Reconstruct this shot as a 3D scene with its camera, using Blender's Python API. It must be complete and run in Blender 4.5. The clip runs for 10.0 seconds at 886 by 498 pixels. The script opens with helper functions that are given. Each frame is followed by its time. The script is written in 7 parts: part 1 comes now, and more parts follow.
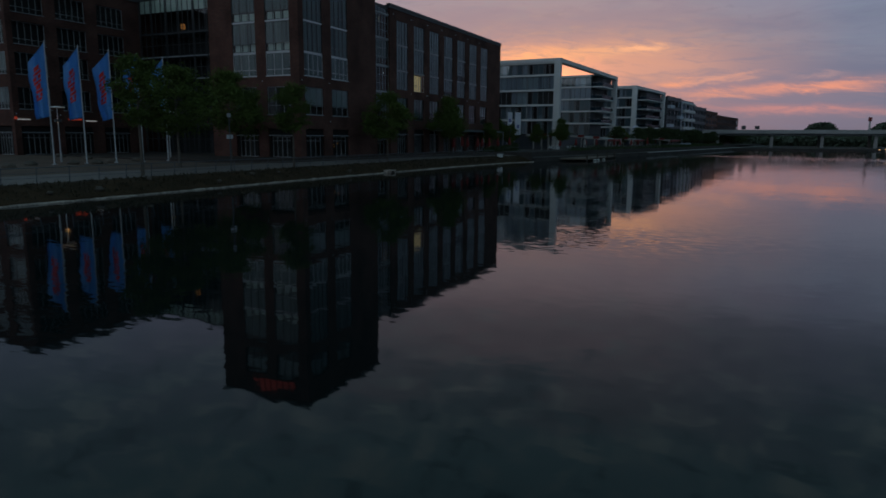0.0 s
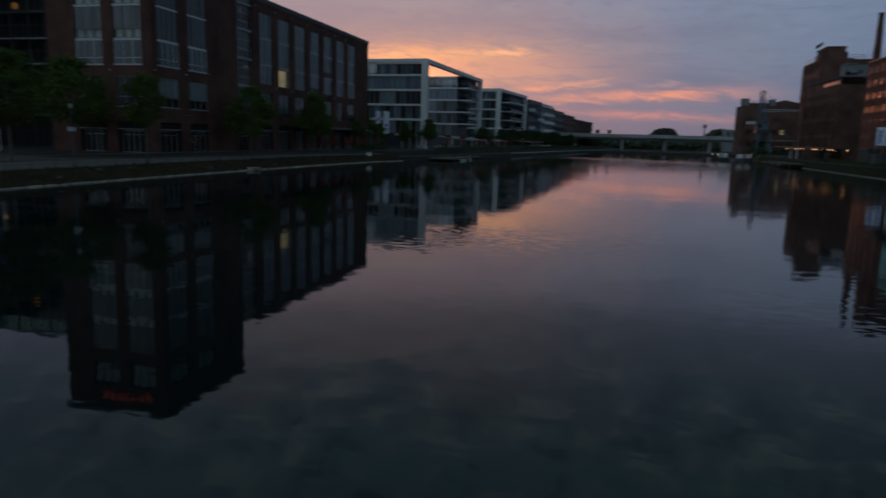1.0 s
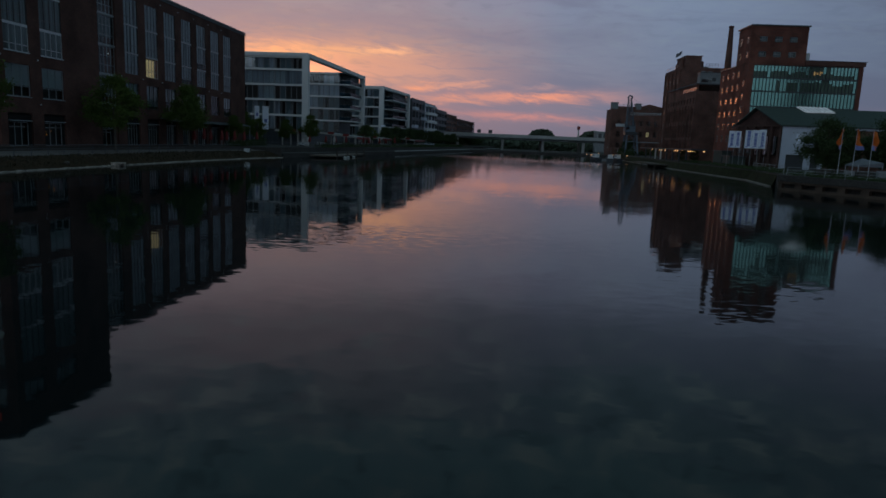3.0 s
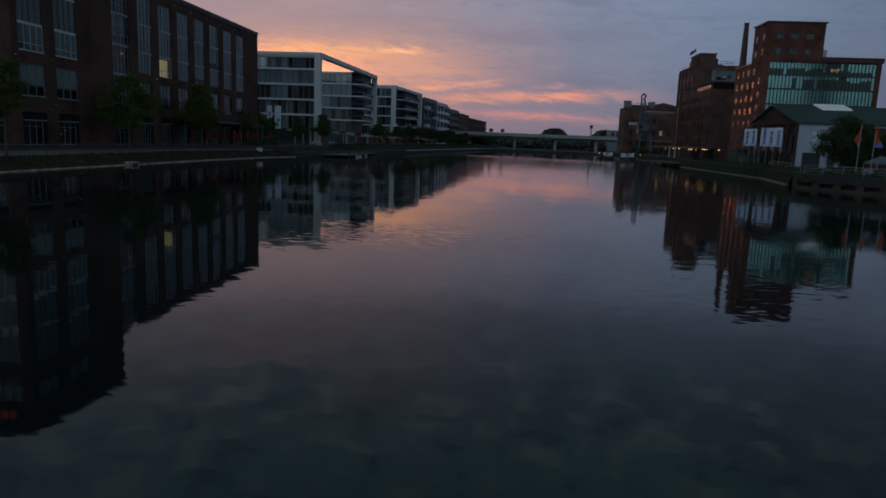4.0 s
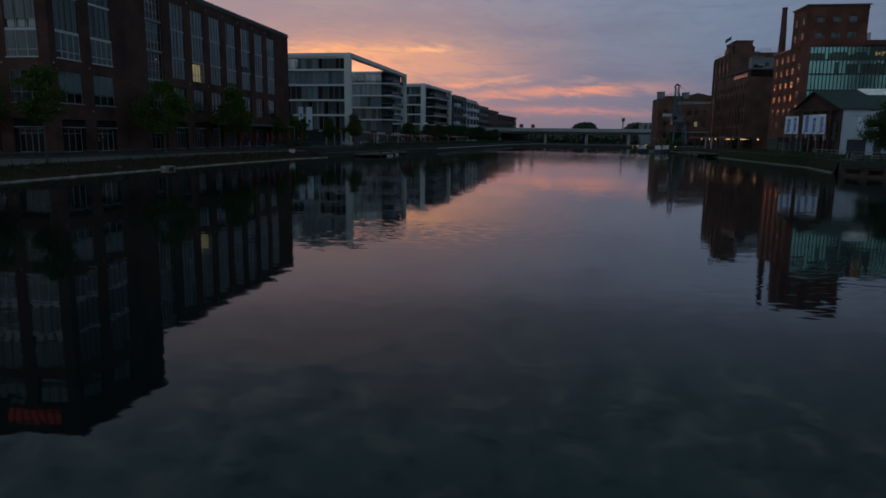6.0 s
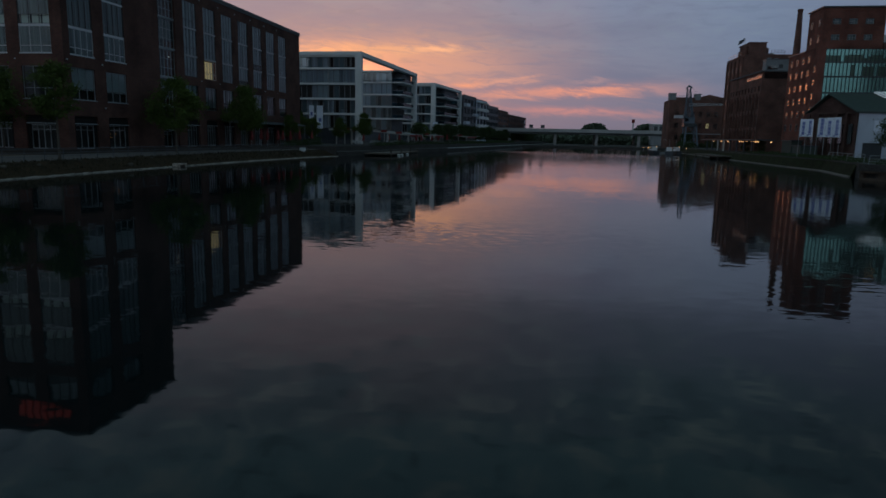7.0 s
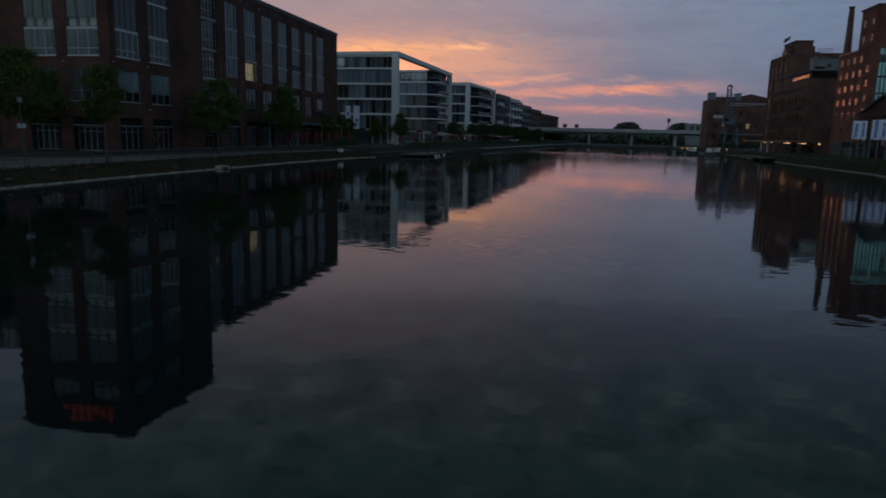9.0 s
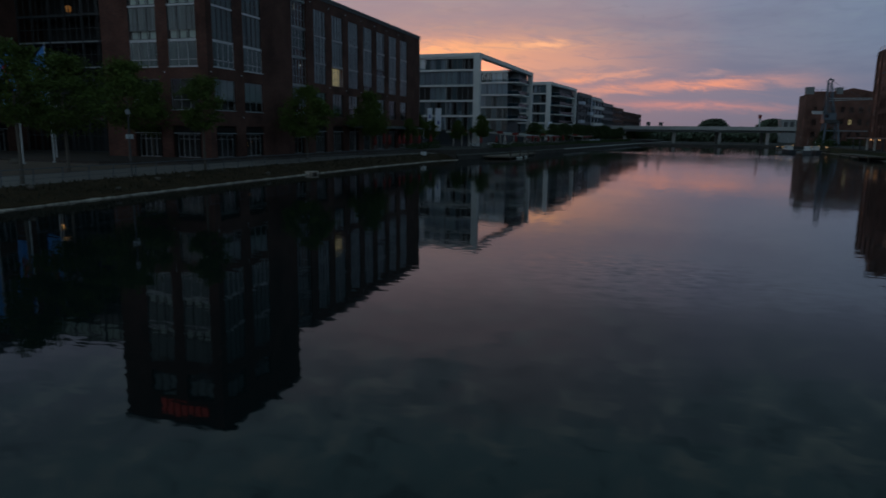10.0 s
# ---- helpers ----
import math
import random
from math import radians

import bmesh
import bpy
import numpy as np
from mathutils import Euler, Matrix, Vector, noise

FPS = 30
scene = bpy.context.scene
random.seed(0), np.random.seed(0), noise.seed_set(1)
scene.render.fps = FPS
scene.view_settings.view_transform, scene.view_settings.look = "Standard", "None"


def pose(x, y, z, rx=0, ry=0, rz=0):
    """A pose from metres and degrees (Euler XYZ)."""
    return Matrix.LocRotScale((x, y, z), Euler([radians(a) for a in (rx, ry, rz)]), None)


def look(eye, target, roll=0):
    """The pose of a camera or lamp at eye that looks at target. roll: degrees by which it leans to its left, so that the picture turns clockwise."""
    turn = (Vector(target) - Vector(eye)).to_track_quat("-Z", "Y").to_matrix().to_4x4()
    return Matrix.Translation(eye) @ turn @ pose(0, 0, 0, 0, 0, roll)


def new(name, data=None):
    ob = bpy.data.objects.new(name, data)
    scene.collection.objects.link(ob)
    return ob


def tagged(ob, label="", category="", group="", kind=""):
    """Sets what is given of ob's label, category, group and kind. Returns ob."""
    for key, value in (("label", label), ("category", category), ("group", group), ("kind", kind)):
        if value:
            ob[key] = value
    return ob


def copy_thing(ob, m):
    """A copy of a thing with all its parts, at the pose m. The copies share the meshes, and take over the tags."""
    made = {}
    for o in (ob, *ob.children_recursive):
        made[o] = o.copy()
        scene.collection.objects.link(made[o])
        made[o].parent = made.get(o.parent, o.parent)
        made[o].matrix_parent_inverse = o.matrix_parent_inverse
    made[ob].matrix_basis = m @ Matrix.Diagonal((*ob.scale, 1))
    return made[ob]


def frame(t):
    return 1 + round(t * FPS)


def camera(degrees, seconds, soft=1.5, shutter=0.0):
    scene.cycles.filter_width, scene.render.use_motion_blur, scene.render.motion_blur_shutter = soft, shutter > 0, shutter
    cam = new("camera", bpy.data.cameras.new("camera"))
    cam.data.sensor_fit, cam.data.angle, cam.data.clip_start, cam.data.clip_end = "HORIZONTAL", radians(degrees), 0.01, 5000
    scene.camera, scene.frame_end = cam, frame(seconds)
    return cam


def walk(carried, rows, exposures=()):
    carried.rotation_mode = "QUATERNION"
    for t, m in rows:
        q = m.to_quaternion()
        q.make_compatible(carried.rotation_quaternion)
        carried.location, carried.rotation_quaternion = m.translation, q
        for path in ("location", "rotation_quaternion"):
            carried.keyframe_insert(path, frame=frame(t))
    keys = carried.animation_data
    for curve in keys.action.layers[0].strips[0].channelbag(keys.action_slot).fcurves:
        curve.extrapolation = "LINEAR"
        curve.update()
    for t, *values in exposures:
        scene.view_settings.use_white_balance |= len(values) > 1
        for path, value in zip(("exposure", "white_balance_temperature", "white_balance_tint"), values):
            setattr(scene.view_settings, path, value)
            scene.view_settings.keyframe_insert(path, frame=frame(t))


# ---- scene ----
cam = camera(67.31, 10.0, soft=1.6, shutter=0.5)
PATH = [
    (0, (0.000, 0.000, 4.300), (-8.453, 17.820, 0.986), 0.36),
    (0.5, (-0.019, 0.133, 4.331), (-7.415, 18.412, 0.985), 0.97),
    (1, (-0.024, 0.266, 4.335), (-4.823, 19.401, 1.042), 1.56),
    (1.5, (-0.021, 0.399, 4.317), (-2.768, 19.941, 1.068), 1.94),
    (2, (-0.015, 0.534, 4.282), (-1.086, 20.252, 1.110), 2.22),
    (2.5, (-0.012, 0.671, 4.232), (-1.300, 20.371, 1.028), 2.34),
    (4, (-0.075, 1.110, 4.049), (-1.845, 20.765, 0.801), 2.24),
    (4.5, (-0.140, 1.268, 3.990), (-2.455, 20.859, 0.694), 1.98),
    (5, (-0.235, 1.435, 3.940), (-2.728, 21.000, 0.621), 1.57),
    (5.5, (-0.366, 1.611, 3.904), (-2.999, 21.156, 0.579), 0.64),
    (7, (-1.036, 2.205, 3.917), (-3.954, 21.705, 0.567), 1.19),
    (7.5, (-1.369, 2.428, 3.977), (-4.402, 21.910, 0.623), 1.28),
    (8, (-1.767, 2.667, 4.073), (-4.859, 22.135, 0.694), 1.36),
    (8.5, (-2.236, 2.921, 4.208), (-5.340, 22.386, 0.819), 1.45),
    (9, (-2.780, 3.191, 4.387), (-6.529, 22.537, 0.965), 1.34),
    (9.5, (-3.405, 3.480, 4.615), (-8.213, 22.583, 1.158), 1.07),
    (10, (-4.117, 3.788, 4.896), (-10.047, 22.568, 1.414), 0.64),
]
walk(cam, [(t, look(eye, target, roll)) for t, eye, target, roll in PATH])

# ---- evening sky: the only large light, the sun is already below the horizon ----
world = bpy.data.worlds.new("dusk")
scene.world = world
world.use_nodes = True
wn, wl = world.node_tree.nodes, world.node_tree.links
wn.clear()


def wmath(op, a, b=None, c=None, clamp=False):
    n = wn.new("ShaderNodeMath")
    n.operation, n.use_clamp = op, clamp
    for i, v in enumerate((a, b, c)):
        if v is None:
            continue
        if isinstance(v, (int, float)):
            n.inputs[i].default_value = v
        else:
            wl.new(v, n.inputs[i])
    return n.outputs[0]


def wmix(fac, a, b, blend="MIX"):
    n = wn.new("ShaderNodeMix")
    n.data_type, n.blend_type = "RGBA", blend
    for i, v in ((0, fac), (6, a), (7, b)):
        if isinstance(v, (int, float)):
            n.inputs[i].default_value = v
        elif isinstance(v, tuple):
            n.inputs[i].default_value = (*v, 1)
        else:
            wl.new(v, n.inputs[i])
    return n.outputs[2]


def wramp(fac, stops, smooth=True):
    n = wn.new("ShaderNodeValToRGB")
    n.color_ramp.interpolation = "EASE" if smooth else "LINEAR"
    el = n.color_ramp.elements
    while len(el) < len(stops):
        el.new(0.5)
    for e, (p, col) in zip(el, stops):
        e.position = p
        e.color = (*col, 1) if isinstance(col, tuple) else (col, col, col, 1)
    wl.new(fac, n.inputs[0])
    return n.outputs[0]


def wnoise(vec, scale, detail=5.0, rough=0.55, distort=0.0):
    n = wn.new("ShaderNodeTexNoise")
    n.inputs["Scale"].default_value, n.inputs["Detail"].default_value = scale, detail
    n.inputs["Roughness"].default_value, n.inputs["Distortion"].default_value = rough, distort
    wl.new(vec, n.inputs["Vector"])
    return n.outputs["Fac"]


coord = wn.new("ShaderNodeTexCoord").outputs["Generated"]
sep = wn.new("ShaderNodeSeparateXYZ")
wl.new(coord, sep.inputs[0])
dx, dy, dz = sep.outputs
elev = wmath("MAXIMUM", dz, 0.0)
# nearness to the point where the sun went down, 1 there and 0 at right angles to it
SUNSET = radians(-20)
flat = wmath("SQRT", wmath("ADD", wmath("MULTIPLY", dx, dx), wmath("MULTIPLY", dy, dy)))
toward = wmath("DIVIDE", wmath("ADD", wmath("MULTIPLY", dx, math.sin(SUNSET)), wmath("MULTIPLY", dy, math.cos(SUNSET))), wmath("MAXIMUM", flat, 0.001))
glow = wramp(toward, [(0.80, 0.0), (0.90, 0.12), (0.945, 0.38), (0.985, 0.85), (1.0, 1.0)])
cool = wramp(elev, [(0.0, (0.205, 0.165, 0.21)), (0.05, (0.185, 0.178, 0.25)), (0.12, (0.180, 0.210, 0.300)), (0.205, (0.200, 0.236, 0.335)), (0.27, (0.120, 0.152, 0.210)), (0.36, (0.108, 0.162, 0.202)), (0.48, (0.138, 0.240, 0.278)), (1.0, (0.075, 0.145, 0.175))])
warm = wramp(elev, [(0.0, (0.27, 0.18, 0.205)), (0.05, (0.40, 0.225, 0.22)), (0.10, (0.505, 0.276, 0.214)), (0.14, (0.465, 0.284, 0.252)), (0.205, (0.395, 0.290, 0.310)), (0.27, (0.250, 0.208, 0.235)), (0.36, (0.140, 0.178, 0.213)), (0.48, (0.138, 0.240, 0.278)), (1.0, (0.075, 0.145, 0.175))])
base = wmix(glow, cool, warm)
# the sky opposite is plain dusk blue
east = wramp(wmath("MULTIPLY", dy, -1.0), [(0.0, 0.0), (0.55, 1.0)])
base = wmix(east, base, wramp(elev, [(0.0, (0.12, 0.145, 0.165)), (0.05, (0.17, 0.20, 0.23)), (0.12, (0.435, 0.505, 0.58)), (0.27, (0.435, 0.505, 0.58)), (0.6, (0.12, 0.18, 0.22)), (1.0, (0.068, 0.135, 0.165))]))
# cloud sheet seen in perspective: the direction laid out on a plane overhead
over = wmath("ADD", elev, 0.10)
sheet_at = wn.new("ShaderNodeCombineXYZ")
wl.new(wmath("DIVIDE", dx, over), sheet_at.inputs[0])
wl.new(wmath("DIVIDE", dy, over), sheet_at.inputs[1])
puffs = wnoise(sheet_at.outputs[0], 7.0, 6.0, 0.55, 0.4)
high = wramp(elev, [(0.07, 0.0), (0.14, 0.16), (0.24, 0.25), (0.42, 1.0)])
base = wmix(wmath("MULTIPLY", wmath("MULTIPLY", wramp(puffs, [(0.46, 0.0), (0.76, 1.0)]), high), 0.85), base, (0.27, 0.335, 0.34))
base = wmix(wmath("MULTIPLY", wmath("MULTIPLY", wramp(puffs, [(0.32, 1.0), (0.46, 0.0)]), high), 0.5), base, (0.05, 0.08, 0.10))
# long low bars of cloud
bars_at = wn.new("ShaderNodeCombineXYZ")
wl.new(wmath("MULTIPLY", dx, 1.6), bars_at.inputs[0])
wl.new(wmath("MULTIPLY", dy, 1.6), bars_at.inputs[1])
wl.new(wmath("MULTIPLY", wmath("ADD", dz, wmath("MULTIPLY", dx, 0.05)), 8.0), bars_at.inputs[2])
bars = wnoise(bars_at.outputs[0], 2.2, 7.0, 0.58, 0.6)
low = wramp(elev, [(0.0, 1.0), (0.16, 0.9), (0.34, 0.3), (0.5, 0.0)])
grey = wmath("MULTIPLY", wramp(bars, [(0.44, 0.0), (0.60, 1.0)]), wmath("MULTIPLY", low, 0.75))
base = wmix(grey, base, wmix(glow, (0.15, 0.165, 0.245), (0.36, 0.25, 0.28)))
# bars lit from below by the vanished sun: bearing, height, width, thickness, slant
fine_bars = wnoise(bars_at.outputs[0], 7.0, 9.0, 0.66, 1.2)
tear = wramp(wnoise(bars_at.outputs[0], 11.0, 8.0, 0.62, 1.0), [(0.34, 0.45), (0.56, 1.0)])
side = wmath("DIVIDE", dx, wmath("MAXIMUM", flat, 0.001))
for bear, up, wide, thick, slant, power, tone in (
    (-0.29, 0.104, 0.20, 0.036, 0.03, 0.78, (0.86, 0.37, 0.215)),
    (-0.31, 0.1150, 0.12, 0.010, 0.03, 0.85, (1.05, 0.46, 0.20)),
    (-0.19, 0.1205, 0.07, 0.006, 0.02, 0.7, (1.0, 0.45, 0.22)),
    (-0.163, 0.1228, 0.028, 0.0034, 0.03, 1.0, (1.15, 0.52, 0.26)),
    (-0.15, 0.098, 0.11, 0.022, -0.05, 0.6, (0.78, 0.35, 0.24)),
    (-0.075, 0.0702, 0.070, 0.0058, 0.05, 0.8, (0.31, 0.215, 0.255)),
    (-0.118, 0.0735, 0.024, 0.005, 0.12, 0.95, (0.98, 0.36, 0.20)),
    (-0.06, 0.0785, 0.046, 0.0036, 0.10, 0.75, (0.85, 0.36, 0.24)),
    (-0.06, 0.0605, 0.060, 0.006, 0.03, 0.8, (0.84, 0.32, 0.21)),
    (0.055, 0.0665, 0.085, 0.0065, 0.01, 0.95, (0.94, 0.33, 0.205)),
    (0.03, 0.0515, 0.110, 0.0065, 0.0, 0.85, (0.255, 0.20, 0.25)),
    (0.04, 0.0385, 0.110, 0.0058, -0.03, 0.75, (0.70, 0.265, 0.22)),
    (0.06, 0.081, 0.026, 0.0036, 0.0, 0.45, (0.66, 0.33, 0.28)),
    (0.155, 0.070, 0.040, 0.012, 0.0, 0.4, (0.55, 0.28, 0.27)),
    # unseen glow behind the left buildings, added to redden the mill windows
    (-0.317, 0.058, 0.072, 0.034, 0.0, 1.0, (5.0, 1.3, 0.45)),
):
    away = wmath("DIVIDE", wmath("SUBTRACT", side, bear), wide)
    level = wmath("ADD", wmath("SUBTRACT", dz, up), wmath("ADD", wmath("MULTIPLY", wmath("SUBTRACT", side, bear), -slant), wmath("MULTIPLY", wmath("SUBTRACT", fine_bars, 0.5), 0.03)))
    level = wmath("DIVIDE", level, thick)
    near = wmath("POWER", 2.718, wmath("MULTIPLY", wmath("ADD", wmath("MULTIPLY", away, away), wmath("MULTIPLY", level, level)), -1.0))
    near = wmath("MULTIPLY", wmath("MULTIPLY", near, tear), wmath("MULTIPLY", wmath("GREATER_THAN", dy, 0.0), power))
    base = wmix(near, base, tone)
# the sky dims and turns blue away from the sunset
base = wmix(wramp(side, [(0.48, 0.0), (0.75, 0.85)]), base, wramp(elev, [(0.0, (0.20, 0.27, 0.36)), (0.3, (0.16, 0.225, 0.295)), (0.6, (0.09, 0.15, 0.185)), (1.0, (0.068, 0.135, 0.165))]))
base = wmix(1.0, base, wramp(side, [(-0.3, (0.935, 1.0, 1.05)), (0.22, (0.90, 1.0, 1.03)), (0.5, (0.69, 0.765, 0.80))]), "MULTIPLY")
# below the horizon: dull ground
base = wmix(wmath("LESS_THAN", dz, -0.002), base, (0.03, 0.03, 0.03))
# the clear air above the clouds
air = wn.new("ShaderNodeTexSky")
air.sky_type, air.sun_disc = "NISHITA", False
air.sun_elevation, air.sun_rotation = radians(1.0), SUNSET
tot = wn.new("ShaderNodeMix")
tot.data_type, tot.blend_type = "RGBA", "ADD"
tot.inputs[0].default_value = 0.002
wl.new(base, tot.inputs[6])
wl.new(air.outputs[0], tot.inputs[7])
bg = wn.new("ShaderNodeBackground")
bg.inputs[1].default_value = 1.0
wl.new(tot.outputs[2], bg.inputs[0])
wl.new(bg.outputs[0], wn.new("ShaderNodeOutputWorld").inputs[0])
scene.view_settings.exposure = 0.0

# ---- materials ----
def material(name, colour, rough=0.7, metal=0.0, vary=0.18, scale=1.5, fine=14.0, bump=0.15, spec=0.5, second=None, emit=None, power=0.0):
    """A surface with variation at two scales and fine relief."""
    m = bpy.data.materials.new(name)
    m.use_nodes = True
    n, l = m.node_tree.nodes, m.node_tree.links
    p = n["Principled BSDF"]
    p.inputs["Roughness"].default_value, p.inputs["Metallic"].default_value = rough, metal
    p.inputs["Specular IOR Level"].default_value = spec
    co = n.new("ShaderNodeTexCoord")
    big, small = n.new("ShaderNodeTexNoise"), n.new("ShaderNodeTexNoise")
    big.inputs["Scale"].default_value, small.inputs["Scale"].default_value = scale, fine
    big.inputs["Detail"].default_value = 4
    for t in (big, small):
        l.new(co.outputs["Object"], t.inputs["Vector"])
    add = n.new("ShaderNodeMath")
    add.operation = "ADD"
    l.new(big.outputs["Fac"], add.inputs[0])
    l.new(small.outputs["Fac"], add.inputs[1])
    half = n.new("ShaderNodeMath")
    half.operation = "MULTIPLY"
    half.inputs[1].default_value = 0.5
    l.new(add.outputs[0], half.inputs[0])
    info = n.new("ShaderNodeObjectInfo")
    mix = n.new("ShaderNodeMix")
    mix.data_type = "RGBA"
    dark = tuple(c * (1 - vary) for c in colour) if second is None else second
    light = tuple(min(1, c * (1 + vary)) for c in colour)
    mix.inputs[6].default_value, mix.inputs[7].default_value = (*dark, 1), (*light, 1)
    r = n.new("ShaderNodeMapRange")
    r.inputs["From Min"].default_value, r.inputs["From Max"].default_value = 0.33, 0.67
    l.new(half.outputs[0], r.inputs["Value"])
    l.new(r.outputs[0], mix.inputs[0])
    hsv = n.new("ShaderNodeHueSaturation")
    val = n.new("ShaderNodeMapRange")
    val.inputs["To Min"].default_value, val.inputs["To Max"].default_value = 1 - vary / 3, 1 + vary / 3
    l.new(info.outputs["Random"], val.inputs["Value"])
    l.new(val.outputs[0], hsv.inputs["Value"])
    l.new(mix.outputs[2], hsv.inputs["Color"])
    l.new(hsv.outputs[0], p.inputs["Base Color"])
    if bump:
        b = n.new("ShaderNodeBump")
        b.inputs["Strength"].default_value, b.inputs["Distance"].default_value = bump, 0.02
        l.new(small.outputs["Fac"], b.inputs["Height"])
        l.new(b.outputs[0], p.inputs["Normal"])
    if emit:
        p.inputs["Emission Color"].default_value, p.inputs["Emission Strength"].default_value = (*emit, 1), power
    return m


def curtain(name, colour, depth=0.45):
    """Hanging cloth: uneven vertical folds and a few gaps, their shade painted into the colour."""
    m = bpy.data.materials.new(name)
    m.use_nodes = True
    n, l = m.node_tree.nodes, m.node_tree.links
    p = n["Principled BSDF"]
    p.inputs["Roughness"].default_value, p.inputs["Specular IOR Level"].default_value = 0.9, 0.1
    co, info = n.new("ShaderNodeTexCoord"), n.new("ShaderNodeObjectInfo")
    shift = n.new("ShaderNodeVectorMath")
    shift.operation = "MULTIPLY_ADD"
    shift.inputs[1].default_value = (1, 1, 0.06)
    spread = n.new("ShaderNodeCombineXYZ")
    far = n.new("ShaderNodeMath")
    far.operation = "MULTIPLY"
    far.inputs[1].default_value = 60.0
    l.new(info.outputs["Random"], far.inputs[0])
    l.new(far.outputs[0], spread.inputs[0])
    l.new(co.outputs["Object"], shift.inputs[0])
    l.new(spread.outputs[0], shift.inputs[2])
    folds, gaps = n.new("ShaderNodeTexNoise"), n.new("ShaderNodeTexNoise")
    for t, scale in ((folds, 5.5), (gaps, 1.1)):
        t.inputs["Scale"].default_value, t.inputs["Detail"].default_value = scale, 2.0
        l.new(shift.outputs[0], t.inputs["Vector"])
    # folds: shaded creases darkened in the base colour
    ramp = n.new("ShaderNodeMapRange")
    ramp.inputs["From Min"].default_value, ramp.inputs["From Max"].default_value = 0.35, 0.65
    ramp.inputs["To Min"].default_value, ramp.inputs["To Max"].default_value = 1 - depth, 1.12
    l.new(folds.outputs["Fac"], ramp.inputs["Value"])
    # gaps: dark slits painted on, where the room's shade would show
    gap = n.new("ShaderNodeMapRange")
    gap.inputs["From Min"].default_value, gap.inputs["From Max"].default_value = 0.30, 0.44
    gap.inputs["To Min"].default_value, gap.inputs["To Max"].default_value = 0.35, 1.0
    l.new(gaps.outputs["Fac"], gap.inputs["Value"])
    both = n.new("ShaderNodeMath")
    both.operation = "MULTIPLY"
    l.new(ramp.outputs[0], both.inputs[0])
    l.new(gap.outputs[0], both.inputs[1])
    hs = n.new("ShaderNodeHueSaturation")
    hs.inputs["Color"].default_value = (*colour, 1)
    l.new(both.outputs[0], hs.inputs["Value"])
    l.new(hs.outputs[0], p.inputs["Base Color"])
    b = n.new("ShaderNodeBump")
    b.inputs["Strength"].default_value, b.inputs["Distance"].default_value = 0.4, 0.03
    l.new(folds.outputs["Fac"], b.inputs["Height"])
    l.new(b.outputs[0], p.inputs["Normal"])
    return m


def brickwork(name, colour, mortar, soot=0.3):
    """Brick courses with joints, darker and lighter stones and large weather stains."""
    m = bpy.data.materials.new(name)
    m.use_nodes = True
    n, l = m.node_tree.nodes, m.node_tree.links
    p = n["Principled BSDF"]
    p.inputs["Roughness"].default_value = 0.9
    p.inputs["Specular IOR Level"].default_value = 0.2
    co = n.new("ShaderNodeTexCoord")
    sp = n.new("ShaderNodeSeparateXYZ")
    l.new(co.outputs["Object"], sp.inputs[0])
    ad = n.new("ShaderNodeMath")
    ad.operation = "ADD"
    l.new(sp.outputs[0], ad.inputs[0])
    l.new(sp.outputs[1], ad.inputs[1])
    cb = n.new("ShaderNodeCombineXYZ")
    l.new(ad.outputs[0], cb.inputs[0])
    l.new(sp.outputs[2], cb.inputs[1])
    br = n.new("ShaderNodeTexBrick")
    br.inputs["Scale"].default_value, br.inputs["Brick Width"].default_value, br.inputs["Row Height"].default_value = 1.0, 0.25, 0.083
    br.inputs["Mortar Size"].default_value = 0.006
    br.inputs["Color1"].default_value = (*[c * 0.8 for c in colour], 1)
    br.inputs["Color2"].default_value = (*[c * 1.2 for c in colour], 1)
    br.inputs["Mortar"].default_value = (*mortar, 1)
    l.new(cb.outputs[0], br.inputs["Vector"])
    st = n.new("ShaderNodeTexNoise")
    st.inputs["Scale"].default_value, st.inputs["Detail"].default_value = 0.35, 6
    l.new(co.outputs["Object"], st.inputs["Vector"])
    r = n.new("ShaderNodeMapRange")
    r.inputs["From Min"].default_value, r.inputs["From Max"].default_value = 0.3, 0.7
    r.inputs["To Min"].default_value, r.inputs["To Max"].default_value = 1 - soot, 1 + soot
    l.new(st.outputs["Fac"], r.inputs["Value"])
    hs = n.new("ShaderNodeHueSaturation")
    l.new(br.outputs["Color"], hs.inputs["Color"])
    l.new(r.outputs[0], hs.inputs["Value"])
    l.new(hs.outputs[0], p.inputs["Base Color"])
    b = n.new("ShaderNodeBump")
    b.inputs["Strength"].default_value, b.inputs["Distance"].default_value = 0.4, 0.01
    l.new(br.outputs["Fac"], b.inputs["Height"])
    b.invert = True
    l.new(b.outputs[0], p.inputs["Normal"])
    return m


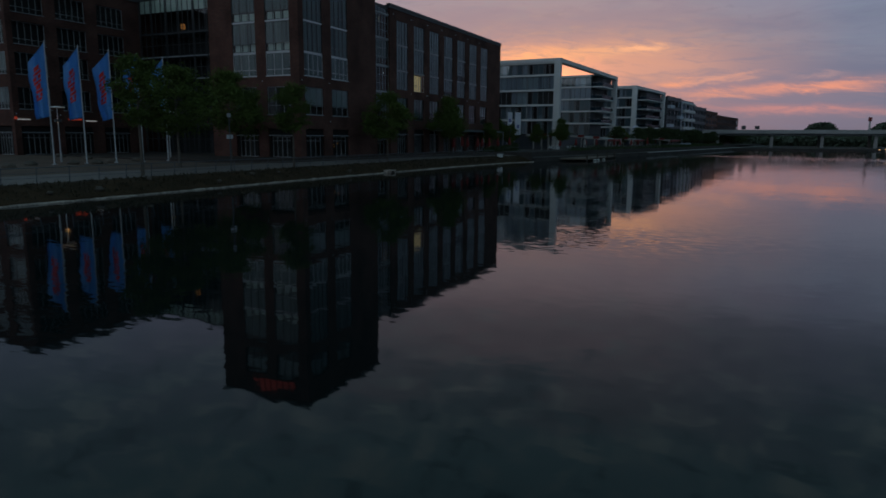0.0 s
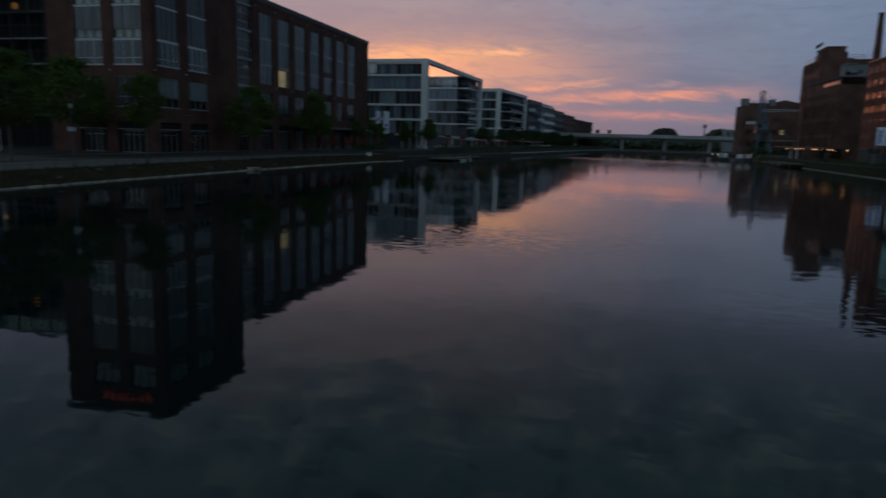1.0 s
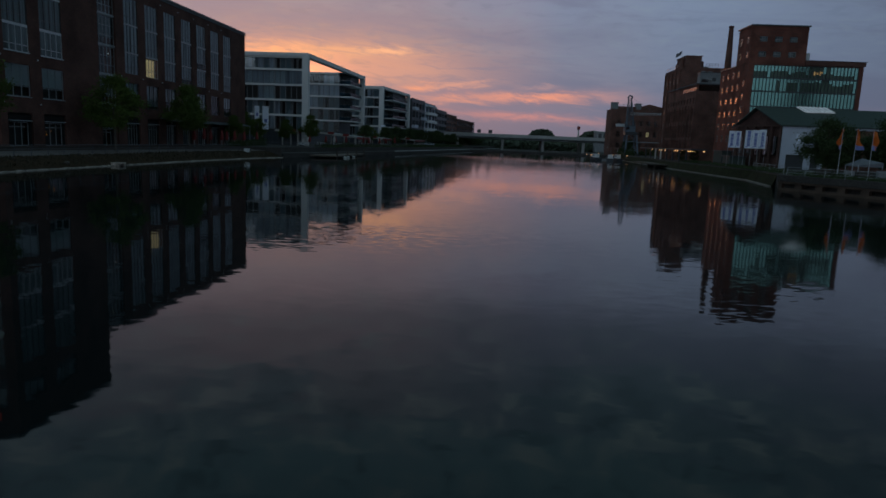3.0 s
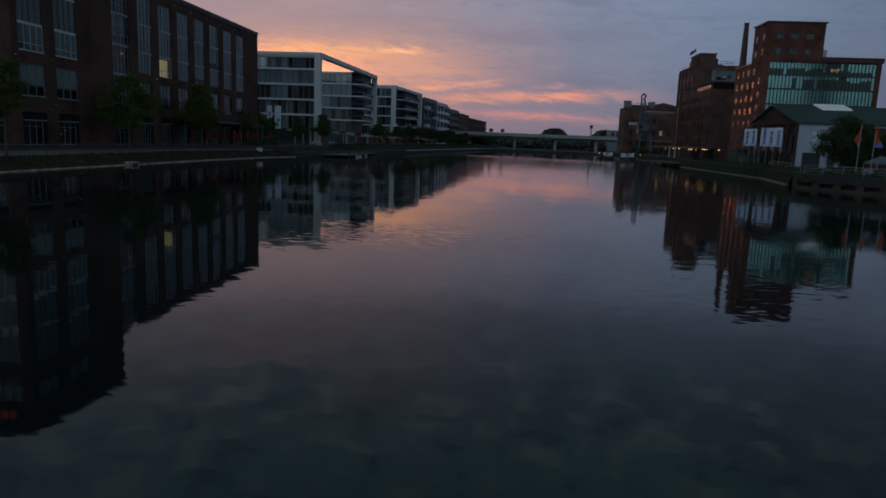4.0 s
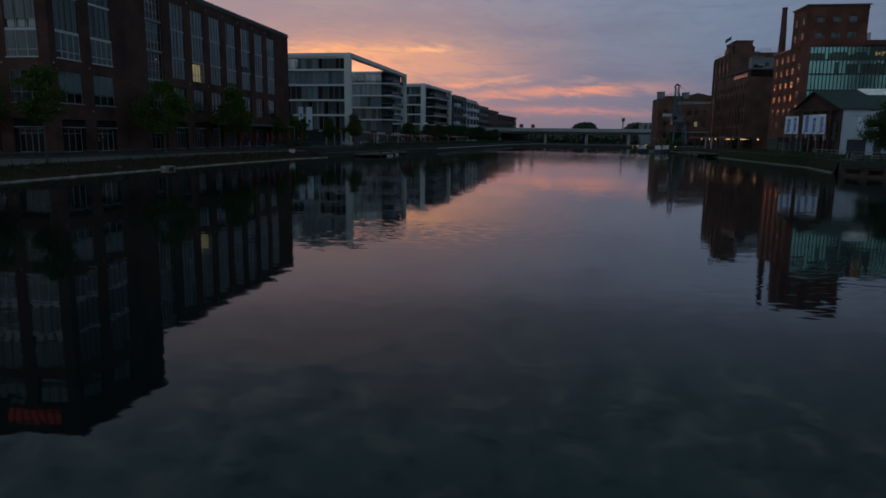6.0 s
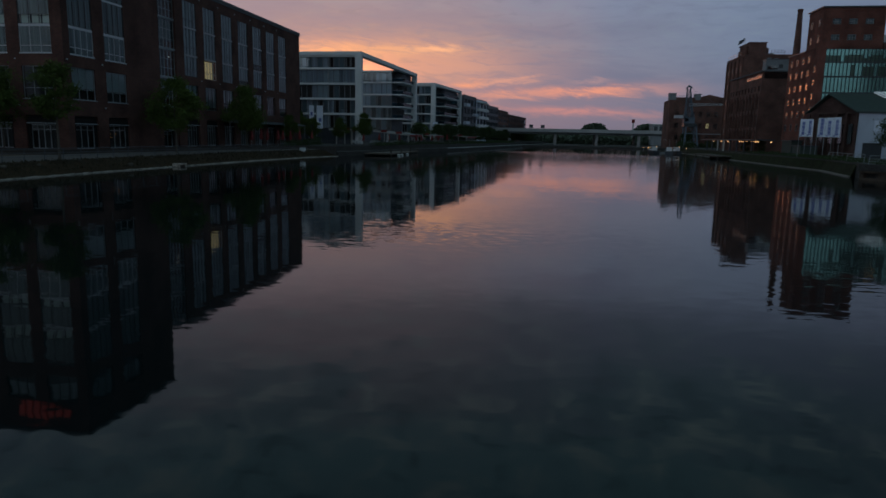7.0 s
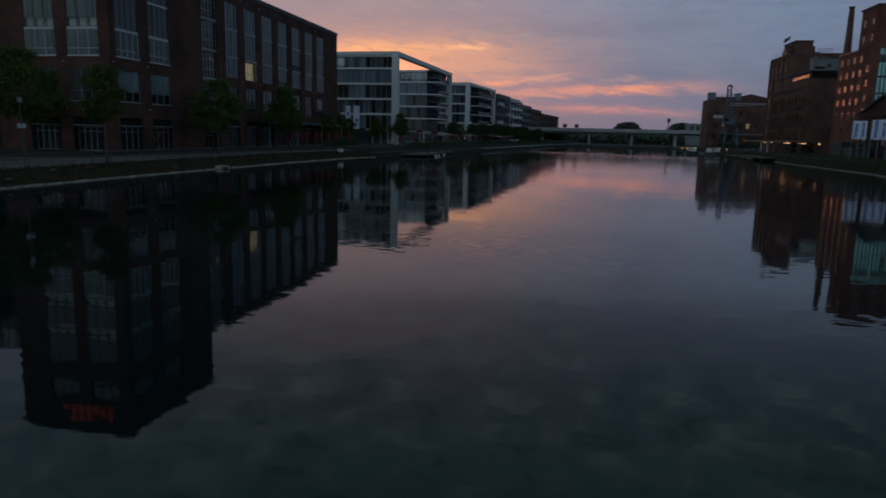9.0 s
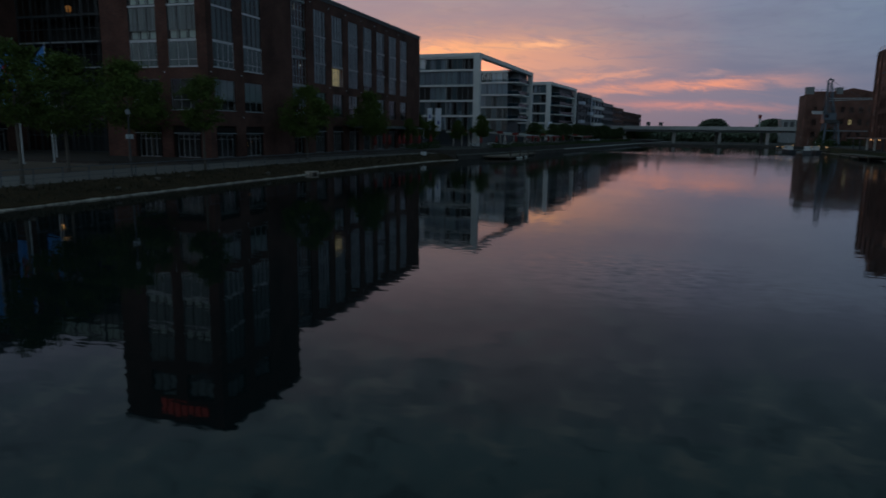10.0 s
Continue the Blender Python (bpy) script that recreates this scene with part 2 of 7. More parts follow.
def glazing(name, tint=(0.9, 0.95, 0.95), ior=1.7):
    """A window pane: clear, with the gloss of two layers of glass."""
    m = bpy.data.materials.new(name)
    m.use_nodes = True
    n, l = m.node_tree.nodes, m.node_tree.links
    n.remove(n["Principled BSDF"])
    tr, gl, fr, mx = n.new("ShaderNodeBsdfTransparent"), n.new("ShaderNodeBsdfGlossy"), n.new("ShaderNodeFresnel"), n.new("ShaderNodeMixShader")
    tr.inputs[0].default_value = (*tint, 1)
    gl.inputs["Roughness"].default_value = 0.03
    fr.inputs["IOR"].default_value = ior
    wv, bp, co = n.new("ShaderNodeTexNoise"), n.new("ShaderNodeBump"), n.new("ShaderNodeTexCoord")
    wv.inputs["Scale"].default_value = 0.7
    bp.inputs["Strength"].default_value, bp.inputs["Distance"].default_value = 0.25, 0.02
    l.new(co.outputs["Object"], wv.inputs["Vector"])
    l.new(wv.outputs["Fac"], bp.inputs["Height"])
    l.new(bp.outputs[0], gl.inputs["Normal"])
    l.new(fr.outputs[0], mx.inputs[0])
    l.new(tr.outputs[0], mx.inputs[1])
    l.new(gl.outputs[0], mx.inputs[2])
    l.new(mx.outputs[0], n["Material Output"].inputs["Surface"])
    return m


def water_surface():
    """Deep harbour water: calm, with patches of small ripples."""
    m = bpy.data.materials.new("harbour_water")
    m.use_nodes = True
    n, l = m.node_tree.nodes, m.node_tree.links
    p = n["Principled BSDF"]
    p.inputs["Base Color"].default_value = (0.004, 0.009, 0.010, 1)
    p.inputs["Roughness"].default_value, p.inputs["IOR"].default_value = 0.03, 1.255
    geo = n.new("ShaderNodeTexCoord").outputs["Object"]

    def math_node(op, a, b=None):
        t = n.new("ShaderNodeMath")
        t.operation = op
        for k, v in enumerate((a, b)):
            if isinstance(v, (int, float)):
                t.inputs[k].default_value = v
            elif v is not None:
                l.new(v, t.inputs[k])
        return t.outputs[0]

    def tilt(sx, sy, scale, detail, amount):
        """Slopes of a wave pattern, as a vector across the surface."""
        mp, t, v = n.new("ShaderNodeMapping"), n.new("ShaderNodeTexNoise"), n.new("ShaderNodeVectorMath")
        mp.inputs["Scale"].default_value = (sx, sy, 1)
        t.inputs["Scale"].default_value, t.inputs["Detail"].default_value = scale, detail
        l.new(geo, mp.inputs["Vector"])
        l.new(mp.outputs[0], t.inputs["Vector"])
        v.operation = "SUBTRACT"
        v.inputs[1].default_value = (0.5, 0.5, 0.5)
        l.new(t.outputs["Color"], v.inputs[0])
        s = n.new("ShaderNodeVectorMath")
        s.operation = "MULTIPLY"
        l.new(v.outputs[0], s.inputs[0])
        if isinstance(amount, float):
            s.inputs[1].default_value = (amount * 0.6, amount, 0)
        else:
            c = n.new("ShaderNodeCombineXYZ")
            l.new(math_node("MULTIPLY", amount, 0.6), c.inputs[0])
            l.new(amount, c.inputs[1])
            l.new(c.outputs[0], s.inputs[1])
        return s.outputs[0]

    def plus(a, b):
        v = n.new("ShaderNodeVectorMath")
        v.operation = "ADD"
        for k, x in enumerate((a, b)):
            if isinstance(x, tuple):
                v.inputs[k].default_value = x
            else:
                l.new(x, v.inputs[k])
        return v.outputs[0]

    def smooth(fac, a, b):
        r = n.new("ShaderNodeMapRange")
        r.interpolation_type = "SMOOTHSTEP"
        r.inputs["From Min"].default_value, r.inputs["From Max"].default_value = a, b
        l.new(fac, r.inputs["Value"])
        return r.outputs[0]

    # breezes: scattered patches, one near the middle of the basin, and a line across the far water
    patch = n.new("ShaderNodeTexNoise")
    patch.inputs["Scale"].default_value, patch.inputs["Detail"].default_value = 0.05, 3
    l.new(geo, patch.inputs["Vector"])
    sp = n.new("ShaderNodeSeparateXYZ")
    l.new(geo, sp.inputs[0])

    def spot_at(x, y, rx, ry):
        a = math_node("DIVIDE", math_node("SUBTRACT", sp.outputs[0], x), rx)
        b = math_node("DIVIDE", math_node("SUBTRACT", sp.outputs[1], y), ry)
        return math_node("POWER", 2.718, math_node("MULTIPLY", math_node("ADD", math_node("MULTIPLY", a, a), math_node("MULTIPLY", b, b)), -1.0))

    across = math_node("ADD", math_node("MULTIPLY", math_node("SUBTRACT", sp.outputs[0], 3.6), 0.43), math_node("MULTIPLY", math_node("SUBTRACT", sp.outputs[1], 179.0), 0.90))
    breeze = math_node("MULTIPLY", smooth(patch.outputs["Fac"], 0.50, 0.68), math_node("MULTIPLY", math_node("LESS_THAN", across, 4.0), 0.35))
    breeze = math_node("ADD", breeze, math_node("MULTIPLY", spot_at(-4.5, 28.5, 5.0, 3.6), 1.15))
    breeze = math_node("ADD", breeze, math_node("MULTIPLY", spot_at(7.0, 20.5, 4.5, 4.0), 0.45))
    # slanting wake line and ruffled water beyond it
    wake = math_node("POWER", 2.718, math_node("MULTIPLY", math_node("MULTIPLY", across, across), -0.012))
    breeze = math_node("ADD", breeze, math_node("MULTIPLY", wake, 2.6))
    near_side = math_node("MULTIPLY", smooth(across, -70.0, 0.0), math_node("LESS_THAN", across, 0.0))
    breeze = math_node("ADD", breeze, math_node("MULTIPLY", near_side, 0.06))
    # finer ripple towards the old mill takes the edge off the reflections
    gloss = math_node("ADD", 0.03, math_node("MULTIPLY", smooth(math_node("ADD", sp.outputs[0], math_node("MULTIPLY", sp.outputs[1], 0.12)), 4.0, 14.0), 0.018))
    gloss = math_node("ADD", gloss, math_node("MULTIPLY", math_node("MULTIPLY", smooth(sp.outputs[1], 35.0, 90.0), math_node("LESS_THAN", across, 0.0)), 0.024))
    l.new(gloss, p.inputs["Roughness"])
    calm = math_node("SUBTRACT", 1.0, math_node("MULTIPLY", smooth(across, 2.0, 12.0), 0.9))
    total = plus(tilt(0.5, 1.0, 0.25, 1, math_node("MULTIPLY", calm, 0.008)), tilt(0.6, 1.3, 3.0, 2, math_node("MULTIPLY", calm, 0.022)))
    total = plus(total, tilt(0.6, 1.6, 3.2, 2, math_node("MULTIPLY", breeze, 0.12)))
    total = plus(total, (0.0, 0.0, 1.0))
    nm = n.new("ShaderNodeVectorMath")
    nm.operation = "NORMALIZE"
    l.new(total, nm.inputs[0])
    l.new(nm.outputs[0], p.inputs["Normal"])
    return m


BRICK_DARK = brickwork("dark_brown_brick", (0.108, 0.048, 0.038), (0.055, 0.046, 0.042), 0.35)
BRICK_RED = brickwork("old_red_brick", (0.182, 0.064, 0.047), (0.10, 0.075, 0.065), 0.35)
BRICK_SOOT = brickwork("blackened_brick", (0.098, 0.052, 0.044), (0.06, 0.05, 0.046), 0.35)
BRICK_OLD = brickwork("sooty_brick", (0.155, 0.074, 0.059), (0.085, 0.07, 0.062), 0.35)
CONCRETE = material("pale_concrete", (0.50, 0.50, 0.48), 0.75, vary=0.12)
RENDER_WHITE = material("white_render", (0.52, 0.56, 0.65), 0.7, vary=0.10, scale=0.6)
PANEL_WHITE = material("white_facade_panel", (0.64, 0.635, 0.63), 0.5, vary=0.12, scale=0.4)
DARK_CLAD = material("dark_cladding", (0.048, 0.056, 0.068), 0.5)
STONE = material("quay_stone", (0.085, 0.070, 0.056), 0.85, vary=0.35, scale=0.8, bump=0.5)
LEDGE = material("lime_washed_ledge", (0.47, 0.39, 0.335), 0.85, vary=0.35, scale=0.9, fine=5, second=(0.09, 0.08, 0.07))
PROMENADE = material("pale_quayside_paving", (0.150, 0.125, 0.118), 0.7, vary=0.22, scale=0.5, fine=7, spec=0.3)
TERRACE = material("dark_terrace_stone", (0.055, 0.044, 0.040), 0.85, vary=0.3, scale=0.5, fine=6, spec=0.15)
CONCRETE_DARK = material("dark_worn_concrete", (0.085, 0.072, 0.066), 0.85, vary=0.35, scale=0.6, fine=6, spec=0.15)
PAVING = material("brown_grey_paving", (0.135, 0.096, 0.078), 0.85, vary=0.3, scale=0.4, fine=6, spec=0.15)
GRASS = material("rough_grass", (0.050, 0.029, 0.014), 0.9, vary=0.4, scale=0.6, fine=9, second=(0.022, 0.014, 0.006), bump=0.8, spec=0.2)
FRAME_PALE = material("pale_metal_frame", (0.50, 0.52, 0.54), 0.45, vary=0.05)
FRAME_GREY = material("grey_window_frame", (0.27, 0.285, 0.30), 0.45, vary=0.06)
LAMP_BRIGHT = material("bright_warm_lamp", (0.8, 0.5, 0.25), 0.5, emit=(1.0, 0.5, 0.16), power=4.0, bump=0)
QUAY_DARK = material("dark_wet_paving", (0.070, 0.064, 0.060), 0.85, vary=0.35, scale=0.3, fine=5, spec=0.15)
WEED = material("dry_weeds", (0.034, 0.027, 0.011), 0.8, vary=0.4, bump=0)
LAMP_DIM = material("dim_warm_lamp", (0.5, 0.25, 0.1), 0.6, emit=(1.0, 0.38, 0.08), power=0.12, bump=0)
FRAME_DARK = material("dark_metal_frame", (0.05, 0.055, 0.06), 0.4, vary=0.1)
STEEL = material("galvanised_steel", (0.42, 0.44, 0.46), 0.4, 0.7, vary=0.08)
WHITE_PAINT = material("white_paint", (0.75, 0.76, 0.78), 0.5, vary=0.05)
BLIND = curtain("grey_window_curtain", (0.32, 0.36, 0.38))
ROLLER = material("grey_roller_blind", (0.30, 0.33, 0.34), 0.8, vary=0.08)
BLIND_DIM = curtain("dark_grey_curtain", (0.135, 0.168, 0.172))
BLIND_PALE = material("pale_roller_blind", (0.55, 0.63, 0.67), 0.8, vary=0.06)
BLIND_GREEN = material("greenish_inner_panel", (0.46, 0.53, 0.47), 0.8, vary=0.06)
# near-black colour stands in for the shade inside unlit rooms
ROOM_SHADE = material("painted_room_dark", (0.032, 0.033, 0.036), 0.9, vary=0.3, scale=0.3)
GLASS = glazing("window_glass", (0.88, 0.95, 0.95), 1.5)
MILL_GLASS = glazing("old_window_glass", (0.8, 0.8, 0.8), 4.0)
GLASS_SIDE = glazing("soft_window_glass", (0.82, 0.88, 0.92), 1.2)
GLASS_DULL = glazing("dull_glass", (0.52, 0.74, 0.84), 1.13)
GLASS_FAR = glazing("coated_glass", (0.80, 0.88, 0.92), 2.5)
ROOFING = material("grey_roof_felt", (0.10, 0.10, 0.11), 0.9)
GREEN_ROOF = material("green_copper_roof", (0.045, 0.062, 0.054), 0.7, vary=0.15)
LEAF = material("green_leaf", (0.074, 0.108, 0.024), 0.7, spec=0.12, vary=0.4, scale=1.2, bump=0)
LEAF_FAR = material("far_foliage", (0.060, 0.080, 0.050), 0.7, vary=0.3, scale=0.2, bump=0)
ATTIC = material("grey_attic_render", (0.22, 0.23, 0.24), 0.8)
LEAF_DARK = material("dark_leaf", (0.048, 0.070, 0.028), 0.7, spec=0.12, vary=0.4, scale=1.0, bump=0)
BARK = material("grey_bark", (0.10, 0.085, 0.07), 0.9, vary=0.3, bump=0.5)
FLAG_BLUE = material("blue_flag_cloth", (0.15, 0.42, 0.82), 0.7, vary=0.10, bump=0.1)
RED = material("red_print", (0.80, 0.05, 0.04), 0.6, vary=0.06)
RED_CLOTH = material("red_parasol_cloth", (0.19, 0.022, 0.020), 0.8, vary=0.15)
ORANGE = material("orange_flag_cloth", (0.72, 0.20, 0.03), 0.7, vary=0.1)
BANNER = material("white_banner_cloth", (0.80, 0.84, 0.95), 0.7, vary=0.06)
BANNER_BLUE = material("blue_print", (0.18, 0.22, 0.50), 0.7, vary=0.06)
WARM_LIGHT = material("warm_lamp", (0.8, 0.5, 0.25), 0.5, emit=(1.0, 0.50, 0.20), power=1.3, bump=0)
ROOM_LIGHT = material("lit_room", (0.7, 0.6, 0.4), 0.7, emit=(1.0, 0.74, 0.33), power=0.17, bump=0)
FASCIA = material("matt_black_fascia", (0.022, 0.020, 0.020), 0.95, spec=0.1)
RAIL_BLUE = material("blue_grey_rail_paint", (0.060, 0.072, 0.090), 0.5, vary=0.15)
WATER = water_surface()


# ---- building blocks ----
def mesh_of(bm, name):
    me = bpy.data.meshes.new(name)
    bm.normal_update()
    bm.to_mesh(me)
    bm.free()
    return me


BASE = {}


def thing(name, at, label, category, group="", kind=""):
    ob = new(name)
    ob.location = at
    BASE[ob] = Matrix.Translation(at)
    return tagged(ob, label, category, group, kind)


def part(name, bm, mat, parent, label="", at=None):
    """Links a bmesh (or a mesh made before) as one part. Points are in world places, or in the part's own where at is given."""
    me = bm if isinstance(bm, bpy.types.Mesh) else mesh_of(bm, name)
    if mat is not None and not me.materials:
        me.materials.append(mat)
    ob = new(name, me)
    if parent is not None:
        ob.parent = parent
        if parent in BASE:
            ob.matrix_parent_inverse = BASE[parent].inverted()
    if at is not None:
        ob.matrix_basis = at
    if label:
        ob["label"] = label
    return ob


def box(bm, x0, x1, y0, y1, z0, z1, m=None):
    vs = [bm.verts.new(Vector((x, y, z)) if m is None else m @ Vector((x, y, z))) for z in (z0, z1) for y in (y0, y1) for x in (x0, x1)]
    for f in ((0, 2, 3, 1), (4, 5, 7, 6), (0, 1, 5, 4), (2, 6, 7, 3), (0, 4, 6, 2), (1, 3, 7, 5)):
        bm.faces.new([vs[i] for i in f])
    return bm


def boxes(*rows, m=None):
    bm = bmesh.new()
    for r in rows:
        box(bm, *r, m=m)
    return bm


def tube(bm, path, radii, sides=8, caps=True):
    rings = []
    for i, p in enumerate(path):
        p = Vector(p)
        a = Vector(path[max(i - 1, 0)])
        b = Vector(path[min(i + 1, len(path) - 1)])
        d = (b - a).normalized()
        s = d.orthogonal().normalized()
        t = d.cross(s)
        rings.append([bm.verts.new(p + radii[i] * (math.cos(k * math.tau / sides) * s + math.sin(k * math.tau / sides) * t)) for k in range(sides)])
    for r0, r1 in zip(rings, rings[1:]):
        # rings may start turned against each other: join each corner to the nearest
        off = min(range(sides), key=lambda o: sum((r0[k].co - r1[(k + o) % sides].co).length for k in range(sides)))
        for k in range(sides):
            bm.faces.new((r0[k], r0[(k + 1) % sides], r1[(k + 1 + off) % sides], r1[(k + off) % sides]))
    if caps:
        bm.faces.new(rings[0][::-1])
        bm.faces.new(rings[-1])
    return bm


def facing(origin, u):
    """Axes of a facade: x along it, y into the building, z up."""
    u = Vector((u[0], u[1], 0)).normalized()
    n = Vector((u.y, -u.x, 0))
    m = Matrix((u, -n, Vector((0, 0, 1)))).transposed().to_4x4()
    m.translation = Vector(origin)
    return m


def pierced(length, z0, z1, holes, thick, m, bm=None):
    """A wall with rectangular openings (a, b, low, high) cut through it."""
    bm = bm or bmesh.new()
    us = sorted({0.0, length, *(v for h in holes for v in h[:2])})
    zs = sorted({z0, z1, *(v for h in holes for v in h[2:4])})
    us, zs = [u for u in us if 0 <= u <= length], [z for z in zs if z0 <= z <= z1]

    def solid(i, k):
        if not (0 <= i < len(us) - 1 and 0 <= k < len(zs) - 1):
            return False
        cu, cz = (us[i] + us[i + 1]) / 2, (zs[k] + zs[k + 1]) / 2
        return not any(h[0] < cu < h[1] and h[2] < cz < h[3] for h in holes)

    cache = {}

    def v(i, k, y):
        if (i, k, y) not in cache:
            cache[i, k, y] = bm.verts.new(m @ Vector((us[i], y, zs[k])))
        return cache[i, k, y]

    for i in range(len(us) - 1):
        for k in range(len(zs) - 1):
            if not solid(i, k):
                continue
            bm.faces.new((v(i, k, 0), v(i + 1, k, 0), v(i + 1, k + 1, 0), v(i, k + 1, 0)))
            bm.faces.new((v(i, k, thick), v(i, k + 1, thick), v(i + 1, k + 1, thick), v(i + 1, k, thick)))
            for di, dk, a, b in ((-1, 0, (i, k + 1), (i, k)), (1, 0, (i + 1, k), (i + 1, k + 1)), (0, -1, (i, k), (i + 1, k)), (0, 1, (i + 1, k + 1), (i, k + 1))):
                if not solid(i + di, k + dk):
                    bm.faces.new((v(*a, 0), v(*a, thick), v(*b, thick), v(*b, 0)))
    return bm


WINDOWS = {}


def window(parent, m, w, h, cols=2, bars=(), mat=None, blind=None, blind_to=0.0, recess=0.28, glass=None, sill=None, name="window", bar=0.06, heavy=0.0, label=""):
    """A glazed opening: frame with mullions and cross bars, its pane, and a blind drawn down to a share of the height."""
    mat, glass = mat or FRAME_PALE, glass or GLASS
    key = (round(w, 2), round(h, 2), cols, tuple(bars), mat.name, recess, bar, heavy)
    if key not in WINDOWS:
        y0 = recess
        us = [0.0] + [w * k / cols for k in range(1, cols)] + [w]
        zs = [0.0] + [h * b for b in bars] + [h]
        gaps = [(us[a] + (bar if a == 0 else bar * 0.4), us[a + 1] - (bar if a == cols - 1 else bar * 0.4), zs[b] + (bar if b == 0 else bar * 0.45), zs[b + 1] - (bar if b == len(zs) - 2 else bar * 0.45)) for a in range(cols) for b in range(len(zs) - 1)]
        bm = pierced(w, 0.0, h, gaps, 0.08, Matrix.Translation((0, recess, 0)))
        pm = bmesh.new()
        pm.faces.new([pm.verts.new((x, y0 + 0.04, z)) for x, z in ((bar * 0.5, bar * 0.5), (w - bar * 0.5, bar * 0.5), (w - bar * 0.5, h - bar * 0.5), (bar * 0.5, h - bar * 0.5))])
        bl = boxes((bar, w - bar, y0 + 0.10, y0 + 0.12, 0, 1.0))
        WINDOWS[key] = (mesh_of(bm, "window"), mesh_of(pm, "pane"), mesh_of(bl, "blind"))
    fm, pm, bl = WINDOWS[key]
    if not fm.materials:
        fm.materials.append(mat)
    ob = part(name, fm, None, parent, label, at=m)
    if not pm.materials:
        pm.materials.append(glass)
    pane = part("pane", pm, None, ob)
    pane.visible_shadow = False
    if sill:
        part("sill", boxes((-0.05, w + 0.05, -0.06, recess, -0.07, 0.0)), sill, ob)
    if blind is not None and blind_to < 0.98:
        if (key, blind.name) not in WINDOWS:
            WINDOWS[key, blind.name] = bl.copy()
            WINDOWS[key, blind.name].materials.append(blind)
        part("blind", WINDOWS[key, blind.name], None, ob, at=Matrix.Translation((0, 0, h * blind_to)) @ Matrix.Diagonal((1, 1, h * (1 - blind_to), 1)))
    return ob


# ---- the setting: water, banks, quays ----
def sheet(name, outline, z, mat, label, category, drop=0.0):
    """A level area with an outline; drop: a straight edge down from it."""
    bm = bmesh.new()
    top = [bm.verts.new((x, y, z)) for x, y in outline]
    bm.faces.new(top)
    if drop:
        low = [bm.verts.new((x, y, z - drop)) for x, y in outline]
        n = len(top)
        for i in range(n):
            bm.faces.new((top[i], low[i], low[(i + 1) % n], top[(i + 1) % n]))
    bm.normal_update()
    bmesh.ops.triangulate(bm, faces=[f for f in bm.faces if len(f.verts) > 4])
    bmesh.ops.recalc_face_normals(bm, faces=bm.faces[:])
    return tagged(part(name, bm, mat, None), label, category, kind="structure")


water_bm = boxes((-900, 900, -400, 2200, -3.0, 0.0))
tagged(part("water", water_bm, WATER, None), "calm dark harbour water with small ripples", "water", kind="structure")

# the left bank: foot of the slope, top of the slope, back edge
LEFT_BANK = [(-300, -40.5), (0, -40.5), (30, -40.5), (60, -41.0), (90, -40.5), (108, -39.2), (118, -36.6), (130, -34.5), (162, -29.5), (197, -24.5), (264, -16.5), (330, -8.0), (440, 6.0)]


def bank_x(y):
    for (y0, x0), (y1, x1) in zip(LEFT_BANK, LEFT_BANK[1:]):
        if y0 <= y <= y1:
            return x0 + (x1 - x0) * (y - y0) / (y1 - y0)
    return LEFT_BANK[-1][1]


def strip(name, offsets, mat, label, category, ys, rough=0.0, kind="structure"):
    """A band along the left bank through rows of (offset from the waterline, height)."""
    bm = bmesh.new()
    rows = []
    for y in ys:
        rows.append([bm.verts.new((bank_x(y) + o + rough * random.uniform(-0.5, 0.5) * (0 < i < len(offsets) - 1), y, z + rough * random.uniform(-0.3, 0.3) * (0 < i < len(offsets) - 1))) for i, (o, z) in enumerate(offsets)])
    for a, b in zip(rows, rows[1:]):
        for i in range(len(offsets) - 1):
            bm.faces.new((a[i], b[i], b[i + 1], a[i + 1]))
    bmesh.ops.recalc_face_normals(bm, faces=bm.faces[:])
    return tagged(part(name, bm, mat, None), label, category, kind=kind)


NEAR_YS = [-300, -60] + [v * 1.0 for v in range(0, 116)] + [116.0]
FAR_YS = [116, 118, 124, 130, 140, 162, 180, 197, 230, 264, 300, 330, 380, 440]
strip("embankment", [(0.1, -0.6), (-0.25, 0.16), (-0.9, 0.42), (-1.7, 0.78), (-2.5, 1.02), (-2.9, 1.08)], GRASS, "sloping bank of rough stones, weeds and grass", "embankment", NEAR_YS, 0.1)
strip("quay_ledge", [(0.16, -0.5), (0.14, 0.04), (0.06, 0.10), (-0.06, 0.10), (-0.30, -0.5)], LEDGE, "weathered pale stone ledge at the waterline", "ledge", [-300, -60] + [v * 0.5 for v in range(0, 233)], 0.12)
strip("pavement", [(-2.9, 1.07), (-3.2, 1.12), (-5.5, 1.24), (-8.0, 1.34)], PROMENADE, "pale grey quayside walk behind the railing", "pavement", NEAR_YS)
strip("square", [(-8.0, 1.34), (-8.06, 1.36), (-20.0, 1.50), (-38.0, 1.735), (-60.0, 1.735)], PAVING, "brown-grey paved square before the brick offices", "pavement", NEAR_YS)
sheet("terrace", [(-42.6, 115.6), (-44.4, 106), (-46.6, 95), (-47.7, 84), (-48.5, 70), (-48.75, 60), (-54.5, 54.6), (-110, 54.6), (-110, 115.6)], 1.74, TERRACE, "raised dark stone terrace along the brick offices", "terrace", 0.7)
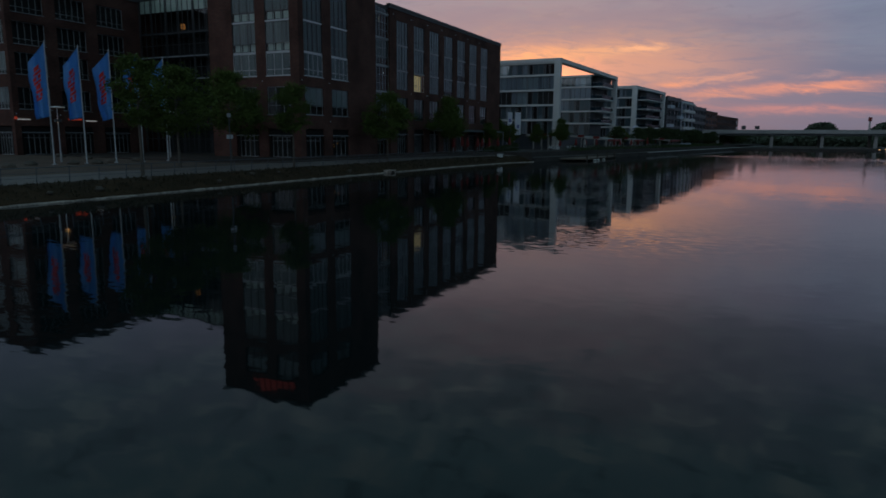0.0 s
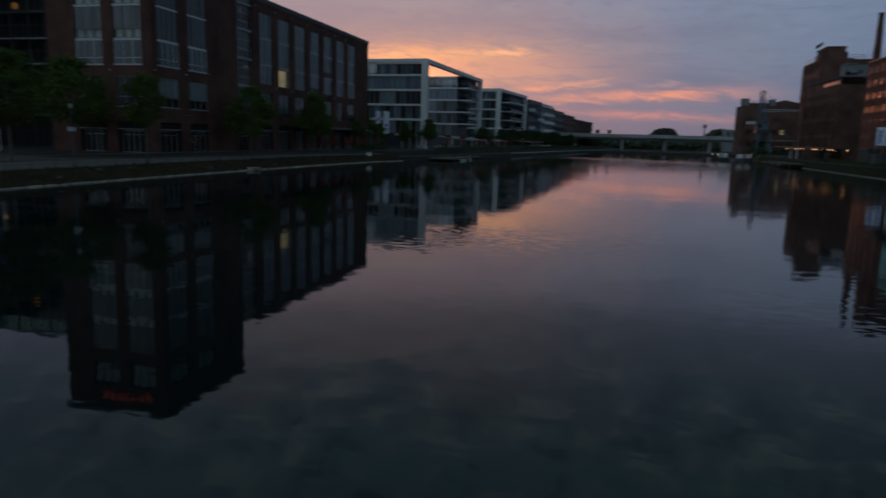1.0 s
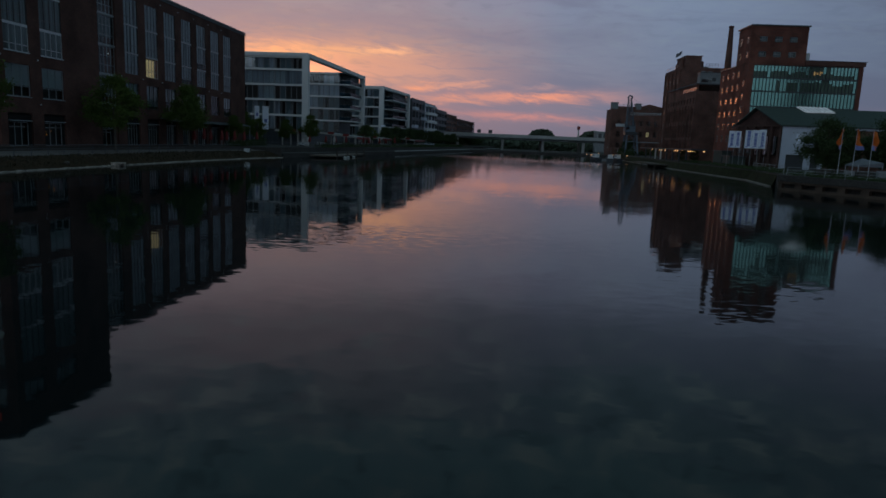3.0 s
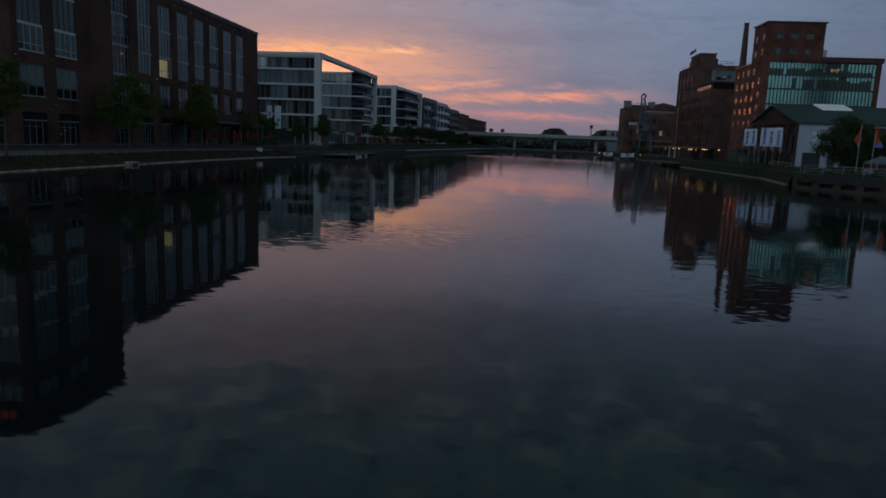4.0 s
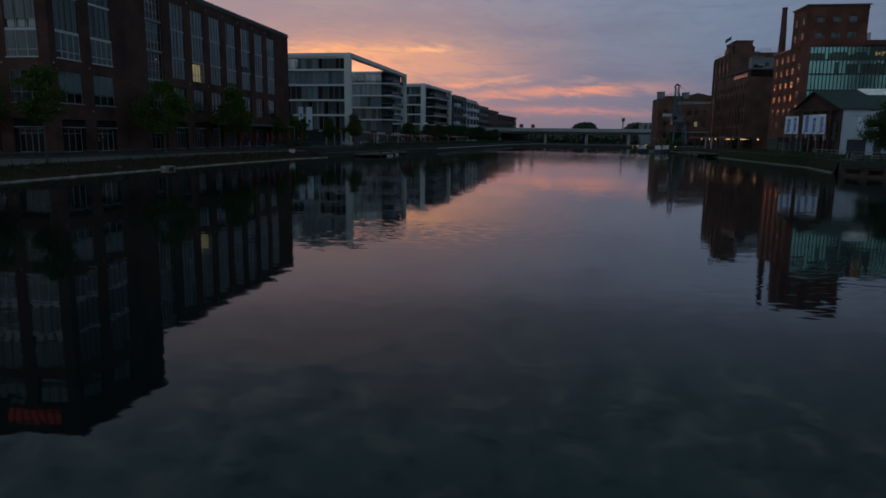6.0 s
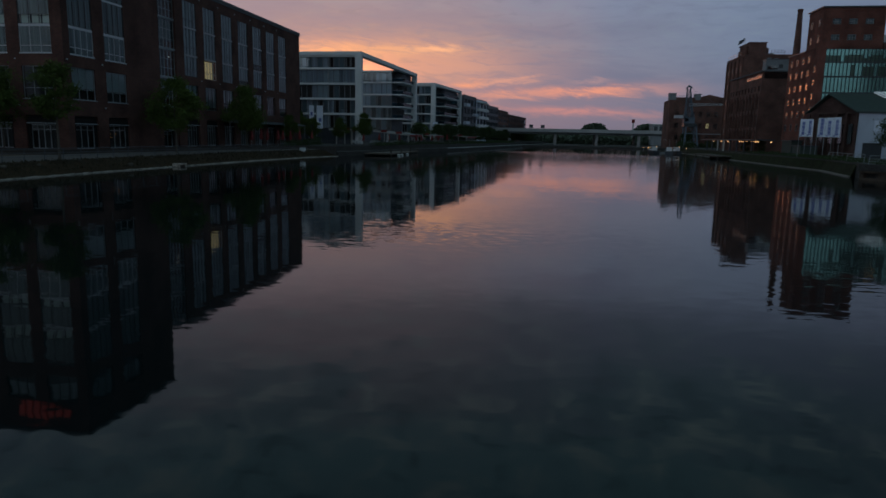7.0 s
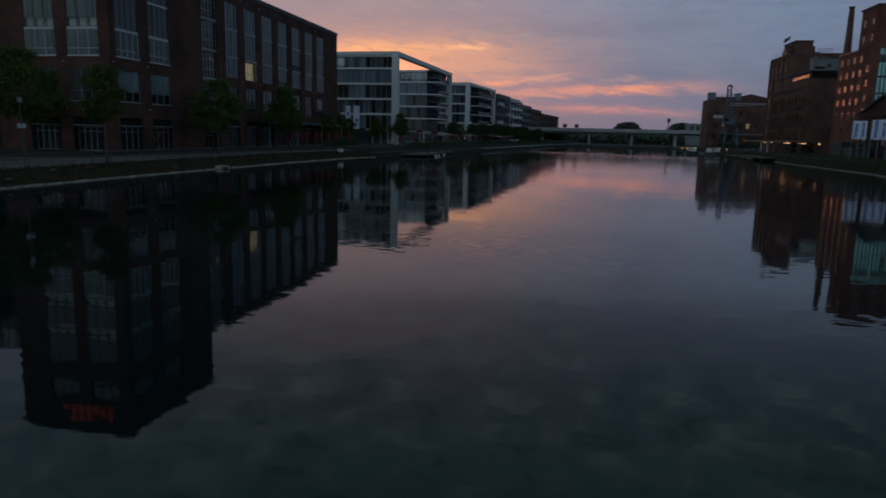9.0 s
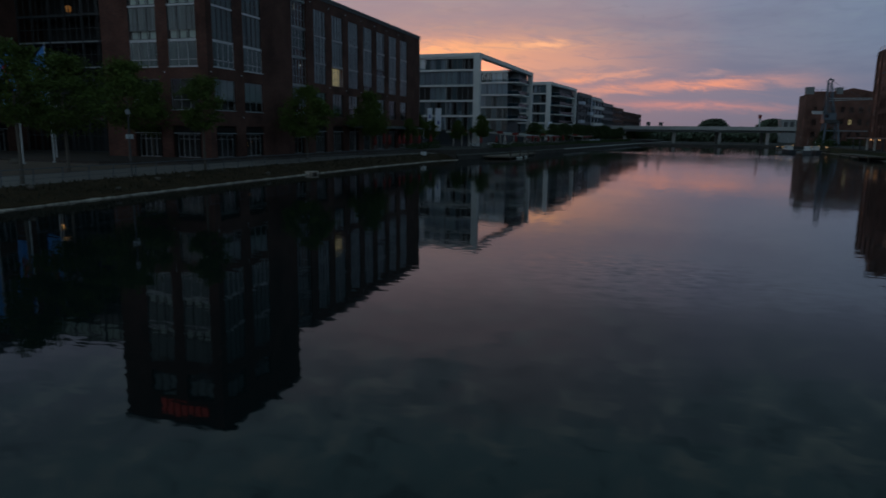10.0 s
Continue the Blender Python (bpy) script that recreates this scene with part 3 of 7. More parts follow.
sheet("terrace_kerb", [(-42.45, 115.6), (-44.25, 106), (-46.45, 95), (-47.55, 84), (-48.35, 70), (-48.6, 59.93), (-54.44, 54.45), (-79, 54.45), (-79, 54.58), (-54.5, 54.58), (-48.73, 60), (-48.48, 70), (-47.68, 84), (-46.58, 95), (-44.38, 106), (-42.58, 115.6)], 1.56, CONCRETE_DARK, "worn step along the terrace edge", "step", 0.5)
strip("quay_wall", [(0.0, -1.0), (0.0, 0.75), (-0.5, 0.78), (-2.6, 0.80), (-2.6, 1.70), (-80.0, 1.72)], QUAY_DARK, "far paved promenade above a low stone quay", "quay", FAR_YS)
strip("quay_coping", [(0.06, 0.66), (0.06, 0.84), (-0.3, 0.84), (-0.3, 0.77)], CONCRETE, "pale coping along the promenade edge", "coping", [y for y in FAR_YS if y > 170])
tagged(part("quay_end", boxes((-46.5, -37.3, 115.7, 116.3, -1.0, 1.70)), QUAY_DARK, None), "dark stone wall ending the bank", "wall", kind="structure")
# land beyond, to the horizon
sheet("ground", [(-2500, -400), (-100, -400), (-100, 116), (-110, 440), (-60, 445), (6, 441), (30, 560), (2500, 600), (2500, 2600), (-2500, 2600)], 1.2, GRASS, "flat dark land behind the harbour", "ground", 3.0)

RIGHT_BANK = [(75, -60), (58, 38), (40.6, 72), (34.6, 84), (36.2, 90), (39.6, 108), (39.3, 120), (39.5, 150), (40.0, 168), (42, 200), (43, 232), (44.5, 262), (60, 330), (90, 440), (90, 600), (2500, 600), (2500, -400), (75, -400)]
sheet("quay_right", RIGHT_BANK, 1.75, QUAY_DARK, "grey paved quayside below the old mill", "quay", 4.0)

# ---- brick office buildings on the left bank ----
FLOOR_Z = 1.74
rng = random.Random(7)


def office(name, at, label):
    return thing(name, at, label, "office building")


def shell(parent, m, length, z0, z1, holes, mat, thick=0.4, name="wall"):
    return part(name, pierced(length, z0, z1, holes, thick, m), mat, parent)


def tall_bay(parent, m, u, w, z0, z1, splits, cols, blinds, lit=None):
    """A window running over several storeys, divided by pale transoms."""
    edges = [z0, *splits, z1]
    for i, (a, b) in enumerate(zip(edges, edges[1:])):
        gap = 0.16 if i < len(edges) - 2 else 0.0
        kind, to = blinds(i)
        win = window(parent, m @ Matrix.Translation((u, 0, a)), w, b - a - gap, cols, (0.28,), FRAME_DARK if lit != i else FRAME_GREY, kind, to, recess=0.05, bar=0.05)
        if lit == i:
            part("lit_room", boxes((0.1, w - 0.1, 0.62, 0.64, 0.1, b - a - 0.3)), ROOM_LIGHT, win, "warm lit room behind the window")
        part("rail", boxes((u + 0.05, u + w - 0.05, -0.03, 0.0, a + 0.92, a + 0.97), m=m), FRAME_DARK, parent, "thin dark balustrade rail")
        if gap:
            part("transom", boxes((u, u + w, -0.02, 0.4, b - gap - 0.03, b + 0.02), m=m), FRAME_GREY, parent, "grey metal transom")


def shopfront(parent, m, u, w, z0, h, cols=4, mat=None):
    """A glazed shop door front set back under a dark fascia with a thin pale canopy edge."""
    mat = mat or FRAME_GREY
    window(parent, m @ Matrix.Translation((u + 0.35, 0, z0)), w - 0.7, h - 0.95, cols, (0.80,), mat, recess=0.34, name="shopfront", bar=0.07)
    part("fascia", boxes((u, u + w, 0.18, 0.42, z0 + h - 0.95, z0 + h - 0.12), m=m), FASCIA, parent, "dark fascia over the shop front")
    part("canopy_edge", boxes((u + 0.1, u + w - 0.1, -0.05, 0.18, z0 + h - 0.86, z0 + h - 0.76), m=m), FRAME_GREY, parent, "thin grey canopy edge")
    part("jamb", boxes((u, u + 0.35, 0.2, 0.42, z0, z0 + h - 0.95), m=m), FASCIA, parent)
    part("jamb", boxes((u + w - 0.35, u + w, 0.2, 0.42, z0, z0 + h - 0.95), m=m), FASCIA, parent)


def some_blind(p=0.85, low=0.0, high=0.35):
    if rng.random() > p:
        return None, 1.0
    return (BLIND if rng.random() < 0.75 else BLIND_PALE), rng.uniform(low, high)


def spot(parent, m, u, z):
    part("wall_lamp", boxes((u - 0.045, u + 0.045, -0.12, 0.0, z - 0.06, z + 0.06), m=m), FRAME_PALE, parent, "small pale wall lamp")


# right wing, seven bays wide
wing = office("brick_office_wing", (-50, 87, FLOOR_Z), "dark brown brick office wing with tall window bays")
fm = facing((-50, 87, 0), (0, 1))
L = 45.3
bays = [2.0 + 5.46 * i for i in range(7)]
holes = [(u, u + 3.45, 11.3, 21.2) for u in bays] + [(u, u + 3.45, 6.85, 10.15) for u in bays] + [(u, u + 3.45, 1.76, 5.5) for u in bays]
shell(wing, fm, L, 1.2, 23.0, holes, BRICK_DARK)
for i, u in enumerate(bays):
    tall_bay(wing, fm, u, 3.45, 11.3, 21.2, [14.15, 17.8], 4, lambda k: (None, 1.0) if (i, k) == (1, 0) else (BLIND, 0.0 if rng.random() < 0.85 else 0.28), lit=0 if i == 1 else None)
    k, t = some_blind(0.4, 0.1, 0.6)
    window(wing, fm @ Matrix.Translation((u, 0, 6.85)), 3.45, 3.3, 3, (0.3,), FRAME_DARK, k, t, recess=0.16, bar=0.08)
    shopfront(wing, fm, u, 3.45, 1.76, 3.74, 4)
    spot(wing, fm, u - 1.0, 10.9)
    spot(wing, fm, u - 1.0, 21.9)
part("sill_band", boxes((0, L, -0.03, 0.0, 10.75, 11.0), m=fm), BRICK_DARK, wing)
part("cornice", boxes((-0.1, L + 0.1, -0.12, 0.5, 23.0, 23.25), m=fm), FRAME_DARK, wing, "thin dark roof edge")
fe = facing((-50.4, 87 + L, 0), (-1, 0))
part("wall", pierced(12.2, 1.2, 23.0, [(1.6 + 5 * i, 4.6 + 5 * i, z, z + 2.4) for i in range(2) for z in (6.9, 11.6, 15.0, 18.5)], 0.4, fe), BRICK_DARK, wing)
# solid block behind the panes, its dark colour in place of room shade
part("interior", boxes((-62.2, -50.9, 87.3, 131.5, 1.3, 22.6)), ROOM_SHADE, wing, "near-black block painted as the shade of the rooms")
part("wall", boxes((-62.6, -50.4, 86.7, 87.0, 1.2, 23.0), (-62.6, -62.2, 87.0, 131.9, 1.2, 23.0)), BRICK_DARK, wing)
part("roof", boxes((-62.6, -49.9, 86.7, 132.5, 22.62, 22.9)), ROOFING, wing)

# glazed stairwell between the wing and the block
stair = office("glazed_stairwell", (-51, 85, FLOOR_Z), "narrow glazed stairwell between two brick fronts")
fs = facing((-50.22, 83.0, 0), (0, 1))
for k, (z, top) in enumerate(((5.2, 6.95), (7.15, 10.6), (10.85, 14.25), (14.5, 18.05), (18.3, 21.45), (21.7, 22.5))):
    window(stair, fs @ Matrix.Translation((0, 0, z)), 4.0, top - z, 5, (0.32, 0.66) if top - z > 2 else (), FRAME_GREY, BLIND_DIM if k % 2 else None, 0.25, recess=0.08, bar=0.05)
    part("transom", boxes((0, 4.0, -0.08, 0.3, z - 0.22, z), m=fs), FRAME_GREY, stair, "grey metal transom")
shopfront(stair, fs, 0.6, 2.8, 1.76, 3.0, 2)
part("wall", boxes((0, 0.6, 0, 0.4, 1.2, 4.95), (3.4, 4.0, 0, 0.4, 1.2, 4.95), (0.6, 3.4, 0, 0.4, 4.76, 4.95), m=fs), BRICK_DARK, stair)
part("interior", boxes((-70, -51.6, 83.1, 86.6, 1.3, 22.2)), ROOM_SHADE, stair)
STAIR_LIGHT = material("pale_stair_lamp", (0.8, 0.8, 0.75), 0.5, emit=(1.0, 0.93, 0.82), power=0.45, bump=0)
for z in (13.35, 17.15):
    part("stair_lamp", tube(bmesh.new(), [(-50.5, 85.98, z), (-50.5, 85.98, z + 0.03), (-50.5, 85.98, z + 0.11), (-50.5, 85.98, z + 0.14)], [0.04, 0.08, 0.08, 0.04], 8), STAIR_LIGHT, stair, "small pale glowing lamp")
STAIR_LAMP = material("dim_stair_lamp", (0.6, 0.5, 0.3), 0.6, emit=(1.0, 0.74, 0.36), power=0.09, bump=0)
for y, z in ((84.1, 17.9), (85.6, 16.9), (84.6, 14.2), (86.0, 20.6)):
    part("stair_lamp", boxes((-51.3, -51.2, y, y + 0.14, z, z + 0.7)), STAIR_LAMP, stair, "tiny warm stair lamp")
part("roof", boxes((-70, -50.15, 83.0, 86.9, 22.52, 22.75)), FRAME_DARK, stair)

# the tall corner block
block = office("brick_office_tower", (-55, 72, FLOOR_Z), "tall dark brick corner block with a red roof sign")
fc = facing((-50, 65.6, 0), (0, 1))
cz = [(1.76, 5.2), (6.9, 10.2)]
cu = [1.0, 6.6]
TOP = 29.5
holes = [(u, u + 3.75, a, b) for u in cu for a, b in cz] + [(u, u + 3.75, 11.5, 21.9) for u in cu] + [(u, u + 3.75, 23.4, 26.2) for u in cu]
shell(block, fc, 17.4, 1.2, TOP, holes, BRICK_DARK)
fn = facing((-63.8, 65.6, 0), (1, 0))
nu = [3.8, 8.9]
holes = [(u, u + 3.6, a, b) for u in nu for a, b in cz] + [(u, u + 3.6, 11.5, 21.9) for u in nu] + [(u, u + 3.6, 23.4, 26.2) for u in nu]
part("wall", pierced(13.4, 1.2, TOP, holes, 0.4, fn), BRICK_DARK, block)
for m, us, w in ((fc, cu, 3.75), (fn, nu, 3.6)):
    for j, u in enumerate(us):
        edges = [11.5, 14.35, 17.95, 21.9]
        for k, (a, b) in enumerate(zip(edges, edges[1:])):
            window(block, m @ Matrix.Translation((u, 0, a)), w, b - a - (0.2 if k < 2 else 0), 4 if m is fc else 3, (0.27,), FRAME_DARK if k else FRAME_PALE, BLIND_DIM, 0.0 if m is fc or k == 0 else 0.27, recess=0.06, bar=0.06)
            if m is fn and k:
                part("parapet_panel", boxes(*[(u + 0.12 + w * q / 3, u + w / 3 * (q + 1) - 0.12, 0.42, 0.45, a + 0.12, a + 0.95) for q in range(3)], m=m), BLIND_GREEN, block, "greenish glass parapet panels")
            if k < 2:
                part("transom", boxes((u, u + w, 0.05, 0.4, b - 0.2, b), m=m), FRAME_PALE, block, "pale metal transom")
        part("sill", boxes((u - 0.06, u + w + 0.06, -0.08, 0.3, 11.40, 11.5), m=m), FRAME_PALE, block)
        closed = m is fc
        window(block, m @ Matrix.Translation((u, 0, 6.9)), w, 3.3, 3, (0.33,), FRAME_GREY, ROLLER if closed else None, 0.36 if closed else 1.0, recess=0.14, bar=0.07, sill=FRAME_GREY)
        window(block, m @ Matrix.Translation((u, 0, 23.4)), w, 2.8, 3, (), FRAME_DARK, BLIND, 0.3, bar=0.08)
        shopfront(block, m, u, w, 1.76, 3.44, 4 if m is fn else 3)
        spot(block, m, u - 0.6, 10.9)
        spot(block, m, u - 0.5, 6.2)
part("interior", boxes((-63.2, -50.95, 66.55, 82.5, 1.3, 29.0)), ROOM_SHADE, block)
part("wall", boxes((-63.8, -63.4, 66.0, 83.0, 1.2, TOP), (-63.4, -50.4, 82.6, 83.0, 1.2, TOP)), BRICK_DARK, block)
for y, z in ((73.4, 3.2), (73.6, 2.9), (74.4, 3.3)):
    part("shop_lamp", boxes((-50.9, -50.8, y, y + 0.10, z, z + 0.12)), LAMP_DIM, block, "small warm lamp inside the shop")
part("roof", boxes((-63.7, -50.1, 65.7, 82.9, TOP - 0.4, TOP - 0.1)), ROOFING, block)
part("cornice", boxes((-64.1, -49.7, 65.3, 83.2, TOP, TOP + 0.3)), FRAME_DARK, block)
sign = boxes(*[(5.3 + 0.95 * i, 5.95 + 0.95 * i, -0.25, -0.05, 26.95 if i not in (1, 2) else 26.95, 28.1 if i not in (1, 2, 3) else 28.6) for i in range(7)], m=fn)
part("sign", sign, material("red_sign_glow", (0.7, 0.06, 0.04), 0.5, emit=(1.0, 0.10, 0.04), power=0.06, bump=0), block, "red illuminated sign shapes near the roof")

# recessed glass hall between the block and the left wing
hall = office("glass_hall", (-75, 74, FLOOR_Z), "recessed glass entrance hall with narrow dark mullions")
fh = facing((-85, 73.6, 0), (1, 0))
for i in range(4):
    for z, h in ((1.76, 4.1), (6.0, 3.2), (9.3, 3.1), (12.5, 3.1), (15.7, 3.2), (19.0, 4.8)):
        window(hall, fh @ Matrix.Translation((5.3 * i, 0, z)), 5.28, h, 5, (0.5,) if z < 18 else (), FRAME_DARK, BLIND_GREEN if z > 18 else None, 0.62, recess=0.1, bar=0.09, glass=GLASS)
for z in (6.0, 9.3, 12.5, 15.7, 19.0):
    part("beam", boxes((0, 21.2, -0.04, 0.2, z - 0.16, z), m=fh), FRAME_GREY if z in (15.7, 12.5) else FRAME_DARK, hall)
for k in range(9):
    part("fin", boxes((2.65 * k - 0.05, 2.65 * k + 0.05, -0.14, -0.04, 1.76, 23.8), m=fh), FRAME_DARK, hall, "slim dark facade fin")
part("interior", boxes((-84.6, -63.9, 77.5, 95, 1.3, 23.6)), ROOM_SHADE, hall)
part("floor", boxes(*[(-84.6, -63.9, 74.6, 77.4, z - 0.16, z) for z in (1.75, 6.0, 9.3, 12.5, 15.7, 19.0)]), ROOM_SHADE, hall, "gallery floors painted near-black as shade")
part("roof", boxes((-85, -63.5, 73.4, 95, 23.85, 24.1)), FRAME_DARK, hall)
part("wall", boxes((-64.4, -63.82, 74.2, 90, 1.2, 23.8)), BRICK_DARK, hall)
part("hanging_lamp", tube(bmesh.new(), [(-78.1, 75.3, 19.6), (-78.1, 75.3, 19.75), (-78.1, 75.3, 20.3), (-78.1, 75.3, 20.45)], [0.15, 0.32, 0.32, 0.15], 10), LAMP_DIM, hall, "dim orange hanging lamp")
part("wall", boxes((-85.4, -85.0, 73.9, 95.0, 1.2, 23.9)), BRICK_DARK, hall)

# left wing
left = office("brick_office_wing", (-88, 62, FLOOR_Z), "dark brick office wing with rows of wide windows")
LX, LY = -85.0, 53.6
fl = facing((LX, LY, 0), (0, 1))
lu = [0.8, 6.7, 12.8]
rows_z = [(7.5, 10.2), (11.8, 14.5), (15.5, 18.25), (19.35, 22.1)]
holes = [(u, u + 4.3, a, z) for u in lu for a, z in rows_z] + [(u, u + 4.3, 1.76, 5.4) for u in lu]
shell(left, fl, 20.4, 1.2, 24.0, holes, BRICK_DARK)
fk = facing((LX - 26, LY, 0), (1, 0))
ku = [1.0, 6.3, 11.6, 16.9, 22.0]
holes = [(u, u + 3.4, a, z) for u in ku for a, z in rows_z] + [(u, u + 3.4, 1.76, 5.4) for u in ku]
part("wall", pierced(25.6, 1.2, 24.0, holes, 0.4, fk), BRICK_DARK, left)
for m, us, w in ((fl, lu, 4.3), (fk, ku, 3.4)):
    for u in us:
        for a, z in rows_z:
            k, s = (None, 1.0) if m is fl else some_blind(0.8, 0.0, 0.4)
            window(left, m @ Matrix.Translation((u, 0, a)), w, z - a, 5, (0.24,), FRAME_GREY, k, s, recess=0.2, bar=0.06, sill=FRAME_GREY)
        shopfront(left, m, u, w, 1.76, 3.64, 5, FRAME_GREY)
        spot(left, m, u - 0.5, 6.9)
part("interior", boxes((LX - 25.5, LX - 0.9, LY + 0.9, 73.4, 1.3, 23.5)), ROOM_SHADE, left)
part("roof", boxes((LX - 26, LX + 0.2, LY - 0.2, 73.9, 23.6, 23.9)), ROOFING, left)
part("cornice", boxes((LX - 26.2, LX + 0.25, LY - 0.25, 73.9, 24.0, 24.2)), FRAME_DARK, left)
SIGN_RED = material("red_sign_light", (0.7, 0.06, 0.04), 0.5, emit=(1.0, 0.12, 0.05), power=0.12, bump=0)
SIGN_WHITE = material("white_sign_light", (0.7, 0.7, 0.7), 0.5, emit=(1.0, 0.9, 0.85), power=0.12, bump=0)
for y0 in (60.9, 51.4):
    m = facing((LX, y0, 0), (0, 1))
    part("sign", boxes(*[(0.42 * q, 0.42 * q + 0.3, -0.12, 0.0, 6.25, 6.5 + 0.08 * (q % 2)) for q in range(5)], m=m) if y0 > 55 else boxes((2.2, 2.55, -0.12, 0.0, 6.2, 6.55), m=m), SIGN_RED, left, "small red lit sign over the shop")
    part("sign", boxes((2.6, 4.2, -0.1, 0.0, 6.12, 6.3), m=m), SIGN_WHITE, left, "thin white lit sign over the shop")


# ---- white framed buildings and the row behind them ----
SHEER = curtain("white_sheer_curtain", (0.52, 0.58, 0.65), 0.22)
CURTAIN = material("pale_curtain", (0.33, 0.345, 0.36), 0.9, vary=0.25, scale=2.0, fine=8, bump=0.0)
# brown and blue-green sheets: colour stands in for sky reflected in the glass
DUSKY = material("brown_painted_reflection", (0.095, 0.09, 0.088), 0.85, vary=0.3, scale=0.6, bump=0.0)
TEAL_REFLECTION = material("blue_green_painted_reflection", (0.20, 0.27, 0.30), 0.85, vary=0.25, scale=0.5, bump=0.0)
KINDS = {"s": (SHEER, 0.0), "h": (SHEER, 0.45), "p": (BLIND_PALE, 0.0), "g": (TEAL_REFLECTION, 0.0), "b": (DUSKY, 0.0), "d": (None, 1.0), "c": (None, 1.0), "r": (DUSKY, 0.35)}
cr_rng = random.Random(41)


def storeys(parent, m, length, z0, tops, rows, slab=PANEL_WHITE, glass=GLASS_FAR, slab_h=0.42, proud=0.5, cols=1):
    """Bands of glass between pale floor slabs. rows: for each storey a word, one letter a bay: s sheer curtain, h
    half-drawn, p pale blind, g blue-green and b brown sheet painted as reflection in the glass, r half brown, c bunched
    curtains, d dark.
    """
    low = z0
    for word, t in zip(rows, tops):
        part("floor_slab", boxes((0, length, -proud, 0.6, t - slab_h, t - 0.05), (0, length, -proud + 0.06, 0.6, t - 0.05, t), m=m), slab, parent, "pale floor edge")
        w = length / len(word)
        h = t - slab_h - low
        for b, letter in enumerate(word):
            kind, to = KINDS[letter]
            win = window(parent, m @ Matrix.Translation((w * b, 0, low)), w - 0.04, h, cols, (), FRAME_GREY, kind, to, recess=0.1, glass=glass, bar=0.045)
            if letter == "c":
                u = 0.12
                while u < w - 0.5:
                    cw = cr_rng.uniform(0.10, 0.34)
                    part("curtain", boxes((u, u + cw, 0.34, 0.40, 0.08, h - 0.08)), CURTAIN, win)
                    u += cw + cr_rng.uniform(0.4, 1.5)
        low = t


def framed(name, corner, far, H, tops, depth, label, near_rows, court_rows, pent_row, court):
    """Two wings round a court, tied together towards the water by a big pale portal frame."""
    c, f = Vector((*corner, 0)), Vector((*far, 0))
    u = (f - c).normalized()
    n = Vector((u.y, -u.x, 0))
    length = (f - c).length
    ob = thing(name, (*corner, FLOOR_Z), label, "office building")
    ms = facing(c, u)
    mn = facing(c - n * depth, n)
    col = 1.2
    frame_bm = boxes((0, col, 0, 1.4, FLOOR_Z - 0.5, H), (length - 1.3, length, 0, 1.4, FLOOR_Z - 0.5, H), (col, length - 1.3, 0, 1.4, H - 0.9, H), m=ms)
    part("frame", frame_bm, PANEL_WHITE, ob, "pale portal frame")
    for z in tops[:-1]:
        part("panel_joint", boxes((-0.004, col + 0.004, -0.006, 0.0, z - 0.03, z), m=ms), FRAME_GREY, ob)
    # near end, glass between slabs
    inner = Matrix.Translation(u * 0.6) @ mn
    storeys(ob, inner, depth - 1.5, tops[0], tops[1:], near_rows, proud=0.35, glass=GLASS_FAR)
    part("roof_edge", boxes((-0.2, depth - 1.42, -0.6, 1.0, H - 0.75, H), m=inner), PANEL_WHITE, ob, "pale roof edge")
    half = (depth - 1.5) * 0.688
    part("pier", boxes((half - 0.12, half + 0.12, -0.2, 0.3, tops[0], tops[-1] - 0.4), m=inner), FRAME_GREY, ob, "slim grey pier between the bays")
    # a courtyard behind the frame: the far wing faces it with glass bands, and has balconies towards the water
    inset = 3.9
    fw_m = Matrix.Translation(u * court) @ mn
    reach = depth - inset
    storeys(ob, fw_m, reach, tops[0], tops[1:-1], court_rows, proud=0.3, glass=GLASS_FAR, slab_h=0.4)
    storeys(ob, fw_m, reach, tops[-2], [H - 0.4], pent_row, proud=0.6, glass=GLASS_FAR, slab_h=0.55)
    part("interior", boxes((0.2, reach - 0.2, 1.2, length - court - 1.5, FLOOR_Z, H - 1.0), m=fw_m), ROOM_SHADE, ob)
    part("roof", boxes((0.0, reach, 0.2, length - court, H - 0.42, H - 0.38), m=fw_m), ROOFING, ob)
    part("east_wall", boxes((reach - 0.2, reach, 0.7, length - court - 1.5, FLOOR_Z, H - 1.0), m=fw_m), DARK_CLAD, ob, "dark wall behind the balconies")
    for z in tops[1:-1]:
        part("balcony_slab", boxes((reach, depth - 0.6, 0.3, length - court - 1.4, z - 0.32, z), m=fw_m), PANEL_WHITE, ob, "pale balcony slab")
        part("balcony_rail", boxes((reach + 0.1, depth - 0.7, 0.36, 0.40, z, z + 0.95), (depth - 0.74, depth - 0.7, 0.4, length - court - 1.5, z, z + 0.95), m=fw_m), GLASS_DULL, ob, "glass balcony front")
        part("handrail", boxes((reach + 0.1, depth - 0.66, 0.34, 0.42, z + 0.95, z + 1.0), m=fw_m), STEEL, ob)
        part("balcony_door", boxes((reach + 0.1, depth - 1.6, 5.2, 5.3, z + 0.1, z + 2.5), m=fw_m), FRAME_DARK, ob)
    part("dark_volume", boxes((reach, depth - 1.5, 3.0, length - court - 1.5, tops[-2], H - 0.6), m=fw_m), DARK_CLAD, ob, "dark clad upper volume under the frame")
    part("soffit", boxes((reach - 1.0, depth - 1.42, 0.6, length - court - 1.32, H - 0.6, H - 0.25), m=fw_m), DARK_CLAD, ob, "dark roof slab behind the frame")
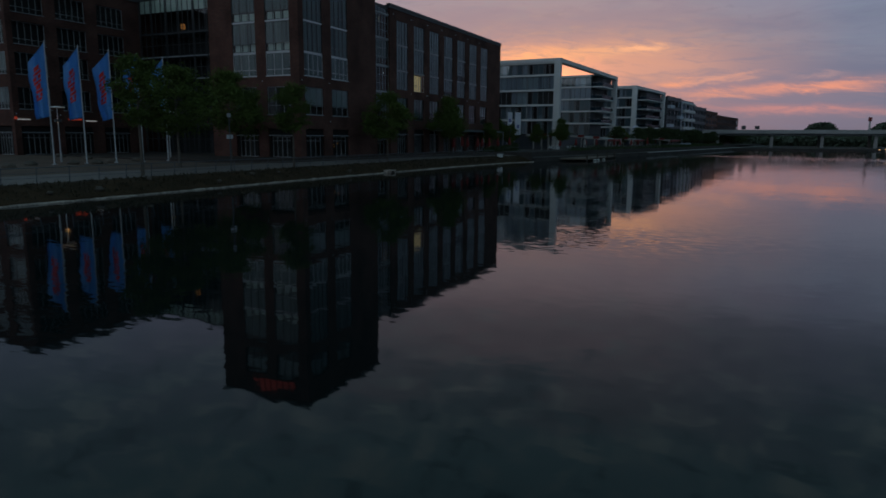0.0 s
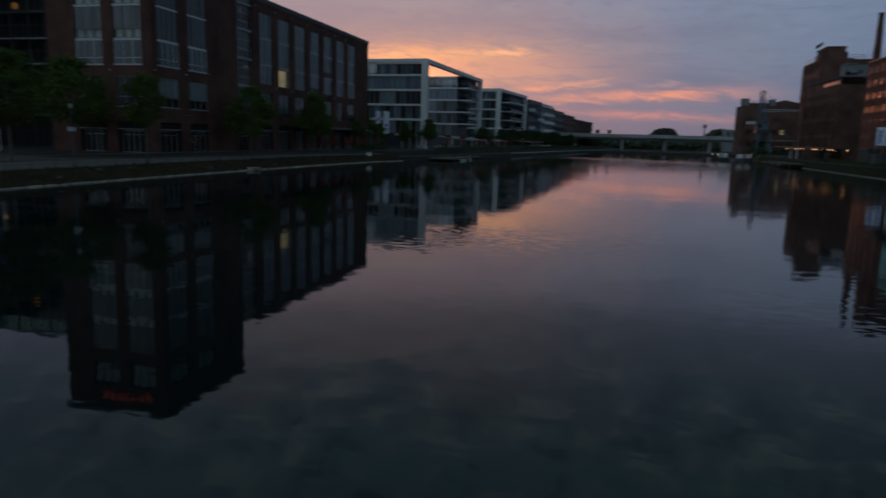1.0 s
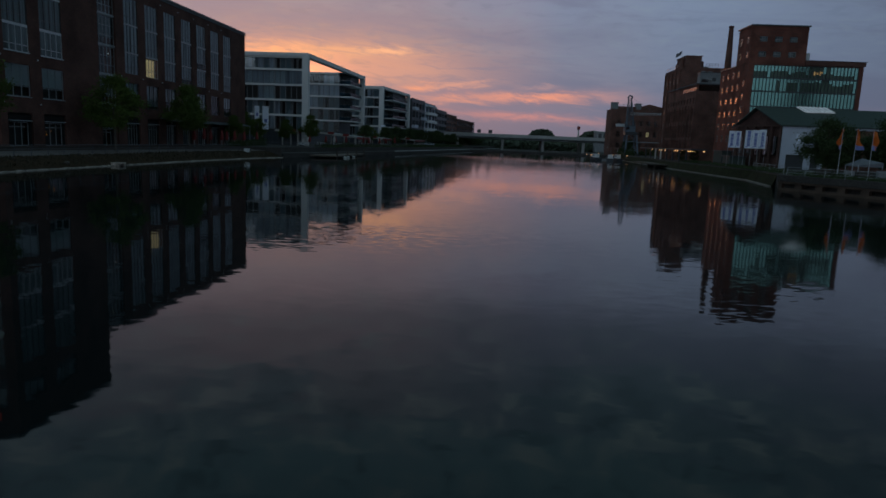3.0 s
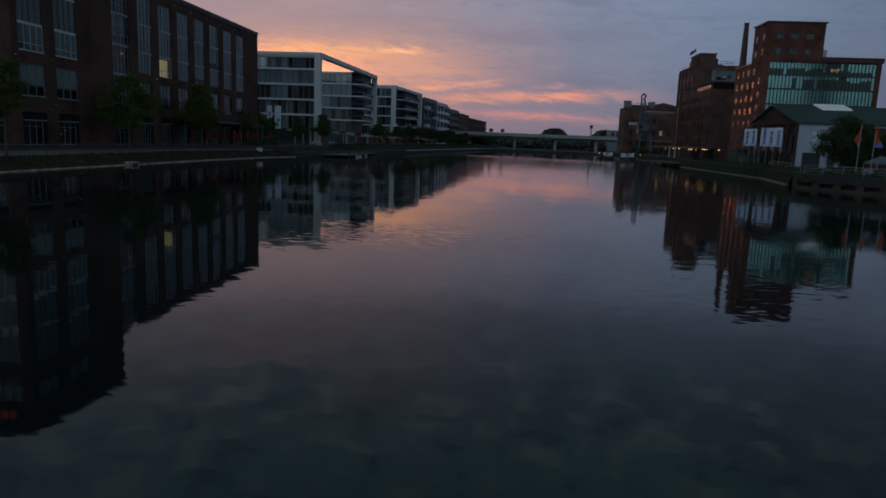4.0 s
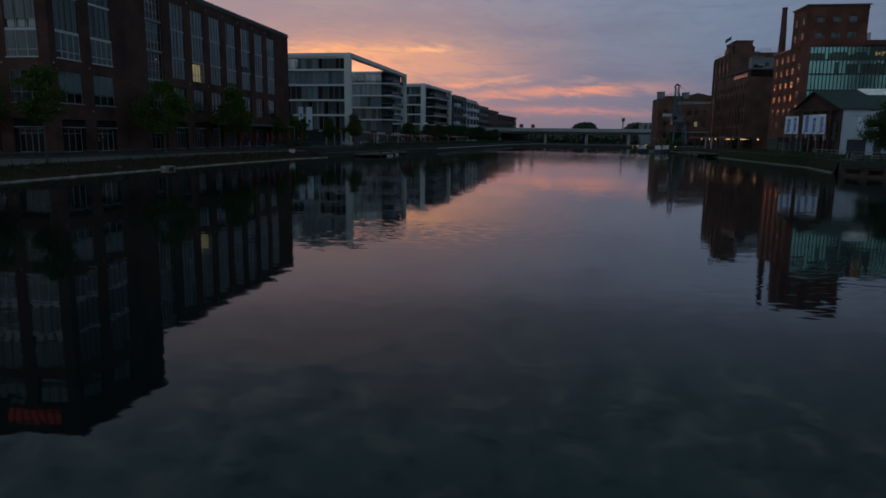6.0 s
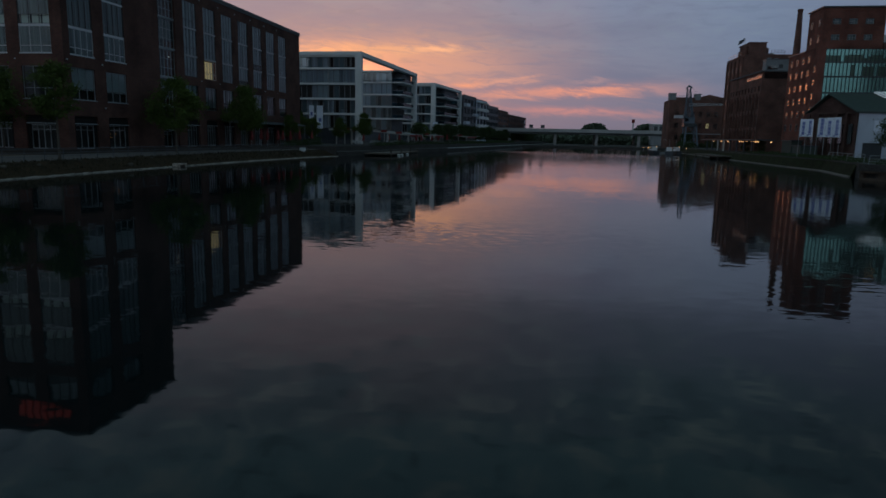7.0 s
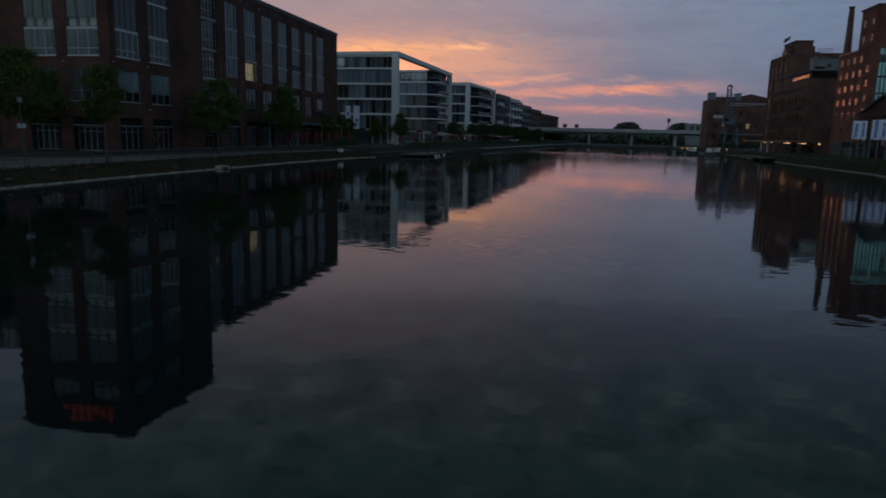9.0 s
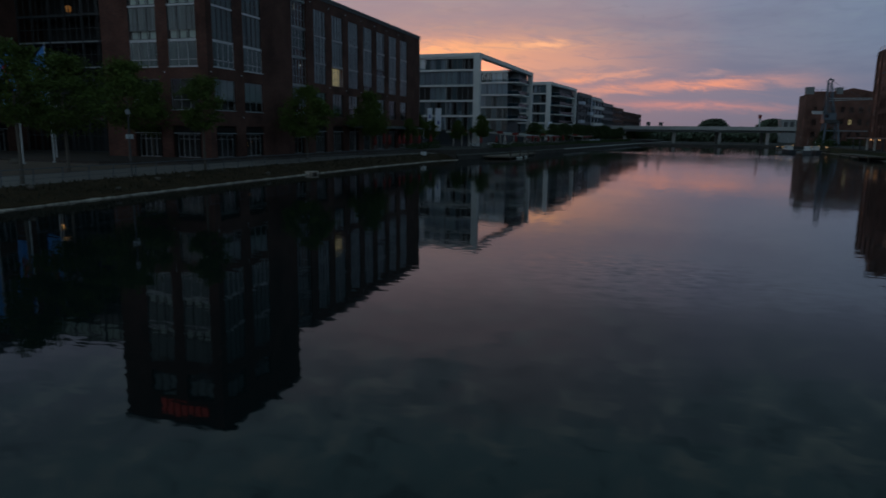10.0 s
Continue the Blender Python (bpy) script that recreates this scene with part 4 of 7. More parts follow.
    part("near_wing_wall", boxes((1.7, 12.0, 5.0, 5.3, FLOOR_Z, H - 0.8), (11.7, 12.0, 5.3, depth, FLOOR_Z, H - 0.8), m=ms), PANEL_WHITE, ob, "pale wall of the near wing towards the courtyard")
    part("interior", boxes((1.7, 2.6, 1.6, depth - 0.2, FLOOR_Z, H - 0.8), (2.6, 11.7, 5.3, depth - 0.2, FLOOR_Z, H - 0.8), m=ms), ROOM_SHADE, ob)
    part("roof", boxes((0.8, 12.0, 5.0, depth, H - 0.78, H - 0.7), m=ms), ROOFING, ob)
    part("ground_floor", boxes((0.2, depth - 1.2, 0.3, 0.8, FLOOR_Z - 0.5, tops[0]), m=fw_m), DARK_CLAD, ob, "dark shop front")
    shop_w = (depth - 1.6) / 5
    for q in range(5):
        window(ob, inner @ Matrix.Translation((shop_w * q, 0, FLOOR_Z)), shop_w - 0.12, tops[0] - FLOOR_Z - 0.1, 3, (0.72,), FRAME_DARK, recess=0.15, glass=GLASS_SIDE, name="shopfront", bar=0.06)
    part("ground_floor", boxes((0.2, depth - 2, 1.0, 1.4, FLOOR_Z - 0.5, tops[0]), m=mn), DARK_CLAD, ob, "dark shop front")
    return ob


framed("framed_office_building", (-41.9, 148.4), (-39.5, 200.8), 21.8, [5.2, 8.5, 11.8, 15.1, 18.4, 21.1], 22, "white framed office building with glass bands and blinds",
       ["ddddddgbggscbgcg", "ddddddgsgcgscgcg", "ddddddbbsppbgbbb", "sssssspssspppsss", "ggggggsgsgscggcc"], ["ddddddbggbgb", "ddddddcgcgcc", "ddddddssgcgg", "ddddddssssss"], ["ddddddcccspg"], court=38.6)
framed("framed_office_building", (-37.6, 222), (-33.6, 260), 20.9, [5.0, 8.1, 11.2, 14.3, 17.4, 20.3], 18, "smaller white framed office building with balconies",
       ["ggscgbgs", "gsgcgscg", "gcgsgscg", "sgcggsgc", "gsgcgcsg"], ["dddgbg", "dddgcg", "dddcgg", "ddgsgc"], ["dddggc"], court=15.0)


def row_house(name, y0, y1, H, wall, slab, label, bays, floors, depth=18, boxed=False):
    def on(y):
        return Vector((-33.2 + (y - 264) * 0.1140, y, 0))
    c, f = on(y0), on(y1)
    u = (f - c).normalized()
    n = Vector((u.y, -u.x, 0))
    ob = thing(name, (c.x, c.y, FLOOR_Z), label, "building")
    ms, mn = facing(c, u), facing(c - n * depth, n)
    length = (f - c).length
    fh = (H - 0.9 - 5.0) / floors
    for m, ln, nb in ((ms, length, bays), (mn, depth, 3)):
        p = ln / nb
        cuts = [(p * b + 0.6, p * (b + 1) - 0.6, 5.0 + fh * k + 0.8, 5.0 + fh * (k + 1) - 0.25) for b in range(nb) for k in range(floors)]
        part("wall", pierced(ln - (0.002 if m is mn else 0), 1.2, H, cuts, 0.35, m @ Matrix.Translation((0, 0, 0)) if m is ms else m @ Matrix.Translation((-0.4, 0, 0))), wall, ob)
        for a, b, lo, hi in cuts:
            k, t = some_blind(0.12, 0.0, 0.5)
            window(ob, m @ Matrix.Translation((a if m is ms else a - 0.4, 0, lo)), b - a, hi - lo, 2, (), FRAME_DARK, k, t, recess=0.32, bar=0.09, glass=GLASS_DULL)
    if slab:
        for k in range(1, floors + 1):
            bal = bmesh.new()
            plan = [(length * 0.02, 0.1), (length * 0.02, -0.9), (length * 0.1, -1.5), (length * 0.9, -1.5), (length * 0.98, -0.9), (length * 0.98, 0.1)]
            for x0, x1 in zip(plan, plan[1:]):
                for z0, z1 in ((5.0 + fh * k - 0.35, 5.0 + fh * k + 0.75 if k < floors else 5.0 + fh * k + 0.1),):
                    bal.faces.new([bal.verts.new(ms @ Vector(p)) for p in ((*x0, z0), (*x1, z0), (*x1, z1), (*x0, z1))])
            bal.faces.new([bal.verts.new(ms @ Vector((*p, 5.0 + fh * k - 0.35))) for p in plan])
            bal.faces.new([bal.verts.new(ms @ Vector((*p, 5.0 + fh * k - 0.1))) for p in plan])
            part("balcony", bal, slab, ob, "pale balcony front with bevelled ends")
    elif boxed:
        for k in range(floors):
            part("balcony_box", boxes((length * (0.02 if k % 2 else 0.70), length * (0.30 if k % 2 else 0.98), -1.2, 0.0, 5.0 + fh * k + 0.2, 5.0 + fh * k + 1.3), m=ms), RENDER_WHITE, ob, "pale box-shaped balcony")
    part("roof_edge", boxes((-0.45, length + 0.05, -0.12, 0.3, H, H + 0.25), m=ms), FRAME_DARK, ob)
    part("interior", boxes((0.9, length - 0.4, 0.9, depth - 0.5, 1.3, H - 0.6), m=ms), ROOM_SHADE, ob)
    part("roof", boxes((0.1, length - 0.1, 0.1, depth, H - 0.4, H - 0.2), m=ms), ROOFING, ob)
    return ob


row_house("dark_apartment_house", 263.5, 286, 19.7, DARK_CLAD, None, "dark clad apartment house with pale box balconies", 4, 4, boxed=True)
row_house("white_apartment_house", 287.5, 308, 19.3, RENDER_WHITE, PANEL_WHITE, "white apartment house with curved pale balconies", 3, 4)
row_house("dark_apartment_house", 310, 336, 17.9, DARK_CLAD, None, "dark grey apartment house in the waterside row", 4, 4)
row_house("dark_apartment_house", 337, 365, 17.0, BRICK_OLD, None, "dark brick apartment house in the waterside row", 4, 4)
row_house("brick_warehouse", 367, 430, 15.8, BRICK_DARK, None, "long red brick building at the end of the row", 9, 3)

def prism(points, z0, z1):
    """An upright solid over a ground outline."""
    bm = bmesh.new()
    low, top = [bm.verts.new((x, y, z0)) for x, y in points], [bm.verts.new((x, y, z1)) for x, y in points]
    bm.faces.new(low[::-1])
    bm.faces.new(top)
    for a in range(len(points)):
        b = (a + 1) % len(points)
        bm.faces.new((low[a], low[b], top[b], top[a]))
    bmesh.ops.recalc_face_normals(bm, faces=bm.faces[:])
    return bm


def slab(points, thick):
    """A plate through four points, thickened downwards."""
    bm = bmesh.new()
    top, low = [bm.verts.new(p) for p in points], [bm.verts.new((p[0], p[1], p[2] - thick)) for p in points]
    bm.faces.new(top)
    bm.faces.new(low[::-1])
    for a in range(len(points)):
        b = (a + 1) % len(points)
        bm.faces.new((top[a], low[a], low[b], top[b]))
    bmesh.ops.recalc_face_normals(bm, faces=bm.faces[:])
    return bm


# ---- the old mill and its neighbours on the right bank ----
mill = thing("brick_mill", (50, 138, 1.75), "red brick mill with a tower and a green glass front", "mill building")
X0, YN = 46.2, 133.0
YF = 148.4
XT, XR = 56.35, 66.9
fw = facing((X0, YF, 0), (0, -1))
wz = [9.3 + 2.46 * k - 0.62 for k in range(-1, 5)]
cols_y = [146.6, 143.6, 140.6, 137.75]
holes = [(YF - y - 0.55, YF - y + 0.55, z, z + 1.25) for y in cols_y for z in wz] + [(YF - 134.65 - 0.5, YF - 134.65 + 0.5, z + 0.52, z + 1.77) for z in wz[:-1]]
TY = 139.7
tower_holes = [(TY - y - 0.5, TY - y + 0.5, z - 0.62, z + 0.63) for y in (138.0, 134.5) for z in (22.4, 25.1)]
part("wall", pierced(YF - YN, 1.2, 20.7, holes, 0.5, fw), BRICK_RED, mill)
ft = facing((X0, TY, 0), (0, -1))
part("wall", pierced(TY - YN, 20.7, 27.5, tower_holes, 0.5, ft), BRICK_RED, mill)
ff = facing((X0, YN, 0), (1, 0))
fw_holes = [(1.54 + 2.68 * k, 2.98 + 2.68 * k, z, z + 0.97) for k in range(3) for z in (22.0, 24.7)]
part("wall", pierced(XT - X0 - 0.5, 20.7, 27.5, [(a - 0.5, b - 0.5, c, d) for a, b, c, d in fw_holes], 0.5, ff @ Matrix.Translation((0.5, 0, 0))), BRICK_RED, mill)
part("wall", pierced(XR - X0 - 0.5, 1.2, 20.7, [(0.55, 19.45, 9.8, 20.55)], 0.5, ff @ Matrix.Translation((0.5, 0, 0))), BRICK_RED, mill)
for a, b, c, d in holes:
    window(mill, fw @ Matrix.Translation((a, 0, c)), b - a, d - c, 2, (0.48,), FRAME_DARK, recess=-0.02, bar=0.13, glass=MILL_GLASS)
    part("lintel", boxes((a - 0.12, b + 0.12, -0.035, 0.0, d, d + 0.16), m=fw), BRICK_OLD, mill)
for a, b, c, d in tower_holes:
    window(mill, ft @ Matrix.Translation((a, 0, c)), b - a, d - c, 2, (0.42,), FRAME_DARK, recess=-0.02, bar=0.085, glass=MILL_GLASS)
for a, b, c, d in fw_holes:
    window(mill, ff @ Matrix.Translation((a, 0, c)), b - a, d - c, 3, (0.5,), FRAME_GREY, BLIND_DIM, 0.0, recess=0.18, bar=0.06)
    part("sill", boxes((a - 0.1, b + 0.1, -0.06, 0.0, c - 0.12, c), m=ff), BRICK_OLD, mill)
for z in (20.75, 26.95):
    part("string_course", boxes((X0 - 0.06, XT + 0.05, YN - 0.06, YN, z, z + 0.22)), BRICK_RED, mill)
    part("string_course", boxes((X0 - 0.06, X0, YN, TY, z, z + 0.22)), BRICK_RED, mill)
part("roof_edge", boxes((X0 - 0.25, XT + 0.25, YN - 0.25, TY + 0.2, 27.5, 27.72)), FRAME_DARK, mill, "dark roof edge of the tower")
part("roof_edge", boxes((XT + 0.02, XR + 0.2, YN - 0.25, YN + 12, 20.7, 21.45)), BRICK_OLD, mill, "dark brick parapet above the glass front")
part("coping", boxes((XT + 0.02, XR + 0.35, YN - 0.4, YN + 12, 21.45, 21.55)), FRAME_DARK, mill)
part("roof_edge", boxes((X0 - 0.15, X0 + 5, TY + 0.2, YF + 0.15, 20.7, 20.9)), FRAME_DARK, mill)
part("wall", boxes((XT - 0.5, XT, YN + 0.502, TY, 20.7, 27.5), (X0 + 0.5, XT - 0.5, TY - 0.5, TY, 20.7, 27.5)), BRICK_RED, mill)
part("interior", boxes((X0 + 0.9, XR - 0.6, YN + 2.6, YF - 0.6, 1.3, 20.4), (X0 + 0.9, XT - 0.8, YN + 1.0, TY - 0.7, 20.7, 27.2)), ROOM_SHADE, mill)
part("roof", boxes((X0 + 0.2, XR - 0.1, YN + 0.3, YF - 0.1, 20.45, 20.66)), ROOFING, mill)
part("wall", boxes((XR - 0.5, XR, YN + 0.5, YF, 1.2, 20.7), (X0 + 0.5, XR - 0.5, YF - 0.5, YF, 1.2, 20.7)), BRICK_OLD, mill)
part("roof_vent", boxes((XT + 0.5, XT + 1.1, YN + 1, YN + 1.6, 21.55, 23.0)), STEEL, mill)

# green glass front: three rows of narrow mirror-coated panes; in the upper rows many carry a painted dark reflection
# below
COATED = bpy.data.materials.new("green_coated_glass")
COATED.use_nodes = True
cn = COATED.node_tree.nodes["Principled BSDF"]
cn.inputs["Base Color"].default_value, cn.inputs["Metallic"].default_value, cn.inputs["Roughness"].default_value = (0.22, 0.43, 0.395, 1), 0.85, 0.2
n_pane = 30
pane_w = 18.8 / n_pane
pane_meshes = {}


def mill_pane(k, z0, z1, mat):
    key = (round(z1 - z0, 3), mat.name)
    if key not in pane_meshes:
        pane_meshes[key] = mesh_of(boxes((0.06, pane_w - 0.06, 0.20, 0.24, 0, z1 - z0)), "glass_pane")
        pane_meshes[key].materials.append(mat)
    part("glass_pane", pane_meshes[key], None, mill, at=ff @ Matrix.Translation((1.1 + pane_w * k, 0, z0)))


part("glass_grid", pierced(18.9, 9.8, 20.55, [(0.05 + pane_w * k + 0.05, 0.05 + pane_w * (k + 1) - 0.05, a, b) for k in range(n_pane) for a, b in ((9.9, 12.8), (13.05, 15.6), (15.88, 18.1), (18.36, 20.45))], 0.2, ff @ Matrix.Translation((1.05, 0.08, 0))), FRAME_DARK, mill, "dark mullions and beams of the glass front")
# olive panes: the mirrored skyline painted as a darker colour
OLIVE_SKYLINE = material("painted_skyline_reflection", (0.06, 0.095, 0.07), 0.25, 0.3, vary=0.3, scale=0.8, bump=0)
mr = random.Random(5)
upper, lower = 0.5, 0.5
for k in range(n_pane):
    mill_pane(k, 9.85, 12.85, COATED)
    mill_pane(k, 13.0, 15.65, COATED)
    # share of painted reflection in the top row and in the middle row
    if mr.random() < 0.45:
        upper = mr.choice((0.3, 0.42, 0.5, 0.55))
        lower = mr.choice((0.55, 0.62, 0.7, 0.78))
    top_share = 0.95 if k in (16, 17, 18, 19, 21) else 0.0 if k in (4, 29) else upper * (0.6 if k > 22 else 1.0)
    mid_share = 0.85 if k in (7,) else 0.72 if k in (10, 11, 12) else lower + 0.12 if 14 <= k <= 21 else lower if 22 <= k <= 28 else 0.0
    for z0, z1, share in ((18.32, 20.5, top_share), (15.84, 18.14, mid_share)):
        cut = z0 + (z1 - z0) * share
        if share < 0.9:
            mill_pane(k, cut, z1, COATED)
        if share > 0.05:
            mill_pane(k, z0, cut - 0.02, OLIVE_SKYLINE)
GALLERY = material("gallery_light", (0.6, 0.4, 0.2), 0.7, emit=(1.0, 0.55, 0.16), power=0.16, bump=0)
for u, z, h in ((12.0, 18.95, 0.6), (12.5, 19.1, 0.35), (12.95, 18.9, 0.7), (13.3, 19.3, 0.25)):
    part("lit_lamp", boxes((X0 + u, X0 + u + 0.28, YN + 0.14, YN + 0.19, z, z + h)), GALLERY, mill, "small warm lamp in the gallery")

chim = thing("brick_chimney", (47.05, 147.2, 20.8), "tall slender brick factory chimney", "chimney")
part("shaft", tube(bmesh.new(), [(47.0, 147.2, 20.6), (47.0, 147.2, 25.0), (46.95, 147.2, 29.35)], [0.70, 0.58, 0.45], 16), BRICK_OLD, chim)
part("crown", tube(bmesh.new(), [(46.95, 147.2, 29.35), (46.95, 147.2, 29.45), (46.95, 147.2, 29.75)], [0.45, 0.52, 0.50], 16), BRICK_OLD, chim, "dark corbelled chimney top")

granary = thing("brick_granary", (46, 168, 1.75), "dark brick granary with ranks of narrow windows", "granary")
gx, gy, gf = 46.2, 165.0, 191.0
fg = facing((gx, gf, 0), (0, -1))
gl = gf - gy
gh = [(0.9 + 2.55 * k, 2.0 + 2.55 * k, z, z + hh) for k in range(10) for z, hh in ((4.4, 2.3), (7.4, 2.9), (11.3, 2.9), (15.4, 1.2))]
lit = [(14.6 + 1.63 * k, 16.0 + 1.63 * k, 18.2, 19.0) for k in range(7)]
part("wall", pierced(gl, 1.2, 19.6, gh + lit, 0.5, fg), BRICK_OLD, granary)
for a, b, c, d in gh:
    window(granary, fg @ Matrix.Translation((a, 0, c)), b - a, d - c, 2, (0.5,), FRAME_DARK, recess=0.25, bar=0.06)
for a, b, c, d in lit:
    window(granary, fg @ Matrix.Translation((a, 0, c)), b - a, d - c, 2, (), FRAME_PALE, recess=0.03, bar=0.05, glass=MILL_GLASS)
for k in range(11):
    part("pilaster", boxes((0.15 + 2.55 * k, 0.65 + 2.55 * k, -0.22, 0.0, 3.6, 14.9), m=fg), BRICK_OLD, granary)
part("wall", boxes((gx + 0.5, gx + 16, gy, gy + 0.5, 1.2, 18.1)), BRICK_OLD, granary)
part("attic_glass", boxes((gx + 0.5, gx + 6, gy + 0.1, gy + 0.3, 18.1, 19.5)), GLASS_FAR, granary)
part("interior", boxes((gx + 0.9, gx + 15, gy + 0.9, gf - 0.5, 1.3, 18.0), (gx + 0.9, gx + 15, gy + 1.5, gf - 0.5, 18.0, 19.5)), ROOM_SHADE, granary)
part("roof", boxes((gx - 0.25, gx + 16, gy - 0.2, gf + 0.2, 19.6, 19.85)), ROOFING, granary)
part("attic", boxes((gx + 0.95, gx + 14, gy + 1.2, gy + 3.6, 19.85, 22.4)), ATTIC, granary, "grey attic storey")
part("attic_window", boxes((gx + 3.7, gx + 4.6, gy + 1.14, gy + 1.2, 20.5, 21.3)), FRAME_DARK, granary)
part("attic_eave", boxes((gx + 0.8, gx + 14.1, gy + 1.05, gy + 3.7, 22.4, 22.52)), FRAME_DARK, granary)
part("attic_glazing", boxes((gx + 1.3, gx + 3.4, gy + 1.13, gy + 1.2, 20.2, 20.9)), GLASS_FAR, granary)
for x, h in ((gx + 1.5, 0.4), (gx + 3.0, 0.35), (gx + 9, 0.8)):
    part("vent", boxes((x, x + 0.8, gy + 2, gy + 3, 22.45, 22.45 + h)), ATTIC, granary)

silo = thing("brick_silo_tower", (50, 195, 1.75), "massive dark brick silo tower with stepped top", "silo")
fq = facing((48.5, 206, 0), (0, -1))
part("body", boxes((48.5, 62, 189, 206, 1.2, 26.2)), BRICK_OLD, silo)
part("upper_body", prism([(49.6, 189.5), (53.6, 189.5), (54.8, 191.2), (54.8, 200), (49.6, 200)], 26.2, 28.0), BRICK_OLD, silo)
part("upper_body", boxes((49.7, 53.8, 189.8, 199, 28.0, 29.1)), BRICK_OLD, silo)
part("parapet", boxes((49.55, 53.95, 189.65, 199.2, 29.1, 29.35)), BRICK_OLD, silo)
part("roof_hut", boxes((55.2, 57.0, 194, 196.5, 26.2, 27.1)), ATTIC, silo, "small grey hut on the roof")
for k in range(5):
    part("rail_post", boxes((54.9 + 0.8 * k, 54.96 + 0.8 * k, 189.3, 189.36, 26.2, 27.3)), FRAME_DARK, silo)
for z in (26.75, 27.27):
    part("roof_rail", boxes((54.85, 58.2, 189.3, 189.36, z, z + 0.06)), FRAME_DARK, silo)
part("string_course", boxes((48.38, 62, 188.9, 206, 25.6, 25.85)), BRICK_OLD, silo)
for z in (6, 10, 14, 18, 22):
    for k in range(4):
        part("slit_window", boxes((2.2 + 3.9 * k, 2.9 + 3.9 * k, -0.03, 0.2, z, z + 1.5), m=fq), FRAME_DARK, silo, "narrow dark window")
for k in range(5):
    part("pilaster", boxes((0.4 + 3.9 * k, 1.0 + 3.9 * k, -0.25, 0.0, 2.0, 25.4), m=fq), BRICK_OLD, silo)
part("turret", tube(bmesh.new(), [(49.0, 191.5, 26.2), (49.0, 191.5, 27.7), (49.0, 191.5, 27.8), (49.0, 191.5, 28.3), (49.0, 191.5, 28.8)], [0.75, 0.75, 0.9, 0.85, 0.3], 12), BRICK_OLD, silo)
part("flagpole", tube(bmesh.new(), [(48.9, 191.5, 28.6), (48.9, 191.5, 30.6)], [0.06, 0.04], 6), STEEL, silo)
fl_bm = bmesh.new()
prev = None
for k in range(8):
    x, z = 48.85 - 0.2 * k, 30.6 - 0.12 * k + 0.08 * math.sin(k * 1.3)
    cur = (fl_bm.verts.new((x, 191.5 + 0.1 * math.sin(k), z)), fl_bm.verts.new((x - 0.2, 191.5 + 0.1 * math.sin(k + 0.5), z - 1.0)))
    if prev:
        fl_bm.faces.new((prev[0], cur[0], cur[1], prev[1]))
    prev = cur
part("flag", fl_bm, FRAME_DARK, silo, "small dark flag blowing on the roof")
for k in range(3):
    part("rail", tube(bmesh.new(), [(48.7, 206, 26.5 + 0.35 * k), (48.7, 192.5, 26.5 + 0.35 * k)], [0.04, 0.04], 5), STEEL, silo)

works = thing("brick_warehouse", (50, 252, 1.75), "red brick harbour warehouse with a low gable", "warehouse")
wx, wy = 41.2, 250.0
ww = facing((wx, wy, 0), (1, 0))
wh = [(2.2 + 2.6 * i, 3.4 + 2.6 * i, z, z + 1.8) for i in range(8) for z in (4.2, 8.3, 12.2)]
part("wall", pierced(24.5, 1.2, 18.0, wh, 0.5, ww), BRICK_OLD, works)
for n, (a, b, c, d) in enumerate(wh):
    w_ob = window(works, ww @ Matrix.Translation((a, 0, c)), b - a, d - c, 2, (0.5,), FRAME_DARK, recess=0.15, bar=0.08)
    if n == 13:
        part("lit_room", boxes((0.1, 1.1, 0.5, 0.52, 0.1, 1.7)), ROOM_LIGHT, w_ob, "warm lit room")
gb = bmesh.new()
for y in (wy - 0.1, wy + 12):
    gb.faces.new([gb.verts.new(p) for p in ((wx + 8.6, y, 18.7), (wx + 13.1, y, 19.9), (wx + 20.5, y, 18.3), (wx + 20.5, y, 18.0), (wx + 8.6, y, 18.0))])
gb.verts.ensure_lookup_table()
for i in range(5):
    j = (i + 1) % 5
    gb.faces.new((gb.verts[i], gb.verts[j], gb.verts[j + 5], gb.verts[i + 5]))
part("gable", gb, BRICK_OLD, works)
for a, b, top in ((-0.2, 2.0, 20.3), (8.4, 10.2, 20.1)):
    part("roof_pier", boxes((wx + a, wx + b, wy - 0.2, wy + 3, 18.0, top - 0.2), (wx + a - 0.1, wx + b + 0.1, wy - 0.3, wy + 3.1, top - 0.2, top)), ATTIC, works, "pale grey roof pier")
part("parapet", boxes((wx - 0.1, wx + 9.0, wy - 0.12, wy + 0.4, 18.0, 18.9)), BRICK_OLD, works)
part("rail", boxes((wx + 2.0, wx + 8.4, wy, wy + 0.06, 19.4, 19.48), (wx + 4.0, wx + 4.06, wy, wy + 0.06, 18.9, 19.4), (wx + 6.2, wx + 6.26, wy, wy + 0.06, 18.9, 19.4)), FRAME_DARK, works)
part("string_course", boxes((6.0, 24.5, -0.08, 0.0, 6.3, 6.6), m=ww), ATTIC, works, "grey stone band")
part("body", boxes((wx, wx + 24.5, wy + 0.62, wy + 12, 1.2, 17.95)), BRICK_OLD, works)

part("side_wall_lamp", boxes((wx - 0.1, wx, wy + 3, wy + 3.3, 4.0, 4.3)), FRAME_PALE, works)

# low market hall with a green roof, a brick gable and a white front
shed = thing("brick_hall", (55, 126, 1.75), "low brick hall with a dark green roof and white front", "hall")
F0, B0, R0 = (48.9, 121.0), (44.6, 131.0), (46.3, 126.0)


